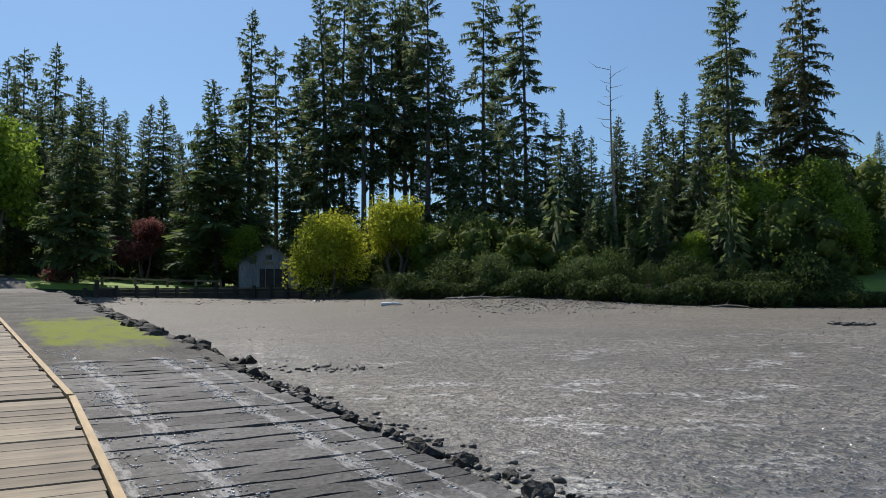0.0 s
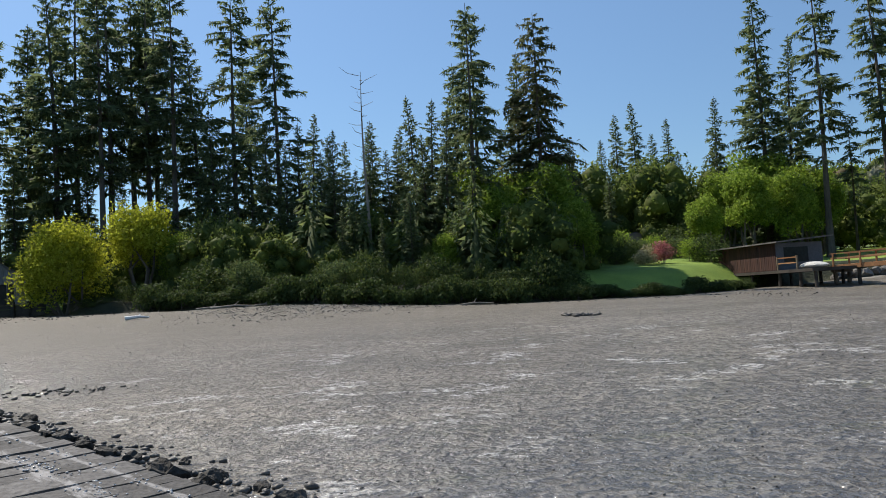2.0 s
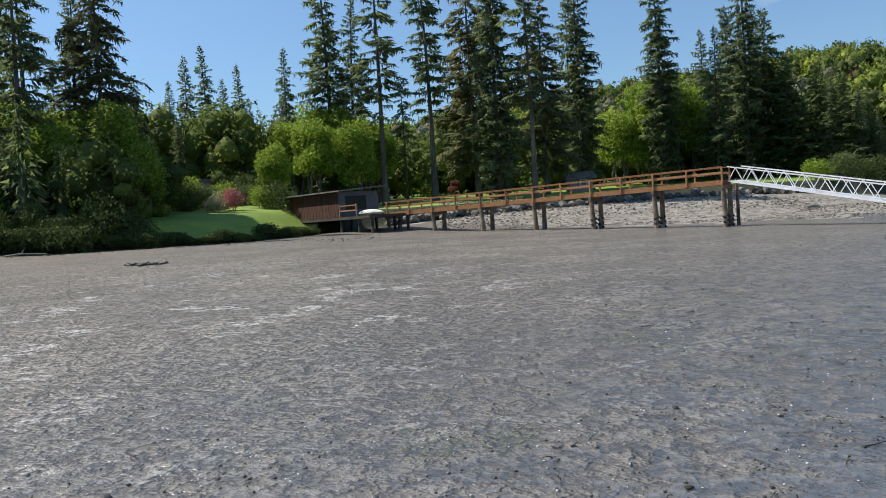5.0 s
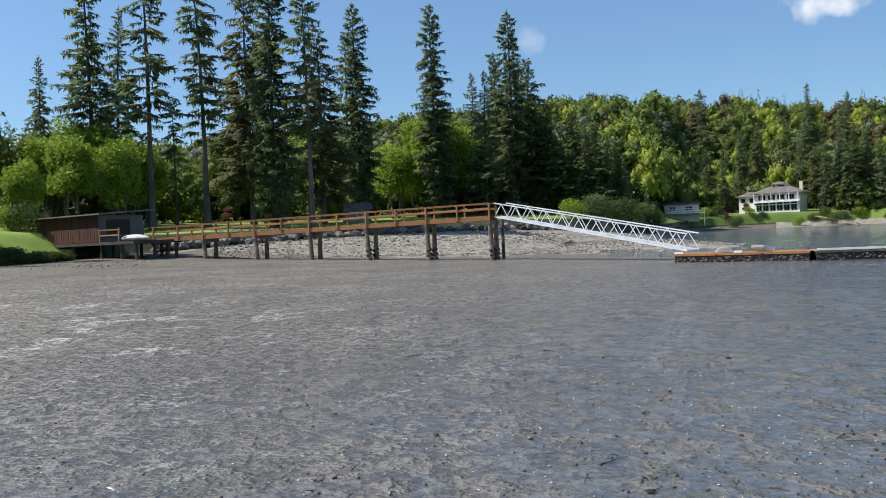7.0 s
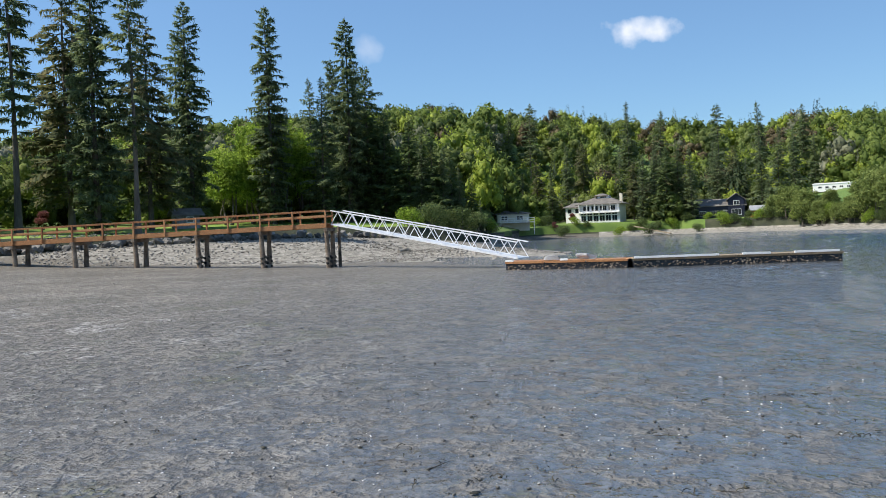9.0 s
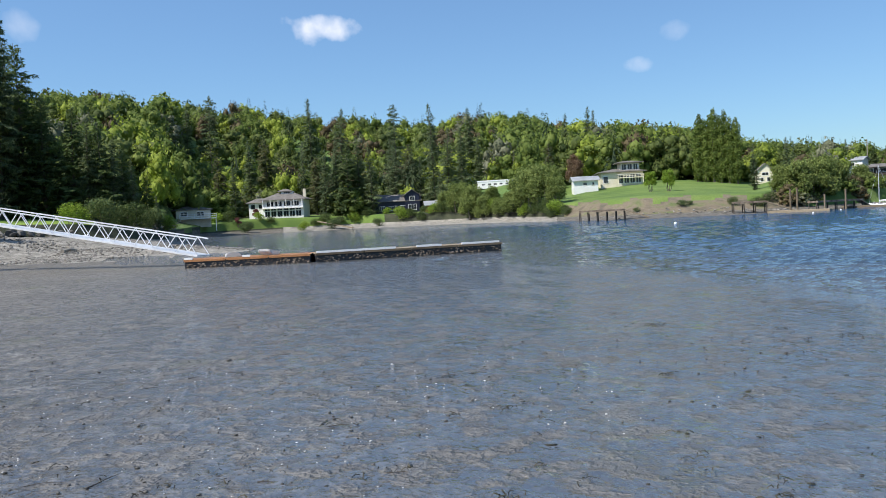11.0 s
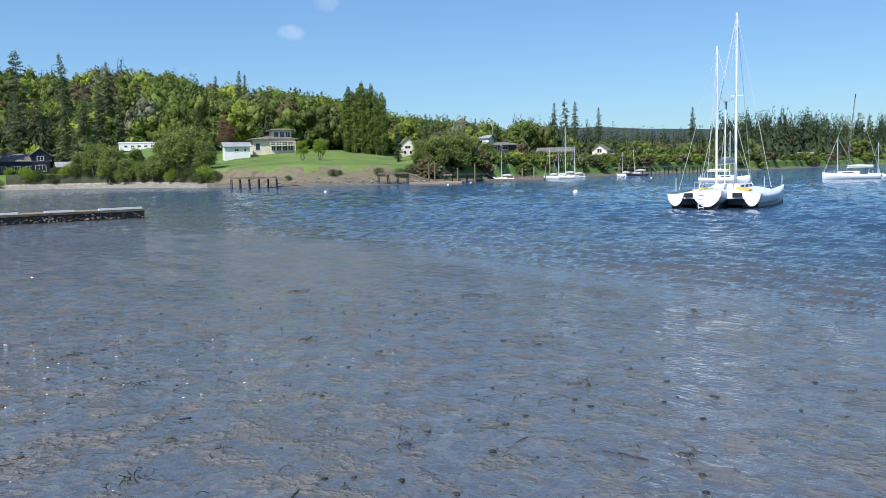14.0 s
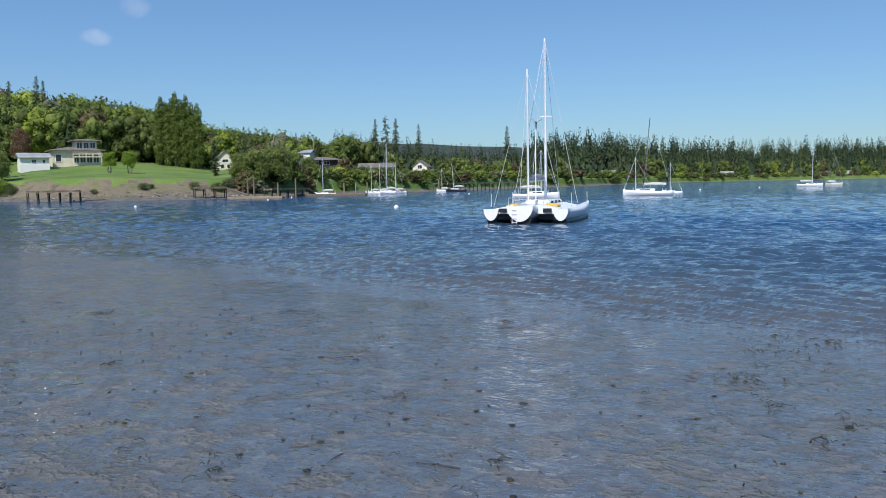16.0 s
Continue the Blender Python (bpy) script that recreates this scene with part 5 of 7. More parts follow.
sailboat(at_sea(145.5, 112, 62), 6.5, 10.2, HULL, "white racing sloop with a tall black mast and covered boom", mast_mat=DARK_HULL, rake=0.9)
sailboat(at_sea(144.9, 119, 62), 4.2, 5.2, HULL, "small white dinghy sloop with a bare mast", boom=False)
sailboat(at_sea(147.1, 128, 62), 3.0, 4.6, HULL, "small white mast dinghy at a mooring", boom=False)
sailboat(at_sea(155.6, 205, 250), 5.4, 8.4, HULL, "white sloop moored off the far shore")
sailboat(at_sea(157.0, 235, 250), 4.0, 7.4, CREAM, "cream wooden sloop moored off the far shore", mast_mat=WOOD_GREY)
sailboat(at_sea(123.3, 163, 40), 4.2, 7.2, HULL, "white sloop moored near the docks")
sailboat(at_sea(127.7, 172, 80), 5.2, 10.6, HULL, "large white sloop lying with others at a mooring")
sailboat(at_sea(127.2, 176, 40), 3.6, 6.2, HULL, "white sloop rafted beside others")
sailboat(at_sea(128.3, 180, 20), 3.8, 6.8, HULL, "white sloop rafted beside others")
sailboat(at_sea(126.6, 184, 30), 3.4, 6.2, HULL, "white sloop moored near the docks")
sailboat(at_sea(132.4, 195, 60), 5.2, 6.6, DARK_HULL, "dark-hulled wooden sloop with a tan mast", mast_mat=CREAM, rake=-0.5)
sailboat(at_sea(131.5, 199, 60), 3.4, 5.6, HULL, "white sloop behind a dark one", mast_mat=CREAM)
sailboat(at_sea(138.0, 104, 250), 6.0, 6.0, HULL, "white cruising sloop seen beyond the trimaran")


def build_trimaran():
    p = bearing(138.3, 44.5)
    root = empty("trimaran", pose(p.x, p.y, 0, 0, 0, 90 - 153) @ Matrix.Diagonal((0.88, 0.88, 1, 1)), "white two-masted trimaran floating at its mooring", "boat")
    bm = hull_mesh(fresh(), 9.6, 1.75, 0.0, 0.72, stern=0.85, sheer=0.12, fine=1.7)
    bmesh.ops.translate(bm, vec=(0, 0, 0.13), verts=bm.verts[:])
    main = part("main_hull", bm, HULL, root)
    bm = fresh()
    hull_mesh(bm, 9.3, 1.35, 0.42, 0.24, stern=0.85, sheer=0.0, fine=1.7)
    part("waterline_band", bm, DARK_HULL, main)
    for s in (-1, 1):
        bm = hull_mesh(fresh(), 7.8, 1.0, 0.0, 0.54, stern=0.85, sheer=0.15, fine=1.6)
        bmesh.ops.translate(bm, vec=(0.2, s * 2.05, 0.13), verts=bm.verts[:])
        ama = part("outrigger", bm, HULL, root)
        bm = hull_mesh(fresh(), 7.4, 0.75, 0.35, 0.22, stern=0.7, sheer=0.0, fine=1.6)
        bmesh.ops.translate(bm, vec=(0.2, s * 2.05, 0), verts=bm.verts[:])
        part("waterline_band", bm, DARK_HULL, ama)
        bm = fresh()
        v = [bm.verts.new(c) for c in ((-3.8, s * 0.7, 0.93), (3.0, s * 0.7, 0.93), (2.6, s * 2.1, 0.70), (-3.4, s * 2.1, 0.70), (-3.8, s * 0.7, 0.5), (3.0, s * 0.7, 0.5), (2.6, s * 2.1, 0.46), (-3.4, s * 2.1, 0.46))]
        for q in ((0, 1, 2, 3), (7, 6, 5, 4), (0, 4, 5, 1), (1, 5, 6, 2), (2, 6, 7, 3), (3, 7, 4, 0)):
            bm.faces.new([v[i] for i in q])
        bmesh.ops.recalc_face_normals(bm, faces=bm.faces[:])
        wing = part("wing_deck", bm, HULL, root)
        # dark box under the wing stands in for the tunnel's shadow
        bm = box(fresh(), 6.0, 1.15, 0.26, pose(-0.4, s * 1.32, 0.2))
        part("wing_underside", bm, DARK_HULL, wing, "black box painting in the shade between the hulls")
        bm = fresh()
        box(bm, 0.9, 0.7, 0.10, pose(-1.9, s * 1.2, 0.84, -s * 8), 0.03)
        part("yellow_cushion", bm, YELLOW, wing, "faded yellow canvas cover")
        bm = fresh()
        box(bm, 0.5, 0.04, 0.2, pose(-3.72, s * 1.3, 0.56, 0, 0, 90))
        part("vent", bm, GLASS, wing)
        for x in (-2.5, 1.9):
            bm = fresh()
            rod(bm, (x, s * 2.4, 0.8), (x, s * 2.4, 1.5), 0.02, 0.02, 6)
            part("stanchion", bm, ALU, root)
    bm = fresh()
    box(bm, 3.4, 1.5, 0.3, pose(0.6, 0, 0.82), 0.1)
    cab = part("cabin", bm, HULL, root)
    for s in (-1, 1):
        for x in (-0.4, 0.6, 1.5):
            bm = fresh()
            box(bm, 0.6, 0.02, 0.12, pose(x, s * 0.756, 0.95))
            part("window", bm, GLASS, cab)
    bm = fresh()
    for k in range(4):
        box(bm, 0.03, 0.26, 0.03, pose(-4.83, 0.3, 0.1 + 0.2 * k))
    for s in (-1, 1):
        box(bm, 0.03, 0.03, 0.78, pose(-4.83, 0.3 + s * 0.13, 0.05))
    part("boarding_ladder", bm, HULL, root)
    bm = fresh()
    rod(bm, (1.0, 0, 1.2), (0.95, 0, 9.75), 0.085, 0.065, 10)
    mast = part("mast", bm, HULL, root)
    bm = fresh()
    beam(bm, (1.0, -0.4, 5.6), (1.0, 0.4, 5.6), 0.05, 0.04)
    part("spreader", bm, HULL, mast)
    bm = fresh()
    rod(bm, (0.8, 0, 2.2), (-2.6, 0, 2.1), 0.06, 0.05, 8)
    boom = part("boom", bm, HULL, root)
    bm = fresh()
    cushion(bm, 3.3, 0.3, 0.36, pose(-0.9, 0, 2.3), 4, 0.22, 3)
    part("sail_cover", bm, GREY, boom, "grey furled sail")
    bm = fresh()
    rod(bm, (-3.0, 0, 1.1), (-3.05, 0, 7.7), 0.07, 0.05, 10)
    part("mizzen_mast", bm, HULL, root)
    bm = fresh()
    rod(bm, (-3.0, -0.45, 1.1), (-3.0, -0.45, 5.0), 0.035, 0.03, 8)
    pole = part("generator_pole", bm, HULL, root)
    bm = fresh()
    rod(bm, (-3.3, -0.45, 5.05), (-2.8, -0.45, 5.05), 0.07, 0.04, 8)
    for k in range(3):
        a = 0.6 + k * 2.094
        beam(bm, (-2.78, -0.45, 5.05), (-2.78, -0.45 + 0.36 * math.cos(a), 5.05 + 0.36 * math.sin(a)), 0.03, 0.06)
    part("wind_generator", bm, GREY, pole)
    top, miz = (0.95, 0, 9.7), (-3.05, 0, 7.6)
    stays(root, [(top, (4.7, 0, 1.25)), (top, (0.8, 2.05, 0.9)), (top, (0.8, -2.05, 0.9)), (top, (-3.02, 0, 4.4)), (top, (0.4, 0.8, 1.1)), (miz, (-3.2, 2.0, 0.9)), (miz, (-3.2, -2.0, 0.9)), (miz, (-4.8, 0, 1.2))])
    bm = fresh()
    for y in (-0.7, 0.7):
        rod(bm, (-4.6, y, 0.8), (-4.6, y, 1.3), 0.012, 0.012, 6)
    rod(bm, (-4.6, -0.7, 1.3), (-4.6, 0.7, 1.3), 0.012, 0.012, 6)
    part("stern_rail", bm, ALU, root)
    return root


build_trimaran()
for k, (b, d, s) in enumerate([(128.2, 69, 0.42), (110.9, 92, 0.32), (119.4, 120, 0.26), (148.9, 160, 0.35), (152.6, 190, 0.3), (133.3, 150, 0.25), (121.0, 140, 0.25)]):
    p = bearing(b, d)
    root = empty("mooring_buoy", pose(p.x, p.y, 0), "white ball mooring buoy floating on the water", "buoy", "mooring buoys")
    bm = fresh()
    bmesh.ops.create_uvsphere(bm, u_segments=16, v_segments=10, radius=s / 2, matrix=pose(0, 0, s * 0.22))
    part("ball", bm, HULL, root)
    bm = fresh()
    rod(bm, (0, 0, s * 0.68), (0, 0, s * 0.9), 0.02, 0.02, 6)
    part("eye", bm, ALU, root)

# ---- buildings ----
def window(parent, m, w, h, bars=1, frame_mat=None):
    """A framed pane set on a wall; m has x along the wall and -y outwards."""
    xs, solid = [-w / 2 - 0.045, -w / 2 + 0.045], [True]
    for k in range(bars):
        c = -w / 2 + w * (k + 1) / (bars + 1)
        xs += [c - 0.025, c + 0.025]
        solid += [False, True]
    xs += [w / 2 - 0.045, w / 2 + 0.045]
    solid += [False, True]
    zs = [-0.045, 0.045, h - 0.045, h + 0.045]
    bm = fresh()
    grid = [[[bm.verts.new(m @ Vector((x, y, z))) for z in zs] for x in xs] for y in (-0.07, 0.01)]

    def cell(a, c):
        return 0 <= a < len(solid) and 0 <= c < 3 and (solid[a] or c != 1)

    for a in range(len(solid)):
        for c in range(3):
            if not cell(a, c):
                continue
            f, k = grid
            bm.faces.new((f[a][c], f[a + 1][c], f[a + 1][c + 1], f[a][c + 1]))
            bm.faces.new((k[a][c + 1], k[a + 1][c + 1], k[a + 1][c], k[a][c]))
            for da, dc, p, q in ((-1, 0, (a, c), (a, c + 1)), (1, 0, (a + 1, c + 1), (a + 1, c)), (0, -1, (a + 1, c), (a, c)), (0, 1, (a, c + 1), (a + 1, c + 1))):
                if not cell(a + da, c + dc):
                    bm.faces.new((f[p[0]][p[1]], f[q[0]][q[1]], k[q[0]][q[1]], k[p[0]][p[1]]))
    for v in [v for v in bm.verts if not v.link_faces]:
        bm.verts.remove(v)
    bmesh.ops.recalc_face_normals(bm, faces=bm.faces[:])
    fr = part("window", bm, frame_mat or WHITE, parent)
    bm = fresh()
    box(bm, w, 0.02, h, m @ pose(0, -0.012, 0))
    part("pane", bm, GLASS, fr)
    return fr


def gable_roof(bm, sx, sy, rise, over, thick=0.14, along="x"):
    """Two slopes over a plan sx by sy with the eaves at z = 0, ridge along x or y."""
    m = Matrix.Identity(4) if along == "x" else pose(0, 0, 0, 0, 0, 90)
    a, b = (sx, sy) if along == "x" else (sy, sx)
    slope = rise / (b / 2)
    for s in (-1, 1):
        y1, z1 = s * (b / 2 + over), -over * slope
        pts = [(-a / 2 - over, y1, z1), (a / 2 + over, y1, z1), (a / 2 + over, 0, rise), (-a / 2 - over, 0, rise)]
        lo = [bm.verts.new(m @ Vector(p)) for p in pts]
        hi = [bm.verts.new(m @ Vector((p[0], p[1], p[2] + thick))) for p in pts]
        for q in ((0, 1, 2, 3),):
            bm.faces.new([hi[i] for i in q])
            bm.faces.new([lo[i] for i in q[::-1]])
        for i in range(4):
            bm.faces.new([lo[i], lo[(i + 1) % 4], hi[(i + 1) % 4], hi[i]])
    bmesh.ops.recalc_face_normals(bm, faces=bm.faces[:])
    return bm


def hip_roof(bm, sx, sy, rise, over, ridge=0.35, thick=0.16):
    x, y = sx / 2 + over, sy / 2 + over
    for z in (0.0,):
        lo = [bm.verts.new(p) for p in ((-x, -y, -0.1), (x, -y, -0.1), (x, y, -0.1), (-x, y, -0.1))]
        mid = [bm.verts.new(p) for p in ((-x, -y, thick - 0.1), (x, -y, thick - 0.1), (x, y, thick - 0.1), (-x, y, thick - 0.1))]
        r = [bm.verts.new((-sx * ridge / 2, 0, rise)), bm.verts.new((sx * ridge / 2, 0, rise))]
    bm.faces.new(lo[::-1])
    for i in range(4):
        bm.faces.new([lo[i], lo[(i + 1) % 4], mid[(i + 1) % 4], mid[i]])
    bm.faces.new([mid[0], mid[1], r[1], r[0]])
    bm.faces.new([mid[1], mid[2], r[1]])
    bm.faces.new([mid[2], mid[3], r[0], r[1]])
    bm.faces.new([mid[3], mid[0], r[0]])
    return bm


def gable_wall(bm, sx, sy, h, rise, along="x"):
    """Walls with two gable ends."""
    m = Matrix.Identity(4) if along == "x" else pose(0, 0, 0, 0, 0, 90)
    a, b = (sx, sy) if along == "x" else (sy, sx)
    pts = [(-b / 2, 0), (b / 2, 0), (b / 2, h), (0, h + rise), (-b / 2, h)]
    l0 = [bm.verts.new(m @ Vector((-a / 2, y, z))) for y, z in pts]
    l1 = [bm.verts.new(m @ Vector((a / 2, y, z))) for y, z in pts]
    bm.faces.new(l0)
    bm.faces.new(l1[::-1])
    for i in range(5):
        bm.faces.new([l0[i], l1[i], l1[(i + 1) % 5], l0[(i + 1) % 5]])
    bmesh.ops.recalc_face_normals(bm, faces=bm.faces[:])
    return bm


def facing(b, d, turn=0.0, z=None, sink=0.3):
    """A pose on the land at bearing b whose -y side faces the origin, turned by some degrees."""
    p = bearing(b, d)
    return pose(p.x, p.y, gz(p.x, p.y) - sink if z is None else z, 0, 0, -b + turn)


def house(m, sx, sy, h, rise, wall, roof, label, along="x", windows=(), hip=False, over=0.45, foundation=2.0, trim=None, name="house"):
    """A house: walls, roof, windows given as (x, z, wide, high, bars) on the front."""
    root = empty(name, m, label, "house", "houses along the shore")
    bm = fresh()
    if hip:
        box(bm, sx, sy, h)
    else:
        gable_wall(bm, sx, sy, h, rise, along)
    part("wall", bm, wall, root)
    bm = fresh()
    box(bm, sx + 0.06, sy + 0.06, foundation + 0.25, pose(0, 0, -foundation))
    part("foundation", bm, wall, root)
    bm = fresh()
    hip_roof(bm, sx, sy, rise, over) if hip else gable_roof(bm, sx, sy, rise, over, 0.16, along)
    for v in bm.verts:
        v.co.z += h + 0.02
    part("roof", bm, roof, root)
    for x, z, w, hh, bars in windows:
        window(root, pose(x, -sy / 2 - 0.005, z), w, hh, bars, trim)
    return root


def rail_deck(root, x0, x1, y0, y1, z, mat, posts=True, rail=0.95, foot=-2.5):
    bm = fresh()
    box(bm, x1 - x0, y1 - y0, 0.18, pose((x0 + x1) / 2, (y0 + y1) / 2, z - 0.18))
    deck = part("deck", bm, mat, root)
    for zz in (rail, rail * 0.5):
        bm = fresh()
        beam(bm, (x0, y0, z + zz), (x1, y0, z + zz), 0.07, 0.09)
        beam(bm, (x0, y0, z + zz), (x0, y1, z + zz), 0.07, 0.09)
        beam(bm, (x1, y0, z + zz), (x1, y1, z + zz), 0.07, 0.09)
        part("rail", bm, mat, deck)
    n = max(2, int((x1 - x0) / 1.5))
    for k in range(n + 1):
        bm = fresh()
        box(bm, 0.1, 0.1, rail, pose(x0 + (x1 - x0) * k / n, y0, z))
        part("post", bm, mat, deck)
    if posts:
        for x in (x0 + 0.1, x1 - 0.1):
            bm = fresh()
            box(bm, 0.16, 0.16, z - foot, pose(x, y0 + 0.1, foot))
            part("deck_post", bm, mat, root)


# the big white house with a hipped roof
wh = house(facing(84.3, 238, -12, None, 0.1) @ Matrix.Diagonal((1, 1, 0.84, 1)), 11.5, 9.5, 6.0, 2.6, WHITE, ROOF, "white two-storey house with tall windows and a hipped grey roof", hip=True, over=0.9,
           windows=[(-4.4 + 1.75 * k, 0.4, 1.45, 1.9, 1) for k in range(6)] + [(-4.4 + 1.75 * k, 2.5, 1.45, 0.6, 1) for k in range(6)] + [(-3.6 + 2.4 * k, 3.9, 1.9, 1.6, 2) for k in range(4)])
bm = fresh()
box(bm, 3.2, 2.6, 0.9, pose(0.6, 0, 8.0))
cup = part("dormer", bm, WHITE, wh)
bm = fresh()
hip_roof(bm, 3.2, 2.6, 0.8, 0.4)
for v in bm.verts:
    v.co.z += 8.95
part("dormer_roof", bm, ROOF, cup)
window(cup, pose(0.6, -1.32, 8.15), 1.8, 0.55, 2)
bm = fresh()
box(bm, 0.8, 0.8, 3.2, pose(5.2, 1.0, 6.4))
part("chimney", bm, CREAM, wh)
bm = fresh()
box(bm, 5.0, 6.0, 5.4, pose(-7.9, 1.4, 0))
wing = part("wing", bm, WHITE, wh)
bm = fresh()
hip_roof(bm, 5.0, 6.0, 1.6, 0.7)
for v in bm.verts:
    v.co += Vector((-7.9, 1.4, 5.42))
part("wing_roof", bm, ROOF, wing)
for x in (-9.2, -7.0):
    window(wing, pose(x, -1.605, 3.4), 1.2, 1.5, 0)
for k in range(6):
    bm = fresh()
    box(bm, 0.18, 0.18, 2.7, pose(-5.5 + 2.2 * k, -5.6, 3.35))
    part("column", bm, WHITE, wh)
bm = fresh()
box(bm, 11.6, 1.0, 0.25, pose(0, -5.25, 3.12))
part("balcony_floor", bm, WHITE, wh)

# navy house with red shed
bh = house(facing(91.9, 240, 4, None, 0.4), 13.0, 8.0, 3.6, 1.8, BLUE, ROOF, "navy-blue timber house with white window frames", windows=[(-4.5, 0.9, 1.6, 1.3, 2), (-1.5, 0.9, 2.2, 1.3, 2), (1.6, 0.8, 1.6, 1.5, 1), (4.6, 0.8, 1.4, 1.5, 1)])
bm = gable_wall(fresh(), 4.2, 6.0, 5.2, 1.5, "y")
bmesh.ops.translate(bm, vec=(4.2, -1.4, 0), verts=bm.verts[:])
gab = part("gable_wing", bm, BLUE, bh)
bm = gable_roof(fresh(), 4.2, 6.0, 1.5, 0.4, 0.14, "y")
bmesh.ops.translate(bm, vec=(4.2, -1.4, 5.22), verts=bm.verts[:])
part("gable_roof", bm, ROOF, gab)
window(gab, pose(4.2, -4.41, 3.6), 1.5, 1.2, 1)
window(gab, pose(4.2, -4.41, 0.9), 2.4, 1.6, 2)
rail_deck(bh, -3.0, 2.2, -5.8, -4.0, 0.6, BLUE, posts=False)
house(facing(94.4, 231, 6, None, 0.1), 4.2, 3.4, 1.9, 1.0, RED, GREY, "small red shed with a white window", windows=[(0.6, 0.7, 0.8, 0.7, 1)], name="shed")
# house with a white deck, half hidden
dh = house(facing(78.0, 205, 10, 4.4), 8.0, 6.0, 2.2, 0.9, CREAM, ROOF, "low cream house with a white deck on posts", hip=True, windows=[(-2.2, 0.7, 1.6, 1.0, 1), (1.6, 0.7, 1.6, 1.0, 1)])
rail_deck(dh, -3.6, 4.8, -5.4, -3.0, 0.15, WHITE, foot=-3.0)
# white trailer
tr = house(facing(98.9, 238, -8, None, 0.15), 10.4, 3.0, 1.6, 0.2, WHITE, WHITE, "long white mobile home on the hillside", windows=[(-3.4 + 1.7 * k, 0.5, 0.9, 0.55, 1) for k in range(5)], foundation=0.4, over=0.15, name="mobile_home")
# the cream mansion, its white annex
an = house(facing(105.0, 222, 8, 7.7) @ Matrix.Scale(1.28, 4), 4.9, 4.2, 1.55, 0.75, WHITE, GREY, "small white cottage on the lawn", windows=[(-0.2, 0.5, 0.8, 0.6, 1), (1.5, 0.5, 0.5, 0.6, 0)], foundation=1.6, name="cottage")
mn = house(facing(107.4, 230, 8, None, 0.05) @ Matrix.Scale(1.3, 4), 8.6, 6.5, 2.7, 0.7, CREAM, ROOF, "large cream house with a flat brown roof and glazed front", hip=True, over=0.7, windows=[(-3.4, 0.5, 1.0, 1.4, 0)])
bm = fresh()
box(bm, 4.0, 4.2, 1.8, pose(1.8, 0.2, 2.8))
up = part("upper_storey", bm, CREAM, mn)
bm = hip_roof(fresh(), 4.0, 4.2, 0.45, 0.8)
bmesh.ops.translate(bm, vec=(1.8, 0.2, 4.62), verts=bm.verts[:])
part("upper_roof", bm, ROOF, up)
for x in (0.6, 1.8, 3.0):
    window(up, pose(x, -1.91, 3.1), 0.95, 1.2, 1)
for x in (-0.3, 0.9, 2.1, 3.3):
    window(mn, pose(x, -3.26, 0.3), 1.0, 1.8, 1)
rail_deck(mn, -1.0, 4.2, -4.6, -3.2, 1.5, CREAM, foot=-0.8, rail=0.6)
# others along the shore
house(facing(116.6, 228, 6, None, 0.1), 3.9, 5.0, 3.2, 1.7, CREAM, ROOF, "narrow cream house with a steep roof", along="y", windows=[(-0.8, 0.4, 0.8, 1.0, 0), (0.8, 0.4, 0.8, 1.0, 0), (0, 1.9, 1.6, 0.8, 1)])
house(facing(121.9, 232, -20, 8.8), 5.0, 4.0, 2.2, 0.7, WHITE, GREY, "white box house high on the slope", windows=[(0, 0.8, 1.2, 0.8, 1)])
dk = house(facing(123.2, 215, 8, None, 0.1), 7.2, 5.0, 1.9, 0.8, WOOD_DARK, ROOF, "dark house with a broad roof", hip=True, over=0.9, windows=[(-2.2, 0.7, 1.5, 0.9, 1), (0.5, 0.7, 1.5, 0.9, 1)])
house(facing(126.9, 214, -4, None, 0.1), 8.6, 5.5, 1.8, 1.0, GREY, ROOF, "low grey house with white window frames", windows=[(-3.0, 0.6, 1.2, 0.9, 1), (-0.6, 0.6, 1.8, 0.9, 2), (2.6, 0.6, 1.4, 0.9, 1)])
ye = house(facing(130.0, 262, -12, None, 0.1), 4.6, 5.0, 2.4, 1.8, CREAM, ROOF, "pale house with a steep gable and white deck", along="y", windows=[(0, 1.6, 1.4, 1.2, 1)])
rail_deck(ye, 0.0, 6.4, -5.5, -2.6, 0.2, WHITE)
house(facing(137.4, 330, 6, None, 0.1), 9.0, 6.0, 2.2, 1.2, RED, ROOF, "brown-red house above the far dock", windows=[(-2, 0.7, 1.6, 1.0, 1), (2, 0.7, 1.6, 1.0, 1)])
for b, d, w in ((142.9, 400, 6.0), (150.6, 590, 8.0), (157.9, 715, 10.0)):
    house(facing(b, d, 5), w, 5.0, 2.2, 0.9, WHITE, GREY, "low white house among the far trees", windows=[(-w / 4, 0.7, 1.4, 1.0, 1), (w / 4, 0.7, 1.4, 1.0, 1)])


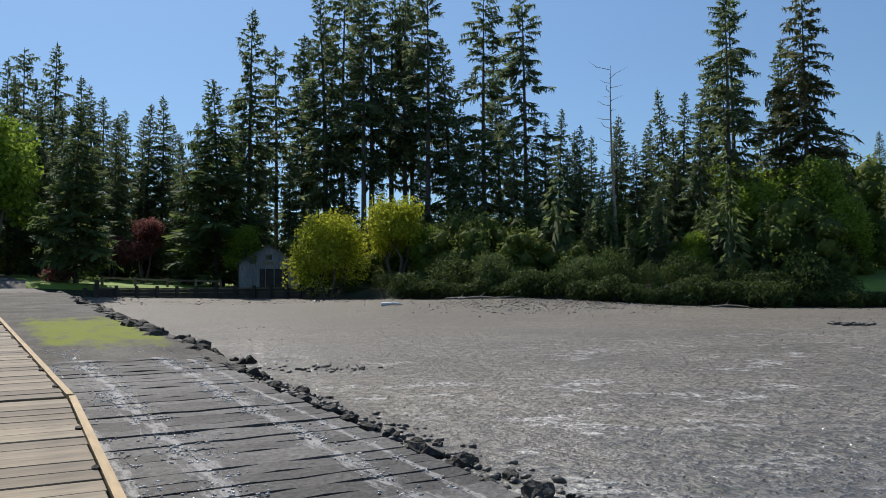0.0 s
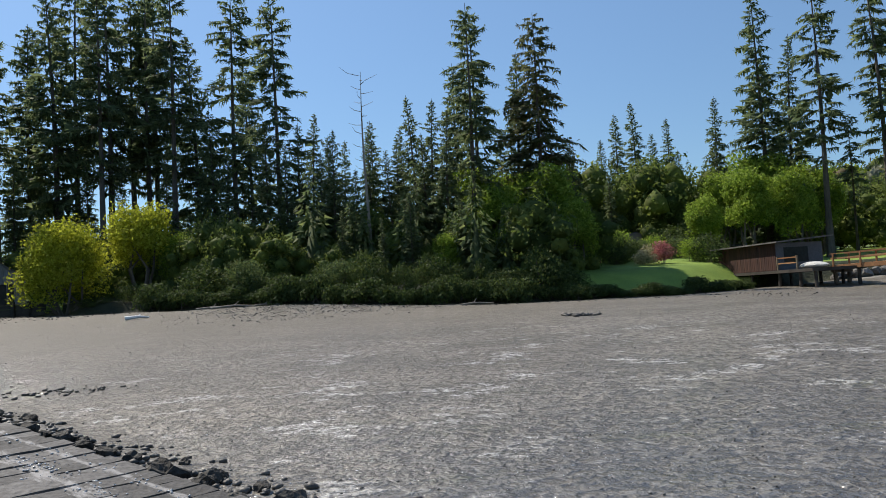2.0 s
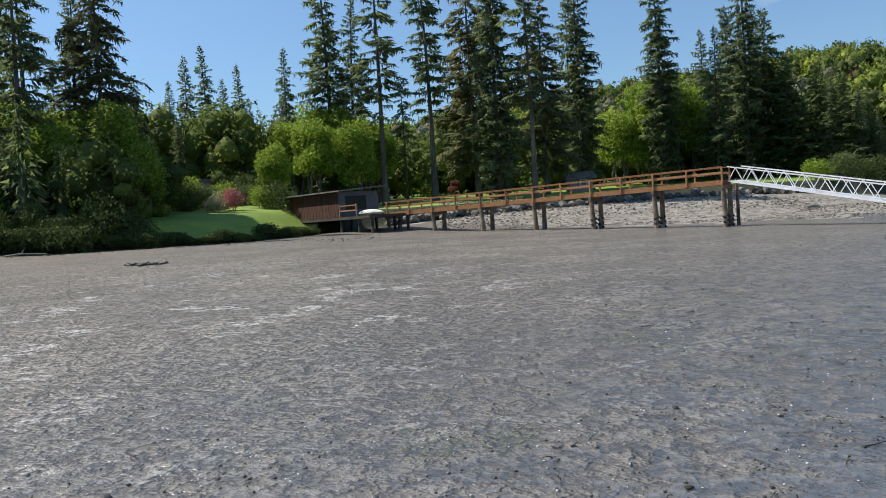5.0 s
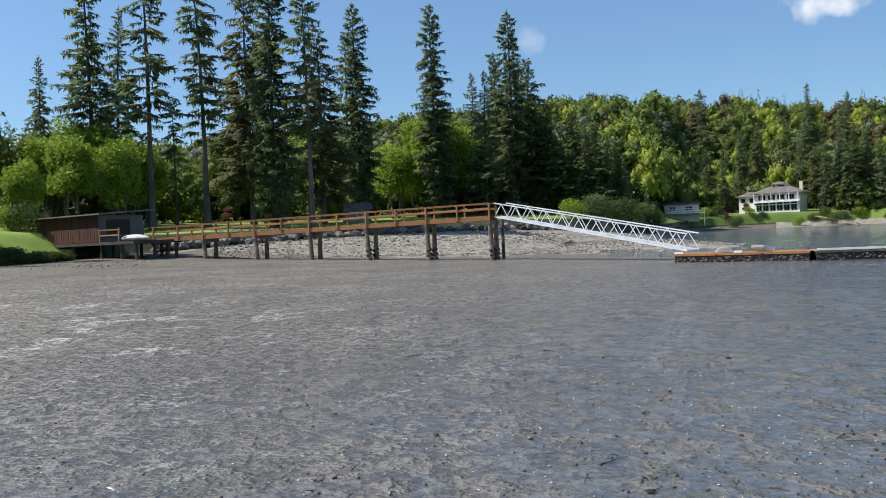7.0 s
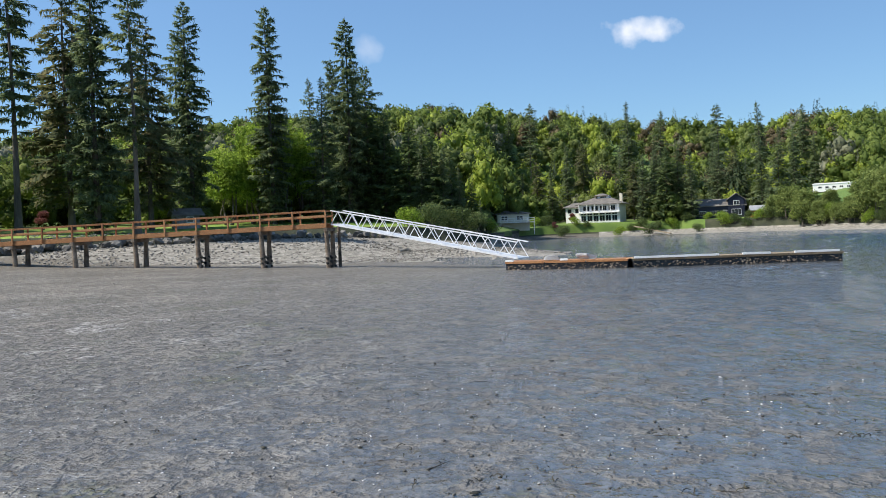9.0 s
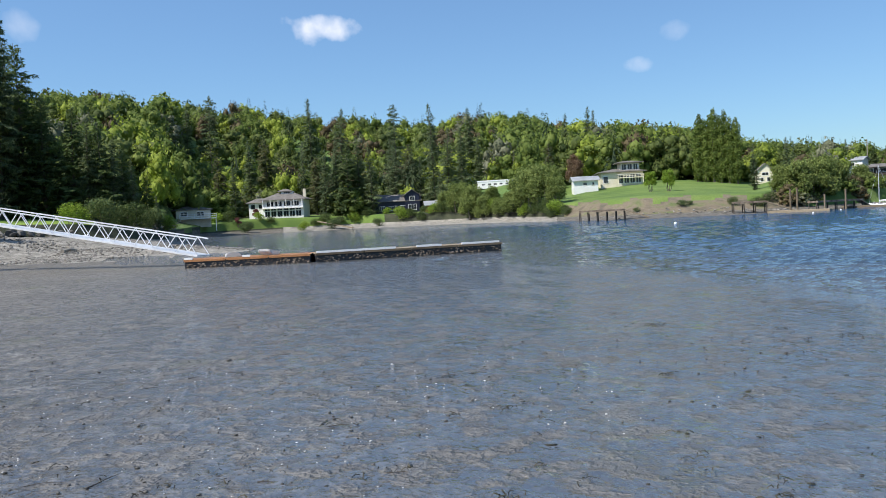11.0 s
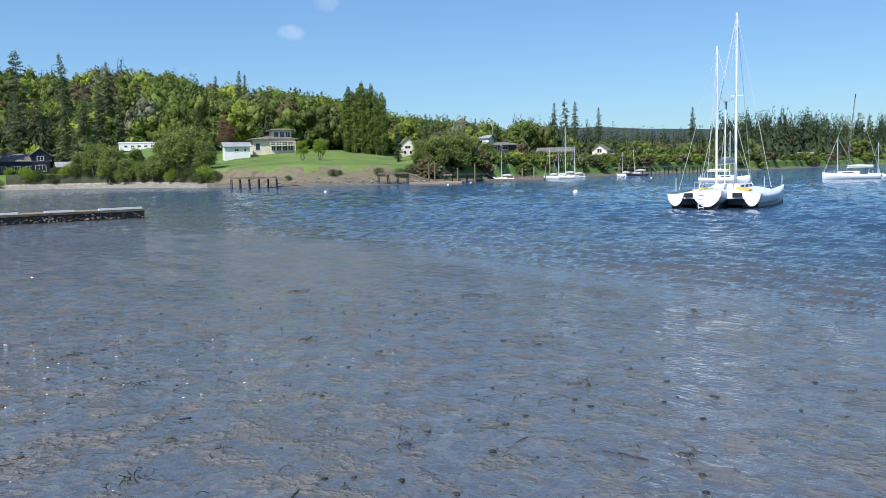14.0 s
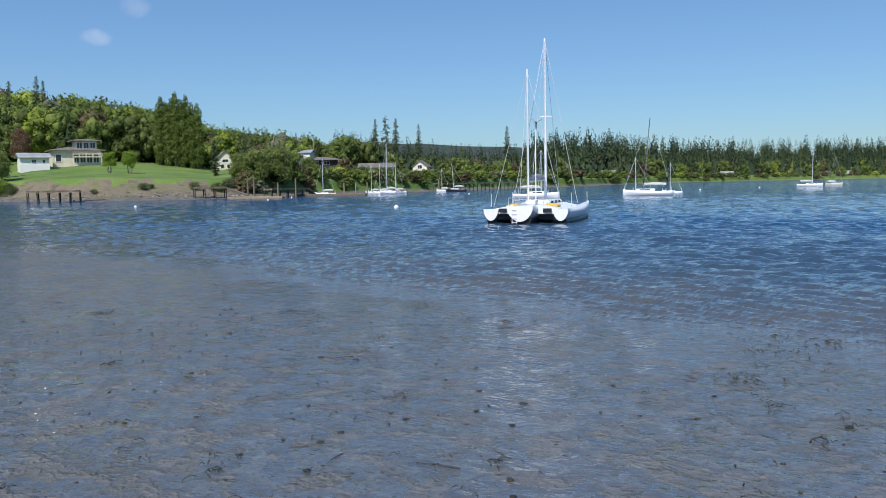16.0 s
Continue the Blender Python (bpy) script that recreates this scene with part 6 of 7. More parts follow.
def shore_dock(b0, d0, b1, d1, z, label, bents=7, stair=None):
    """An old timber pier along the far shore on many posts."""
    p, q = bearing(b0, d0), bearing(b1, d1)
    root = empty("old_pier", frame_on((p.x, p.y, 0), q), label, "pier", "old piers along the far shore")
    length = (q - p).length
    bm = fresh()
    beam(bm, (0, 0, z), (length, 0, z), 1.9, 0.3)
    part("deck", bm, PILE, root)
    for k in range(bents + 1):
        for y in (-0.7, 0.7):
            bm = fresh()
            rod(bm, (length * k / bents, y, -0.8), (length * k / bents + 0.1 * math.sin(k * 5), y, z - 0.21), 0.10, 0.09, 6)
            part("support_post", bm, WOOD_DARK, root)
    if stair:
        bm = fresh()
        beam(bm, (length, 0, z), (length + stair, 0, 0.25), 1.0, 0.16)
        part("gangway", bm, WOOD_GREY, root)
    return root


shore_dock(104.6, 142, 107.6, 141, 1.7, "derelict timber pier with a broken gangway", 5, 4.0)
shore_dock(114.6, 143, 116.6, 144, 1.9, "weathered timber pier with a sloping gangway", 3, 4.5)
shore_dock(131.0, 206, 137.6, 246, 1.9, "long dark timber pier at the water's edge", 12)
shore_dock(119.4, 149, 122.0, 160, 1.4, "low timber pier with a gangway", 5, 3.0)
for b, d, h in ((118.1, 140, 3.7), (118.5, 141, 3.7), (120.1, 146, 2.6), (121.3, 150, 3.3), (124.6, 172, 2.4), (125.4, 176, 2.4), (126.2, 178, 2.6), (131.2, 200, 3.0)):
    p = bearing(b, d)
    bm = rod(fresh(), (0, 0, -0.8), (0, 0, h), 0.16, 0.14, 8)
    ob = part("dock_pile", bm, WOOD_GREY)
    ob.matrix_basis = pose(p.x, p.y, 0)
    tagged(ob, "tall grey timber pile standing in the water", "pile", "dock piles")
for b, d, w in ((118.6, 139, 9.0), (123.6, 158, 14.0)):
    p = bearing(b, d)
    bm = box(fresh(), w, 2.0, 0.45, pose(0, 0, -0.1), 0.04)
    ob = part("shore_float", bm, WOOD_GREY)
    ob.matrix_basis = pose(p.x, p.y, 0, 0, 0, -b - 10)
    tagged(ob, "long grey float lying off the far shore", "dock")
bm = fresh()
beam(bm, (0, 0, 2.4), (9, -5, 0.25), 1.3, 0.2)
ob = part("boat_slip", bm, WOOD_GREY)
ob.matrix_basis = facing(86.4, 222, 0, 0.0)
tagged(ob, "sloping timber slip running down to the mud", "slipway")
for b, d, h in ((78.5, 236, 7.0), (79.0, 262, 9.0), (122.6, 240, 9.0)):
    bm = rod(fresh(), (0, 0, -0.5), (0, 0, h), 0.16, 0.11, 8)
    box(bm, 1.8, 0.1, 0.12, pose(0, 0, h - 0.9))
    ob = part("utility_pole", bm, PALE_BARK)
    ob.matrix_basis = facing(b, d, 20, None, 0.0)
    tagged(ob, "bare wooden utility pole on the slope", "pole", "utility poles")

# ---- the near shore ----
def build_shed():
    """Silvered gabled shed with dark doorway and a small loft window."""
    p = on_land(-12.25, 86)
    w, depth, h, rise = 5.7, 6.5, 2.35, 1.75
    root = empty("boat_shed", pose(p.x, p.y, p.z - 0.1, 0, 0, 12.25 + 6), "silvered grey timber boat shed with open dark doors", "shed")
    bm = gable_wall(fresh(), w, depth, h, rise, "y")
    part("wall", bm, SHED_WOOD, root)
    n = 24
    for k in range(n):
        x = -w / 2 + w * (k + 0.5) / n
        if -0.95 < x < 1.9:
            z0 = h * 0.80
        else:
            z0 = 0.0
        top = h + rise * (1 - abs(x) / (w / 2)) - 0.05
        bm = box(fresh(), w / n - 0.015, 0.03, top - z0, pose(x, -depth / 2 - 0.016, z0))
        part("board", bm, SHED_WOOD, root)
    bm = gable_roof(fresh(), w, depth, rise, 0.3, 0.1, "y")
    bmesh.ops.translate(bm, vec=(0, 0, h + 0.02), verts=bm.verts[:])
    part("roof", bm, ROOF, root)
    bm = box(fresh(), 2.75, 0.05, h * 0.78, pose(0.48, -depth / 2 - 0.03, 0))
    door = part("door", bm, WOOD_DARK, root, "dark plank doors standing ajar")
    for x in (-0.35, 0.5, 1.3):
        bm = box(fresh(), 0.07, 0.05, h * 0.78, pose(x, -depth / 2 - 0.07, 0))
        part("mullion", bm, SHED_WOOD, door)
    window(root, pose(-0.05, -depth / 2 - 0.04, h + 0.35), 0.75, 0.6, 0, SHED_WOOD)
    bm = box(fresh(), 1.1, 0.06, 0.28, pose(-0.05, -depth / 2 - 0.04, h - 0.1))
    part("sign_board", bm, WOOD_GREY, root, "small weathered sign with illegible dark bars")


build_shed()


def build_bulkhead():
    """Timber wall holding the lawn along the head of the bay."""
    root = empty("bulkhead", Matrix.Identity(4), "dark timber bulkhead of stacked planks and posts below the lawn", "bulkhead", kind="structure")
    spots = [(-23.0, 73.5), (-20.5, 75.0), (-18.0, 76.2), (-15.5, 77.2), (-13.0, 77.2), (-10.8, 75.8), (-9.0, 73.8)]
    pts = [bearing(b, d) for b, d in spots]
    for p, q in zip(pts, pts[1:]):
        zp, zq = 2.65, 2.65
        for k in range(3):
            bm = beam(fresh(), (p.x, p.y, zp + 0.16 + 0.31 * k), (q.x, q.y, zq + 0.16 + 0.31 * k), 0.14, 0.29)
            part("timber", bm, WOOD_DARK, root)
        bm = beam(fresh(), (p.x, p.y, zp + 1.0), (q.x, q.y, zq + 1.0), 0.34, 0.09)
        part("cap_timber", bm, WOOD_GREY, root)
        for t in (0.0, 0.5):
            c = p.lerp(q, t)
            c = c * (1 - 0.25 / c.length)
            bm = rod(fresh(), (c.x, c.y, 1.8), (c.x, c.y, zp + 1.22), 0.17, 0.15, 8)
            part("pile", bm, WOOD_DARK, root)


build_bulkhead()


def rail_fence(spots, label):
    root = empty("rail_fence", Matrix.Identity(4), label, "fence")
    pts = [on_land(b, d) for b, d in spots]
    for p, q in zip(pts, pts[1:]):
        bm = beam(fresh(), p + Vector((0, 0, 0.62)), q + Vector((0, 0, 0.62)), 0.12, 0.16)
        part("rail", bm, WOOD_GREY, root)
    for p in pts:
        bm = box(fresh(), 0.2, 0.2, 0.95, Matrix.Translation(p - Vector((0, 0, 0.15))), 0.02)
        part("post", bm, WOOD_GREY, root)


rail_fence([(-22.6, 77), (-20.6, 79), (-18.6, 80.5), (-16.8, 81.5), (-15.2, 82)], "low weathered rail fence on the lawn edge")


def picnic_table(m):
    root = empty("picnic_table", m, "weathered wooden picnic table on the lawn", "table", "picnic tables on the lawn")
    for k in range(4):
        bm = box(fresh(), 1.8, 0.16, 0.04, pose(0, -0.27 + 0.18 * k, 0.72))
        part("tabletop_board", bm, WOOD_GREY, root)
    for y in (-0.7, 0.7):
        bm = box(fresh(), 1.8, 0.26, 0.04, pose(0, y, 0.43))
        part("bench", bm, WOOD_GREY, root)
    for x in (-0.65, 0.65):
        for s in (-1, 1):
            bm = beam(fresh(), (x, s * 0.65, 0), (x, s * 0.15, 0.72), 0.05, 0.1)
            part("leg", bm, WOOD_GREY, root)
        bm = beam(fresh(), (x, -0.8, 0.4), (x, 0.8, 0.4), 0.05, 0.09)
        part("cross_bar", bm, WOOD_GREY, root)


for b, d, r in ((-16.3, 86, 20), (-18.9, 90, 70)):
    p = on_land(b, d)
    picnic_table(pose(p.x, p.y, p.z, 0, 0, r))
for b, d, h in ((-22.9, 70.5, 1.35), (-23.6, 71.5, 0.7)):
    p = on_land(b, d)
    bm = rod(fresh(), (0, 0, -0.4), (0, 0, h), 0.2, 0.18, 9)
    ob = part("bollard", bm, WOOD_DARK)
    ob.matrix_basis = Matrix.Translation(p)
    tagged(ob, "dark round timber bollard at the head of the ramp", "bollard", "ramp bollards")


def build_cabin():
    """Red-brown boathouse on posts over the beach, with a railed deck."""
    z = 2.68
    root = empty("boathouse", frame_on((45.0, 63.0, 0), (44.3, 54.6)), "red-brown board boathouse on posts with a low roof", "boathouse")
    length, depth, h = 8.4, 4.2, 2.15
    bm = box(fresh(), length, depth, h, pose(length / 2, depth / 2, z))
    part("wall", bm, CABIN_WOOD, root)
    n = 34
    bm = box(fresh(), length / n - 0.03, 0.03, h - 0.1)
    first = part("board", bm, CABIN_WOOD, root)
    first.matrix_basis = pose(length / n * 0.5, -0.02, z + 0.02)
    for k in range(1, n):
        shared("board", first.data, root, pose(length / n * (k + 0.5), -0.02 - 0.006 * (k % 2), z + 0.02))
    bm = box(fresh(), 2.2, 0.05, 1.2, pose(length + 0.02, 1.8, z + 0.6, 0, 0, 90))
    part("door_window", bm, GLASS, root)
    bm = box(fresh(), 4.2, 0.04, h, pose(length + 0.022, depth / 2, z, 0, 0, 90))
    part("end_wall", bm, material("blue_grey_paint", [(0.07, 0.074, 0.082), (0.11, 0.115, 0.125)], 0.6, 0.6, 10.0, 0.1, 0.01), root)
    bm = fresh()
    v = [bm.verts.new(c) for c in ((-0.6, -0.5, z + h + 0.0), (length + 0.9, -0.5, z + h + 0.0), (length + 0.9, depth + 0.5, z + h + 0.35), (-0.6, depth + 0.5, z + h + 0.35))]
    w = [bm.verts.new(c.co + Vector((0, 0, 0.11))) for c in v]
    bm.faces.new(v[::-1])
    bm.faces.new(w)
    for i in range(4):
        bm.faces.new([v[i], v[(i + 1) % 4], w[(i + 1) % 4], w[i]])
    part("roof", bm, ROOF, root)
    bm = box(fresh(), length + 4.6, depth + 0.4, 0.24, pose(length / 2 + 2.3, depth / 2, z - 0.25))
    part("floor_frame", bm, WOOD_DARK, root)
    for x in (2.0, 4.6, length, length + 2.6, length + 4.4):
        for y in (0.2, depth - 0.3):
            p = root.matrix_basis @ Vector((x, y, 0))
            bm = rod(fresh(), (x, y, gz(p.x, p.y) - 0.3), (x, y, z - 0.25), 0.14, 0.12, 8)
            part("stilt", bm, WOOD_DARK, root)
    for zz in (0.5, 0.92):
        bm = beam(fresh(), (length + 0.1, 0, z + zz), (length + 2.6, 0, z + zz), 0.06, 0.1)
        part("rail", bm, WOOD_ORANGE, root)
    for x in (length + 0.15, length + 2.6):
        bm = box(fresh(), 0.12, 0.12, 1.05, pose(x, 0, z))
        part("post", bm, WOOD_GREY, root)
    bm = cushion(fresh(), 3.0, 1.4, 0.55, pose(length + 3.3, 0.9, z + 0.2), 5, 0.12, 3)
    ob = part("covered_boat", bm, CANVAS)
    ob.matrix_basis = root.matrix_basis.copy()
    tagged(ob, "small boat under a pale cover on the boathouse deck", "boat")


build_cabin()
hut = house(facing(30.9, 93, 25, 4.6), 4.4, 4.0, 1.5, 1.7, WOOD_DARK, material("mossy_shakes", [(0.12, 0.095, 0.065), (0.21, 0.165, 0.115)], 0.9, 1.0, 8.0, 0.6, 0.05), "cottage with a steep weathered shake roof among the trees", windows=[(0.4, 0.4, 0.9, 0.8, 1)], name="cottage")
bm = box(fresh(), 0.4, 0.4, 1.0, pose(-0.9, 0.3, 2.5))
part("chimney", bm, PALE_ROCK, hut)
house(facing(55.8, 104, 15, 3.9), 2.8, 2.4, 1.9, 0.6, SHED_WOOD, ROOF, "small grey garden shed behind the pier", windows=[(0.2, 0.9, 0.8, 0.7, 0)], foundation=0.3, name="garden_shed")
house(facing(5.4, 90, 18, 3.2), 5.5, 5.0, 2.6, 1.8, SHED_WOOD, ROOF, "grey shed half hidden by firs", windows=[(0.3, 1.0, 1.0, 0.9, 0)], foundation=0.5, name="shed")

# trees and bushes with leaves
rng2 = np.random.default_rng(21)
w1 = broadleaf("willow_tree", 7.4, 10.8, 8500, 0.17, WILLOW, rng2, 6, 0.12, label="round yellow-green willow in new leaf by the shed", weep=0.3, lobes_n=36)
w1.matrix_basis = Matrix.Translation(on_land(-7.9, 73))
w2 = broadleaf("willow_tree", 8.2, 8.6, 6200, 0.17, WILLOW, rng2, 5, 0.3, label="taller yellow-green willow with visible limbs", weep=0.15, lobes_n=26)
w2.matrix_basis = Matrix.Translation(on_land(-3.3, 74))
MAPLES = [broadleaf("maple_tree", 10.0, 8.0, 6000, 0.19, MAPLE, rng2, 4, 0.15, label="bright green maple in spring leaf", group="broadleaf trees", lobes_n=26) for _ in range(2)]
for k, (b, d, h) in enumerate([(34.8, 88, 7.0), (37.6, 92, 10.0), (40.3, 95, 10.5), (36.2, 96, 10.0), (23.4, 72, 6.2), (25.6, 76, 8.0), (24.8, 84, 12.0), (58.6, 112, 11.0), (60.4, 116, 13.0), (62.4, 120, 10.0), (-29.2, 88, 18.0), (-31.5, 94, 15.0), (62.9, 118, 15.0), (61.2, 114, 16.0), (64.6, 124, 13.0), (38.4, 100, 13.0), (41.6, 104, 12.0), (21.0, 71, 9.0), (22.4, 70, 7.0), (20.0, 74, 11.0), (18.4, 69, 6.5), (24.4, 73, 11.0), (26.2, 71, 7.0), (109.4, 188, 5.0), (110.6, 186, 5.4), (-13.6, 84, 7.0), (-0.9, 74, 6.0), (17.2, 66, 4.5)]):
    place(MAPLES[k % 2], b, d, k * 1.7, h / 10.0)
ALDER = broadleaf("alder_shrub", 8.0, 8.6, 4200, 0.24, ALDER_LEAF, rng2, 5, 0.0, label="big rounded olive-green alder thicket on the shore", group="alder thickets on the far shore", lobes_n=22)
for k, (b, d, h) in enumerate([(95.3, 219, 6.0), (96.2, 212, 8.6), (97.2, 205, 9.4), (98.1, 200, 6.5), (99.0, 196, 5.0), (99.8, 192, 6.2), (100.6, 188, 9.0), (101.5, 184, 10.2), (102.3, 181, 9.6), (103.0, 177, 6.5), (98.6, 203, 5.5), (101.0, 194, 8.5), (117.6, 163, 5.5), (118.7, 162, 7.5), (119.8, 166, 8.5), (120.7, 172, 6.5), (122.2, 182, 5.0)]):
    place(ALDER, b, d, k * 1.9, h / 8.0)
discard(ALDER)
COPPER = leaf("copper_leaves", (0.12, 0.08, 0.045), (0.21, 0.135, 0.08), (0.30, 0.20, 0.12), light=0.35)
o = broadleaf("copper_beech", 11.5, 7.5, 3200, 0.22, COPPER, rng2, 3, 0.05, label="copper-leaved beech behind the white cottage", lobes_n=16)
o.matrix_basis = Matrix.Translation(on_land(104.35, 242))
PLUMS = [broadleaf("plum_tree", 6.0, 4.4, 3000, 0.15, PLUM, rng2, 3, 0.3, label="red-leaved plum tree on the lawn", group="plum trees") for _ in range(1)]
for k, (b, d, h) in enumerate([(-20.1, 92, 7.4), (-23.0, 92, 5.6), (-22.0, 97, 5.4), (47.2, 112, 2.6), (81.0, 222, 2.8), (82.2, 232, 3.2)]):
    place(PLUMS[0], b, d, k * 1.9, h / 6.0)
ORANGE = leaf("orange_leaves", (0.25, 0.12, 0.02), (0.36, 0.18, 0.03), (0.2, 0.2, 0.03), light=0.4)
PINK = leaf("pink_blossom", (0.10, 0.12, 0.04), (0.62, 0.2, 0.22), (0.7, 0.32, 0.3), light=0.3)
IVORY = leaf("cream_blossom", (0.12, 0.15, 0.05), (0.55, 0.5, 0.28), (0.65, 0.6, 0.4), light=0.3)
for name, mat, b, d, h, wide, label in (("orange_shrub", ORANGE, -16.9, 96, 3.6, 3.0, "orange-leaved young tree on the lawn"), ("azalea_bush", PLUM, -25.2, 76, 1.2, 3.2, "low red-flowering bush beside the ramp road"), ("rhododendron", PINK, 31.9, 78, 1.9, 2.6, "rhododendron covered in pink blossom"), ("rhododendron", IVORY, 30.8, 77, 1.7, 2.3, "rhododendron covered in cream blossom")):
    o = broadleaf(name, h, wide, 1500, 0.1, mat, rng2, 3, 0.05, label=label, category="bush", lobes_n=7)
    o.matrix_basis = Matrix.Translation(on_land(b, d))
BUSHES = [broadleaf("shore_bush", 2.4, 4.2, 1350, 0.12, m, rng2, 4, 0.02, label=lab, category="bush", group="bushes along the bank", lobes_n=9) for m, lab in ((DARK_BUSH, "dense dark green bush overhanging the bank"), (CEDAR, "rounded olive-green bush on the bank"), (MAPLE, "leafy light green bush on the bank"))]
rb = random.Random(5)
k = 0
b = -8.6
while b < 27.0:
    d = float(table(SHORE_D, b)) + rb.uniform(1.8, 4.0)
    pick = 0 if 11 < b < 36 else rb.choice((0, 0, 0, 0, 1))
    place(BUSHES[pick], b, d, rb.uniform(0, 6), rb.uniform(0.4, 1.25) * (0.7 if b < -1 else 1), tall=rb.uniform(0.7, 1.5))
    b += rb.uniform(0.7, 2.2)
for b, d, s in ((27.0, 63.6, 0.4), (28.1, 64.0, 0.25), (29.1, 64.6, 0.28), (30.2, 65.2, 0.24), (31.2, 65.9, 0.26), (32.4, 66.5, 0.24), (33.4, 67.4, 0.28), (34.6, 68.8, 0.28), (35.8, 70.5, 0.3), (37.0, 72.6, 0.4), (29.3, 84, 1.1), (30.3, 85, 0.9), (31.5, 86, 1.0), (28.5, 86, 1.4), (32.4, 88, 1.4), (34.0, 80, 0.9), (35.2, 78, 1.1), (41.0, 84, 0.7), (34.2, 82, 0.8), (33.0, 86, 0.9), (29.0, 80, 0.9), (28.2, 84, 1.1), (81.6, 216, 1.2), (85.4, 219, 1.0), (87.5, 220, 1.2), (90.5, 220, 0.9), (72.5, 104, 1.3), (74.2, 107, 1.3), (70.8, 101, 1.0), (75.6, 111, 1.1), (76.4, 115, 0.9), (79.6, 222, 1.1), (80.4, 224, 1.3), (82.4, 227, 0.9), (83.2, 228, 0.7), (86.2, 229, 0.8), (86.9, 230, 1.1), (87.9, 230, 1.0), (88.9, 231, 1.2), (89.8, 231, 1.0), (91.2, 229, 0.8), (92.6, 226, 0.6), (93.8, 223, 0.8), (94.6, 221, 1.0), (108.4, 150, 0.4), (111.4, 151, 0.55), (111.9, 152, 0.35), (114.6, 153, 0.6), (116.2, 154, 0.75), (116.9, 157, 0.8), (102.6, 172, 1.0)):
    place(BUSHES[0 if 26 < b < 38 and d < 75 else (int(b) + 1) % 3], b, d, b, s)
bramble = broadleaf("bramble", 1.3, 3.4, 1000, 0.13, DARK_BUSH, rng2, 5, 0.0, label="low dark brambles at the foot of the bank", category="bush", group="brambles along the strand", lobes_n=12)
b = -2.6
while b < 38.5:
    place(bramble, b, float(table(SHORE_D, b)) + rb.uniform(-0.1, 1.3), rb.uniform(0, 6), rb.uniform(0.7, 1.15) * (1 if b < 26.5 else 0.75), tall=rb.uniform(0.8, 1.4) * (1 if b < 26.5 else 0.75))
    b += rb.uniform(0.6, 1.1)
for k in range(17):
    b = 92.2 + 0.72 * k
    place(BUSHES[0 if k % 3 else 2], b, float(table(SHORE_D, b)) + rb.uniform(0.8, 2.6), k * 1.3, rb.uniform(0.8, 1.5))
for t in MAPLES + PLUMS + BUSHES + [bramble]:
    discard(t)


def poplar_row():
    """A close row of tall columnar poplars behind the lawn."""
    t = empty("poplar_tree", Matrix.Identity(4), "tall columnar poplar in a close row", "tree", "row of poplars")
    bm = fresh()
    trunk_mesh(bm, 15.0, 0.22, (0.0, 0.0, 1), rng2)
    part("trunk", bm, BARK, t)
    lobes = [(0.35 * math.cos(2.4 * k), 0.35 * math.sin(2.4 * k), 1.6 + 1.05 * k, 0.45 + 0.75 * math.sin(math.pi * (0.2 + 0.72 * k / 13)), 0.45 + 0.75 * math.sin(math.pi * (0.2 + 0.72 * k / 13)), 1.5) for k in range(14)]
    v, f = leaf_cloud(lobes, 2600, 0.26, rng2, 0.5, 0.6)
    arrays("crown", v, f, FAR_GREEN, t)
    for q in range(11):
        place(t, 112.5 + 0.25 * q, 234 + 3 * (q % 2), q * 1.3, 1.02 + 0.07 * math.sin(q * 2) + 0.14 * math.sin(math.pi * q / 10), lift=-0.3)
    discard(t)


poplar_row()
snag = empty("dead_tree", Matrix.Translation(on_land(11.9, 70)), "bare grey dead fir with a few broken limbs", "tree")
bm = fresh()
path = trunk_mesh(bm, 18.4, 0.2, (0.004, 0.0, 1), rng2)
part("trunk", bm, PALE_BARK, snag)
for k in range(26):
    t = 0.45 + 0.55 * k / 26
    a, ln = k * 2.4, (0.5 + 0.7 * abs(math.sin(k * 1.7))) * (1.7 if t > 0.93 else 1.0)
    f = Vector((0.12 * math.sin(t * 5 + 1), 0, t * 18.4))
    bm = fresh()
    mid = f + Vector((math.cos(a) * ln * 0.6, math.sin(a) * ln * 0.6, 0.12))
    rod(bm, f, mid, 0.03, 0.022, 5)
    rod(bm, mid, mid + Vector((math.cos(a + 0.5) * ln * 0.6, math.sin(a + 0.5) * ln * 0.6, 0.25)), 0.022, 0.01, 5)
    part("limb", bm, PALE_BARK, snag)

# ---- dock, ramp, rocks and mud in the foreground ----
def along(s, o, z):
    """A place s metres up the dock's line and o metres to its right."""
    return Vector((AHEAD[0] * s + RIGHT[0] * o, AHEAD[1] * s + RIGHT[1] * o, z))


DOCK_TURN = Matrix(((RIGHT[0], AHEAD[0], 0), (RIGHT[1], AHEAD[1], 0), (0, 0, 1))).to_4x4()
TIP = math.degrees(math.atan(RAMP_SLOPE))


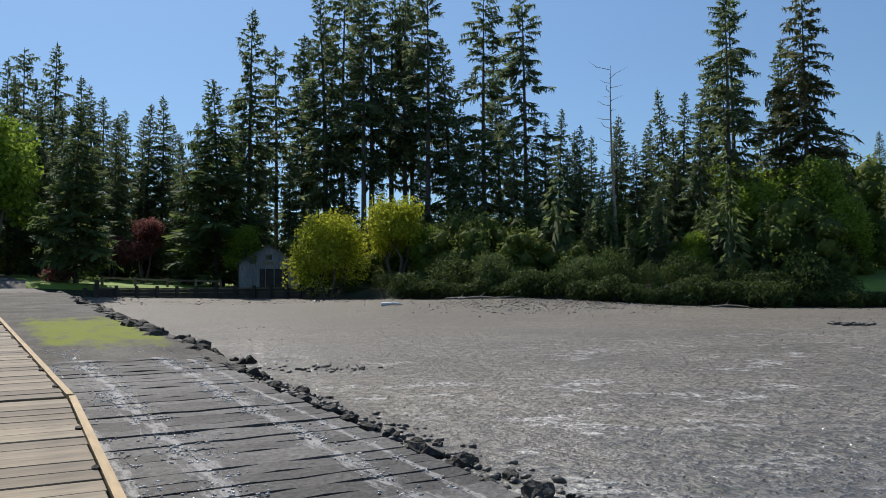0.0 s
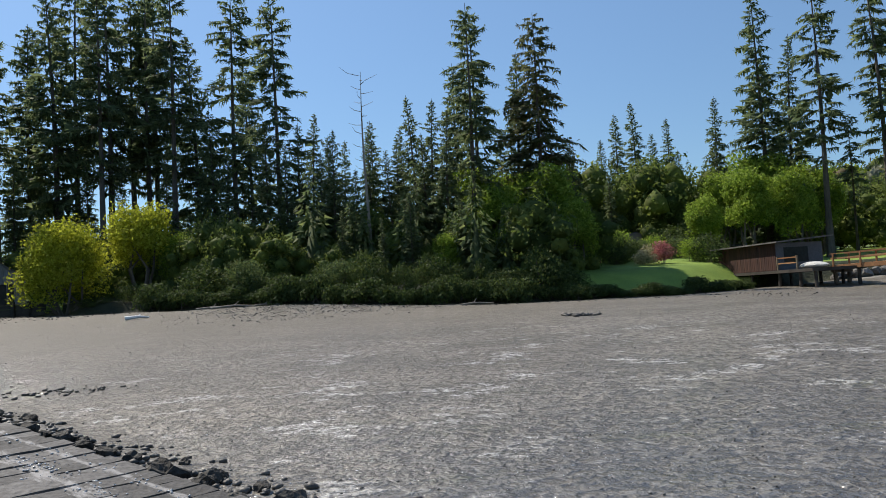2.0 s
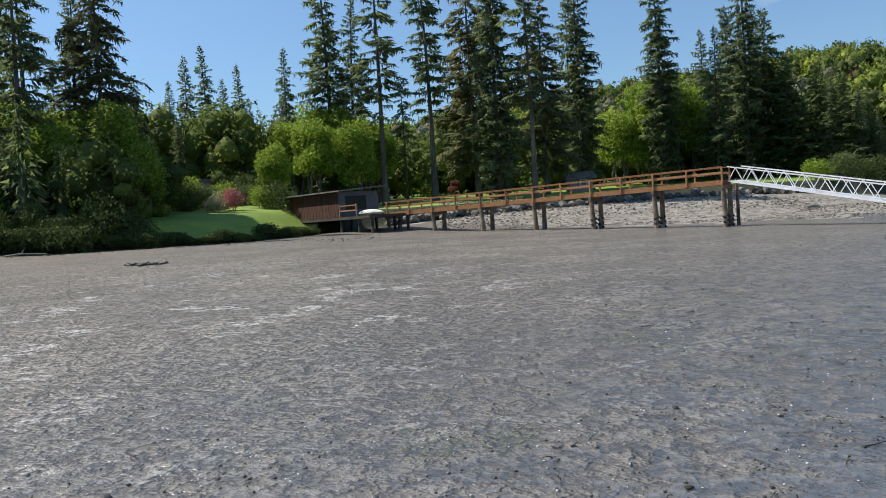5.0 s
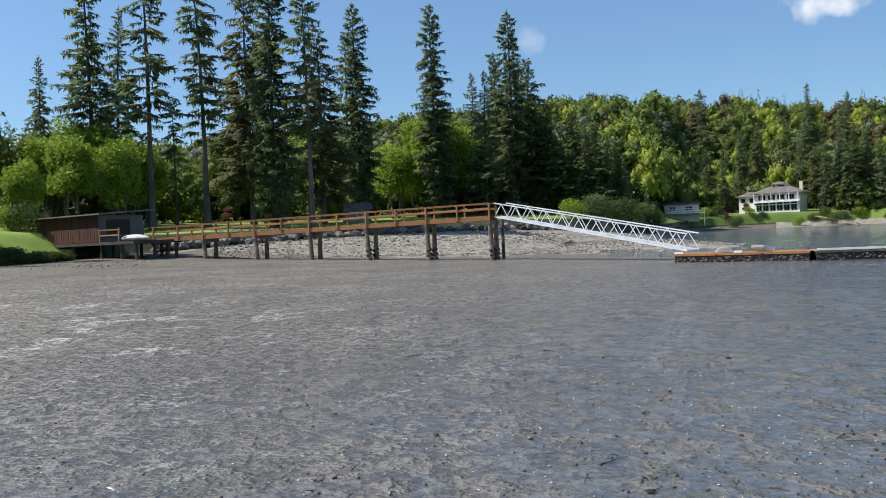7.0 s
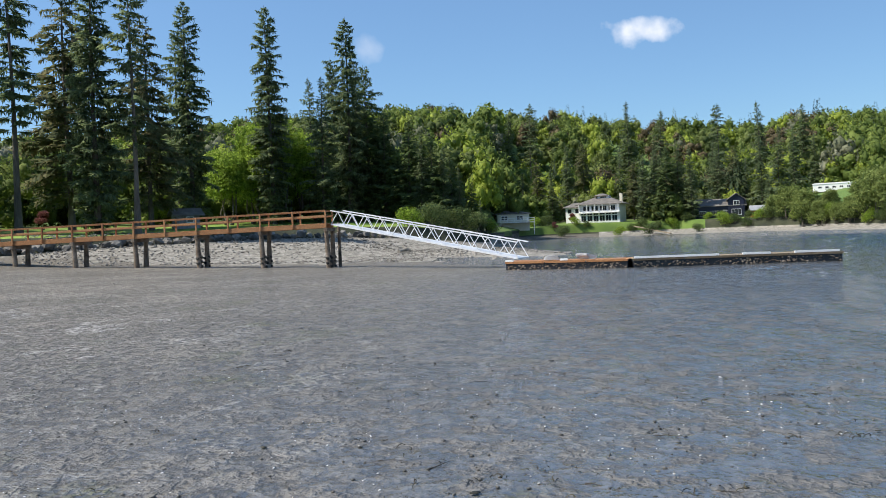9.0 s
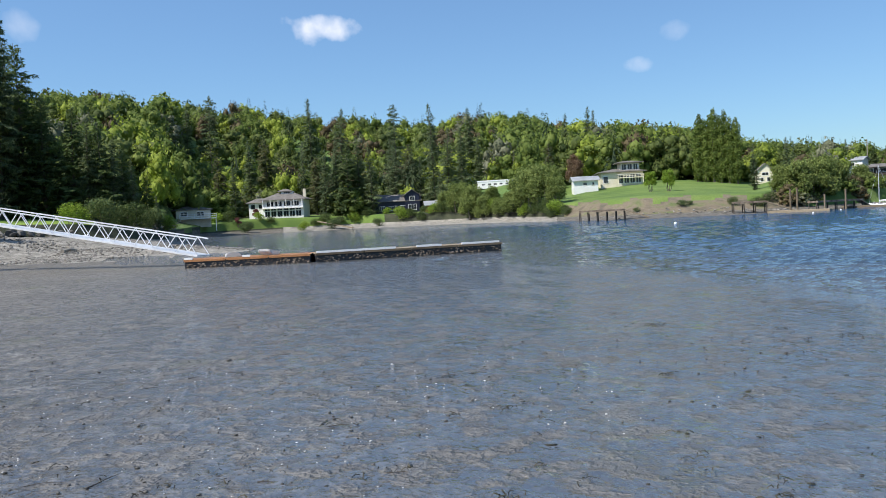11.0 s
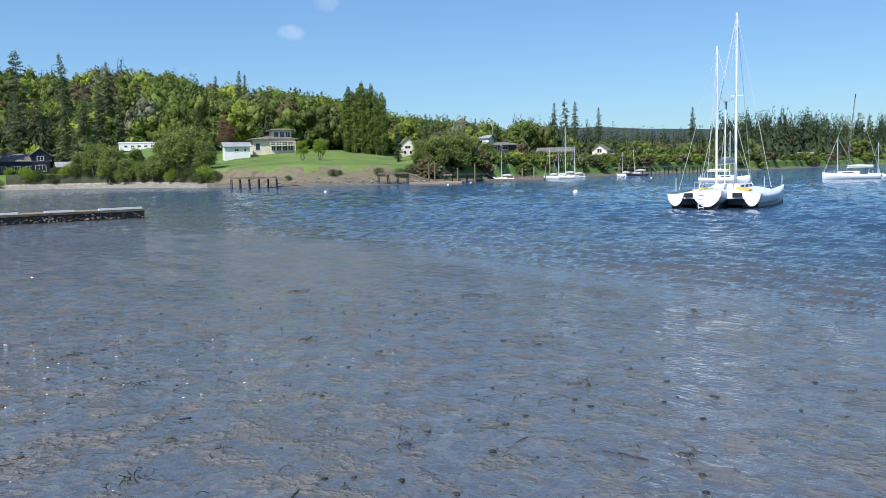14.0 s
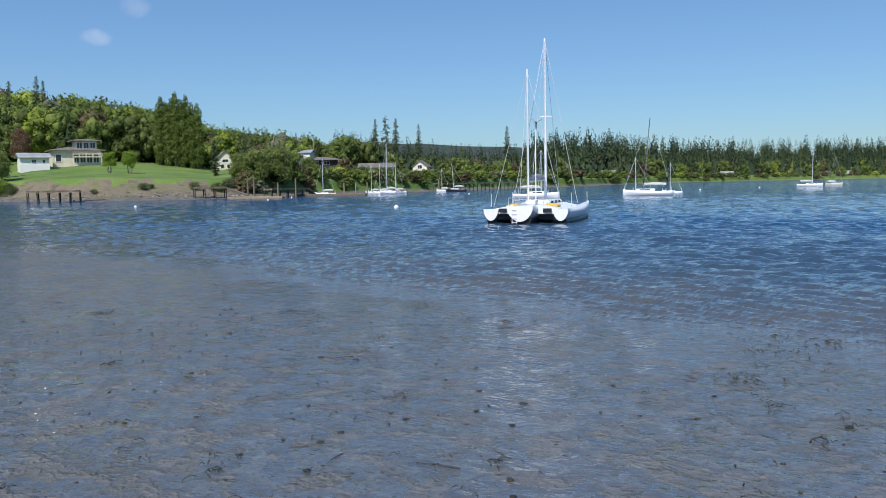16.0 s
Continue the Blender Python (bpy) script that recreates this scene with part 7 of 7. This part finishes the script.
def dock_section(s0, s1, yaw, shift, label, seed):
    r = random.Random(seed)
    root = empty("dock_section", Matrix.Translation(along(s0, 0, 0.5 + RAMP_SLOPE * s0)) @ DOCK_TURN @ pose(0, 0, 0, TIP, 0, yaw), label, "dock", "sections of the landing dock")
    length = s1 - s0
    left, right = -1.5, shift
    bm = fresh()
    for x in (left + 0.15, -0.35, right - 0.12):
        beam(bm, (x, 0.05, -0.2), (x, length - 0.05, -0.2), 0.12, 0.24)
    part("joist", bm, WOOD_DARK, root)
    n = int(length / 0.292)
    bm = box(fresh(), right - left, 0.278, 0.045, pose((left + right) / 2, 0, 0), 0.007)
    first = part("plank", bm, WOOD_GREY, root)
    first.matrix_basis = pose(0, 0.15, -0.05)
    for k in range(1, n):
        shared("plank", first.data, root, pose(r.uniform(-0.012, 0.012), 0.15 + k * length / n, -0.05 + r.uniform(-0.004, 0.005), 0, 0, r.uniform(-0.25, 0.25)))
    bm = beam(fresh(), (right + 0.045, 0, -0.06), (right + 0.045, length, -0.06), 0.07, 0.16)
    part("rub_rail", bm, material("yellow_wood", [(0.36, 0.24, 0.11), (0.50, 0.35, 0.17)], 0.7, 2.0, 20.0, 0.4, 0.01, stretch=(1, 0.15, 1)), root, "pale yellow-brown edge board")
    for k in range(int(length / 1.5)):
        bm = cushion(fresh(), 0.07, 0.12, 0.06, pose(right - 0.02, 0.7 + 1.5 * k, 0.0), k, 0.3, 1)
        part("bracket", bm, WOOD_DARK, root)
    bm = box(fresh(), right - left - 0.2, length - 0.2, 0.3, pose((left + right) / 2, length / 2, -0.55))
    part("float_log", bm, WOOD_DARK, root)


dock_section(-1.4, 10.0, -2.6, 0.74, "weathered plank dock section with a pale edge board", 1)
dock_section(10.05, 34.0, 1.0, 1.25, "far plank dock section resting up the ramp", 2)


def build_ramp():
    root = empty("boat_ramp", DOCK_TURN @ pose(0, 0, 0, TIP), "boat ramp of wet grey planks under silt and gravel", "ramp", kind="structure")
    r = random.Random(9)
    wide = RAMP_OUT - RAMP_IN
    for q in range(3):
        bm = fresh()
        n = 16
        hi, lo = [], []
        for k in range(n + 1):
            x = -wide / 2 + wide * k / n
            h = 0.02 * noise.noise((x * 2 + q * 9, q, 0))
            hi.append((bm.verts.new((x, -0.136 + 0.012 * noise.noise((x * 3, q, 2)), 0.045 + h)), bm.verts.new((x, 0.136 + 0.012 * noise.noise((x * 3, q, 5)), 0.05 + h))))
            lo.append((bm.verts.new((x, -0.145, -0.06)), bm.verts.new((x, 0.145, -0.06))))
        for k in range(n):
            bm.faces.new((hi[k][0], hi[k + 1][0], hi[k + 1][1], hi[k][1]))
            bm.faces.new((lo[k][0], lo[k + 1][0], hi[k + 1][0], hi[k][0]))
            bm.faces.new((hi[k][1], hi[k + 1][1], lo[k + 1][1], lo[k][1]))
        me = bpy.data.meshes.new("ramp_plank")
        bm.to_mesh(me)
        bm.free()
        me.materials.append(RAMP_GREY)
        for k in range(q, 60, 3):
            shared("plank", me, root, pose((RAMP_IN + RAMP_OUT) / 2 + r.uniform(-0.05, 0.05), -1.0 + k * 0.302, -0.035 + r.uniform(-0.012, 0.012), r.uniform(-1, 1), 0, r.uniform(-0.5, 0.5)))
    bm = fresh()
    m, n = 30, 60
    grid = [[bm.verts.new((RAMP_IN - 0.5 + (RAMP_OUT - RAMP_IN + 0.9) * i / m, 16.2 + 28 * j / n, 0.02 + 0.03 * noise.noise((i * 0.5, j * 0.5, 1)) - (0.08 if j == 0 else 0))) for i in range(m + 1)] for j in range(n + 1)]
    for j in range(n):
        for i in range(m):
            bm.faces.new((grid[j][i], grid[j][i + 1], grid[j + 1][i + 1], grid[j + 1][i]))
    ob = part("ramp_silt", bm, algae(), root, "silted upper ramp with bright green algae")


def algae():
    """Grey silt with a tongue of green weed across the middle of the ramp."""
    m = material("ramp_silt", [(0.09, 0.083, 0.072), (0.175, 0.163, 0.142)], 0.85, 0.8, 16.0, 0.6, 0.04, local=True, dark=0.4)
    m.node_tree.nodes["Principled BSDF"].inputs["Specular IOR Level"].default_value = 0.15
    n, l = m.node_tree.nodes, m.node_tree.links
    bsdf = n["Principled BSDF"]
    was = bsdf.inputs["Base Color"].links[0].from_socket
    coord = n.new("ShaderNodeTexCoord")
    sep = n.new("ShaderNodeSeparateXYZ")
    l.new(coord.outputs["Object"], sep.inputs[0])
    t = n.new("ShaderNodeTexNoise")
    t.inputs["Scale"].default_value, t.inputs["Detail"].default_value = 2.6, 8.0
    mp = n.new("ShaderNodeMapping")
    mp.inputs["Scale"].default_value = (1.0, 0.35, 1.0)
    l.new(coord.outputs["Object"], mp.inputs["Vector"])
    l.new(mp.outputs[0], t.inputs["Vector"])

    def bump_between(a, b, soft, source):
        r = n.new("ShaderNodeMapRange")
        l.new(source, r.inputs["Value"])
        r.inputs["From Min"].default_value, r.inputs["From Max"].default_value = a, a + soft
        q = n.new("ShaderNodeMapRange")
        l.new(source, q.inputs["Value"])
        q.inputs["From Min"].default_value, q.inputs["From Max"].default_value = b, b - soft
        k = n.new("ShaderNodeMath")
        k.operation = "MULTIPLY"
        l.new(r.outputs[0], k.inputs[0])
        l.new(q.outputs[0], k.inputs[1])
        return k.outputs[0]

    k = n.new("ShaderNodeMath")
    k.operation = "MULTIPLY"
    l.new(bump_between(16.0, 31.0, 5.0, sep.outputs["Y"]), k.inputs[0])
    l.new(bump_between(1.3, 5.2, 0.8, sep.outputs["X"]), k.inputs[1])
    e = n.new("ShaderNodeMath")
    e.operation = "MULTIPLY_ADD"
    l.new(t.outputs["Fac"], e.inputs[0])
    e.inputs[1].default_value = 1.2
    l.new(k.outputs[0], e.inputs[2])
    g = n.new("ShaderNodeMapRange")
    l.new(e.outputs[0], g.inputs["Value"])
    g.inputs["From Min"].default_value, g.inputs["From Max"].default_value = 1.2, 1.6
    g.inputs["To Max"].default_value = 0.85
    mix = n.new("ShaderNodeMix")
    mix.data_type = "RGBA"
    l.new(g.outputs[0], mix.inputs["Factor"])
    l.new(was, mix.inputs["A"])
    mix.inputs["B"].default_value = (0.20, 0.235, 0.018, 1)
    l.new(mix.outputs["Result"], bsdf.inputs["Base Color"])
    return m


build_ramp()


def stones(name, spots, mat, label, seed, parent=None):
    """Many small stones or clods in one mesh: spots are (x, y, z, size, flatness)."""
    r = np.random.default_rng(seed)
    base = bmesh.new()
    bmesh.ops.create_icosphere(base, subdivisions=1, radius=0.5)
    v0 = np.array([v.co[:] for v in base.verts])
    f0 = np.array([[v.index for v in f.verts] for f in base.faces])
    base.free()
    spots = np.asarray(spots, float)
    n = len(spots)
    jit = 1 + r.uniform(-0.28, 0.28, (n, len(v0), 1))
    a = r.uniform(0, 6.28, n)
    v = v0[None] * jit * spots[:, 3][:, None, None] * np.stack([r.uniform(0.7, 1.5, n), r.uniform(0.7, 1.1, n), spots[:, 4]], 1)[:, None, :]
    x = v[..., 0] * np.cos(a)[:, None] - v[..., 1] * np.sin(a)[:, None]
    y = v[..., 0] * np.sin(a)[:, None] + v[..., 1] * np.cos(a)[:, None]
    v = np.stack([x, y, v[..., 2]], -1) + spots[:, None, :3]
    f = f0[None] + (np.arange(n) * len(v0))[:, None, None]
    ob = arrays(name, v.reshape(-1, 3), f.reshape(-1, 3), mat, parent, smooth=True)
    return tagged(ob, label, "stones", kind="stuff")


rs = np.random.default_rng(31)
# tones raised so that wet grit and shells carry their glint in the colour
GLINT_PALE = material("pale_glint", [(0.42, 0.41, 0.39), (0.64, 0.62, 0.60), (0.80, 0.79, 0.77)], 0.2, 3.0, 30.0, 0.3, 0.01, island=True, local=False)
CLOD = material("mud_clod", [(0.03, 0.028, 0.024), (0.075, 0.07, 0.06), (0.13, 0.12, 0.10)], 0.55, 3.0, 30.0, 0.5, 0.02, island=True, local=False)
PEBBLE = material("beach_pebbles", [(0.10, 0.09, 0.076), (0.22, 0.20, 0.17), (0.38, 0.35, 0.31)], 0.75, 3.0, 30.0, 0.3, 0.01, island=True, local=False)


def on_flat(p, size):
    x, y = p[:, 0], p[:, 1]
    return np.stack([x, y, ground_z(x, y) + size * 0.15, size, np.full(len(x), 0.55)], 1)


tracks = []
for o, spread, n in ((2.2, 0.16, 1500), (1.6, 0.07, 500), (2.5, 0.05, 300), (3.65, 0.11, 1000), (4.1, 0.05, 300)):
    s = 1.0 + 18.0 * rs.uniform(0, 1, n) ** 0.9
    oo = o + rs.normal(0, spread, n) + 0.1 * np.sin(s * 0.9)
    size = rs.uniform(0.012, 0.045, n)
    for a, b, c in zip(s, oo, size):
        p = along(a, b, RAMP_SLOPE * a + 0.012)
        tracks.append((p.x, p.y, p.z, c, 0.5))
stones("wheel_track_grit", tracks, GLINT_PALE, "wet pale grit lying in wheel tracks down the ramp, glints in its colour", 2)

ROCKS = []
for q in range(8):
    bm = cushion(fresh(), 1.0, 0.8, 0.65, None, q + 1, 0.6, 2)
    me = bpy.data.meshes.new("rock")
    bm.to_mesh(me)
    bm.free()
    me.materials.append(ROCK)
    ROCKS.append(me)
rr = random.Random(77)
s = 2.2
while s < 46:
    for q in range(1 if s < 14 else 2 if s < 20 else 3):
        o = max(4.5, 4.75 + rr.gauss(0, 0.2 if s < 20 else 0.65) + 0.03 * (s - 14) * (s > 18))
        size = rr.uniform(0.12, 0.34) if s < 18 else rr.uniform(0.18, 0.62)
        p = along(s, o, 0)
        z = gz(p.x, p.y)
        ob = new("rock", ROCKS[rr.randrange(8)])
        ob.matrix_basis = pose(p.x, p.y, z + size * 0.12, rr.uniform(-20, 20), rr.uniform(-20, 20), rr.uniform(0, 360)) @ Matrix.Scale(size, 4)
        tagged(ob, "dark weedy rock in the line edging the ramp", "rock", "rocks edging the ramp")
    s += rr.uniform(0.14, 0.40)
spots = []
for k in range(1100):
    a = rs.uniform(1.5, 40)
    spots.append(along(a, 4.85 + rs.normal(0, 0.35), 0)[:2])
sp = np.array(spots)
stones("ramp_edge_rubble", on_flat(sp, rs.uniform(0.03, 0.14, len(sp))), CLOD, "clods and rubble between the ramp's rocks", 3)


def polar_spots(b0, b1, d0, d1, n, power=1.0):
    b = np.radians(rs.uniform(b0, b1, n))
    d = d0 + (d1 - d0) * rs.uniform(0, 1, n) ** power
    return np.stack([d * np.sin(b), d * np.cos(b)], 1)


keep = np.concatenate([polar_spots(-16, 90, 4.5, 45, 3400, 1.4), polar_spots(90, 165, 4.5, 14, 700, 1.2)])
o = keep[:, 0] * RIGHT[0] + keep[:, 1] * RIGHT[1]
keep = keep[o > 5.2]
stones("mud_clods", on_flat(keep, rs.uniform(0.015, 0.06, len(keep)) * (0.6 + 0.012 * np.hypot(keep[:, 0], keep[:, 1]))), CLOD, "small dark clods and weed scraps strewn over the mud", 4)
g3 = polar_spots(60, 166, 4.8, 19, 380, 1.3)
scraps = on_flat(g3, rs.uniform(0.02, 0.10, len(g3)) * rs.uniform(0.4, 1.0, len(g3)))
scraps[:, 4] = 0.10
WEED = material("rotting_weed", [(0.012, 0.012, 0.007), (0.028, 0.026, 0.014), (0.05, 0.042, 0.022)], 0.85, 3.0, 30.0, 0.5, 0.02, island=True, local=False)
stones("weed_scraps", scraps, WEED, "dark scraps of weed lying on the wet mud", 18)
keep = np.concatenate([polar_spots(-10, 105, 4.5, 13, 1050, 1.2), polar_spots(105, 165, 4.5, 9.5, 520, 1.1)])
keep = keep[keep[:, 0] * RIGHT[0] + keep[:, 1] * RIGHT[1] > 5.2]
stones("shells", on_flat(keep, rs.uniform(0.008, 0.028, len(keep))), GLINT_PALE, "pale broken shells strewn over the mud", 5)
g = np.concatenate([(lambda g: g[rs.uniform(0, 1, len(g)) < np.exp(-((np.degrees(np.arctan2(g[:, 0], g[:, 1])) - 7) / 7.5) ** 2 * 1.5 - ((np.hypot(g[:, 0], g[:, 1]) - 54) / 6) ** 2)])(polar_spots(-10, 22, 40, 60, 6500)), polar_spots(46, 72, 68, 92, 3000), polar_spots(68, 82, 74, 88, 1500)])
stones("beach_stones", on_flat(g, rs.uniform(0.08, 0.3, len(g)) * np.where(np.hypot(g[:, 0], g[:, 1]) < 62, 0.5, 0.9)), PEBBLE, "grey and tan stones of the gravel beach", 6)
g = np.concatenate([polar_spots(-24, -2, 62, 76, 500), polar_spots(16, 42, 54, 66, 350)])
g2 = polar_spots(106, 119, 144, 151, 130)
stones("bluff_rubble", on_flat(g2, rs.uniform(0.15, 0.6, len(g2))), PEBBLE, "tumbled stones and earth below the far lawn", 17)
stones("strand_stones", on_flat(g, rs.uniform(0.04, 0.17, len(g))), CLOD, "dark stones along the strand line", 7)

rw = random.Random(3)
for b in np.arange(42.5, 71, 0.55):
    d = float(table(SHORE_D, b)) + rw.uniform(-0.4, 0.9)
    size = rw.uniform(0.7, 1.4)
    p = on_land(b, d)
    ob = new("boulder", ROCKS[rw.randrange(8)])
    ob.data = ob.data.copy()
    ob.data.materials[0] = PALE_ROCK
    ob.matrix_basis = pose(p.x, p.y, p.z + 0.25 * size, rw.uniform(-30, 30), rw.uniform(-30, 30), rw.uniform(0, 360)) @ Matrix.Scale(size, 4)
    tagged(ob, "rounded grey boulder of the sea wall below the lawn", "boulder", "boulders of the sea wall")


def driftwood(b, d, length, r, turn, label, mat=PALE_BARK):
    p = on_land(b, d)
    bm = fresh()
    pts = [Vector((length * (t - 0.5), 0.06 * length * math.sin(t * 4 + b), r * 0.6 + 0.04 * length * math.sin(t * 3) ** 2)) for t in (0, 0.25, 0.5, 0.75, 1)]
    for k, (i, j) in enumerate(zip(pts, pts[1:])):
        rod(bm, i, j, r * (1 - 0.15 * k), r * (0.85 - 0.15 * k), 7)
    rod(bm, pts[2], pts[2] + Vector((0.15 * length, 0.12 * length, 0.1 * length)), r * 0.5, r * 0.2, 5)
    ob = part("driftwood", bm, mat)
    ob.matrix_basis = Matrix.Translation(p) @ Matrix.Rotation(turn, 4, "Z")
    tagged(ob, label, "driftwood", "driftwood on the flats")


driftwood(-3.6, 55, 1.5, 0.14, 0.4, "bleached white driftwood log on the beach", WHITE)
driftwood(2.5, 61, 3.2, 0.09, 0.2, "grey driftwood trunk at the foot of the bank")
driftwood(4.5, 61.5, 2.5, 0.07, -0.3, "grey driftwood branch at the foot of the bank")
driftwood(1.2, 62, 2.6, 0.08, 0.5, "grey driftwood branch at the foot of the bank")
driftwood(19.0, 58, 3.0, 0.08, 0.2, "grey driftwood pole on the shaded strand")
driftwood(70.5, 84, 3.5, 0.18, 0.1, "driftwood snag on the gravel beach")
for k in range(46):
    b, d = rw.uniform(45, 165), rw.uniform(5.0, 15)
    driftwood(b, d, rw.uniform(0.12, 0.42), rw.uniform(0.003, 0.007), rw.uniform(0, 6), "thin dark twig lying on the wet mud", WOOD_DARK)


def eelgrass(clumps, seed):
    """Torn dark blades of eelgrass lying in loose clumps on the mud: clumps are (x, y, spread, blades)."""
    r = np.random.default_rng(seed)
    V = []
    for x, y, spread, blades in clumps:
        for _ in range(int(blades)):
            a, ln, w, c = r.uniform(0, 6.28), r.uniform(0.03, 0.11), r.uniform(0.003, 0.007), r.uniform(-0.7, 0.7)
            p = np.array([x, y]) + r.normal(0, spread, 2)
            last = None
            for q in range(4):
                d = np.array([math.cos(a + c * q), math.sin(a + c * q)])
                sd = np.array([-d[1], d[0]]) * w * (1 - 0.22 * q)
                lift = 0.012 + 0.02 * math.sin(q * 1.1 + c)
                now = np.array([[*(p + sd), lift], [*(p - sd), lift + 0.006]])
                if last is not None:
                    V.append(np.stack([last[0], last[1], now[1], now[0]]))
                last, p = now, p + d * ln / 3
    V = np.array(V).reshape(-1, 3)
    V[:, 2] += ground_z(V[:, 0], V[:, 1])
    ob = arrays("eelgrass", V, np.arange(len(V)).reshape(-1, 4), WEED)
    return tagged(ob, "dark torn blades of eelgrass strewn on the wet mud", "seaweed", kind="stuff")


ge = polar_spots(50, 168, 4.6, 17, 330, 1.2)
tufts = [(x, y, 0.05, rs.integers(1, 4)) for x, y in ge] + [(x, y, 0.08, 14) for x, y in polar_spots(95, 165, 6, 15, 16)]
tufts += [(x, y, 0.22, 40) for x, y in (bearing(153.5, 10.5)[:2], bearing(156.0, 11.5)[:2], bearing(121.5, 13.5)[:2], bearing(151.0, 9.0)[:2])]
eelgrass(tufts, 41)
p = on_land(26.0, 38)
sp = np.array([(p.x + rs.normal(0, 0.3), p.y + rs.normal(0, 0.3)) for _ in range(60)])
stones("stone_heap", on_flat(sp, rs.uniform(0.1, 0.3, 60)), CLOD, "small dark heap of stones on the flat", 8)
p = on_land(-8.0, 19.5)
sp = np.array([(p.x + rs.normal(0, 0.8), p.y + rs.normal(0, 0.35)) for _ in range(70)])
stones("rubble_patch", on_flat(sp, rs.uniform(0.03, 0.13, 70)), CLOD, "patch of dark rubble on the mud", 9)

bpy.context.view_layer.update()
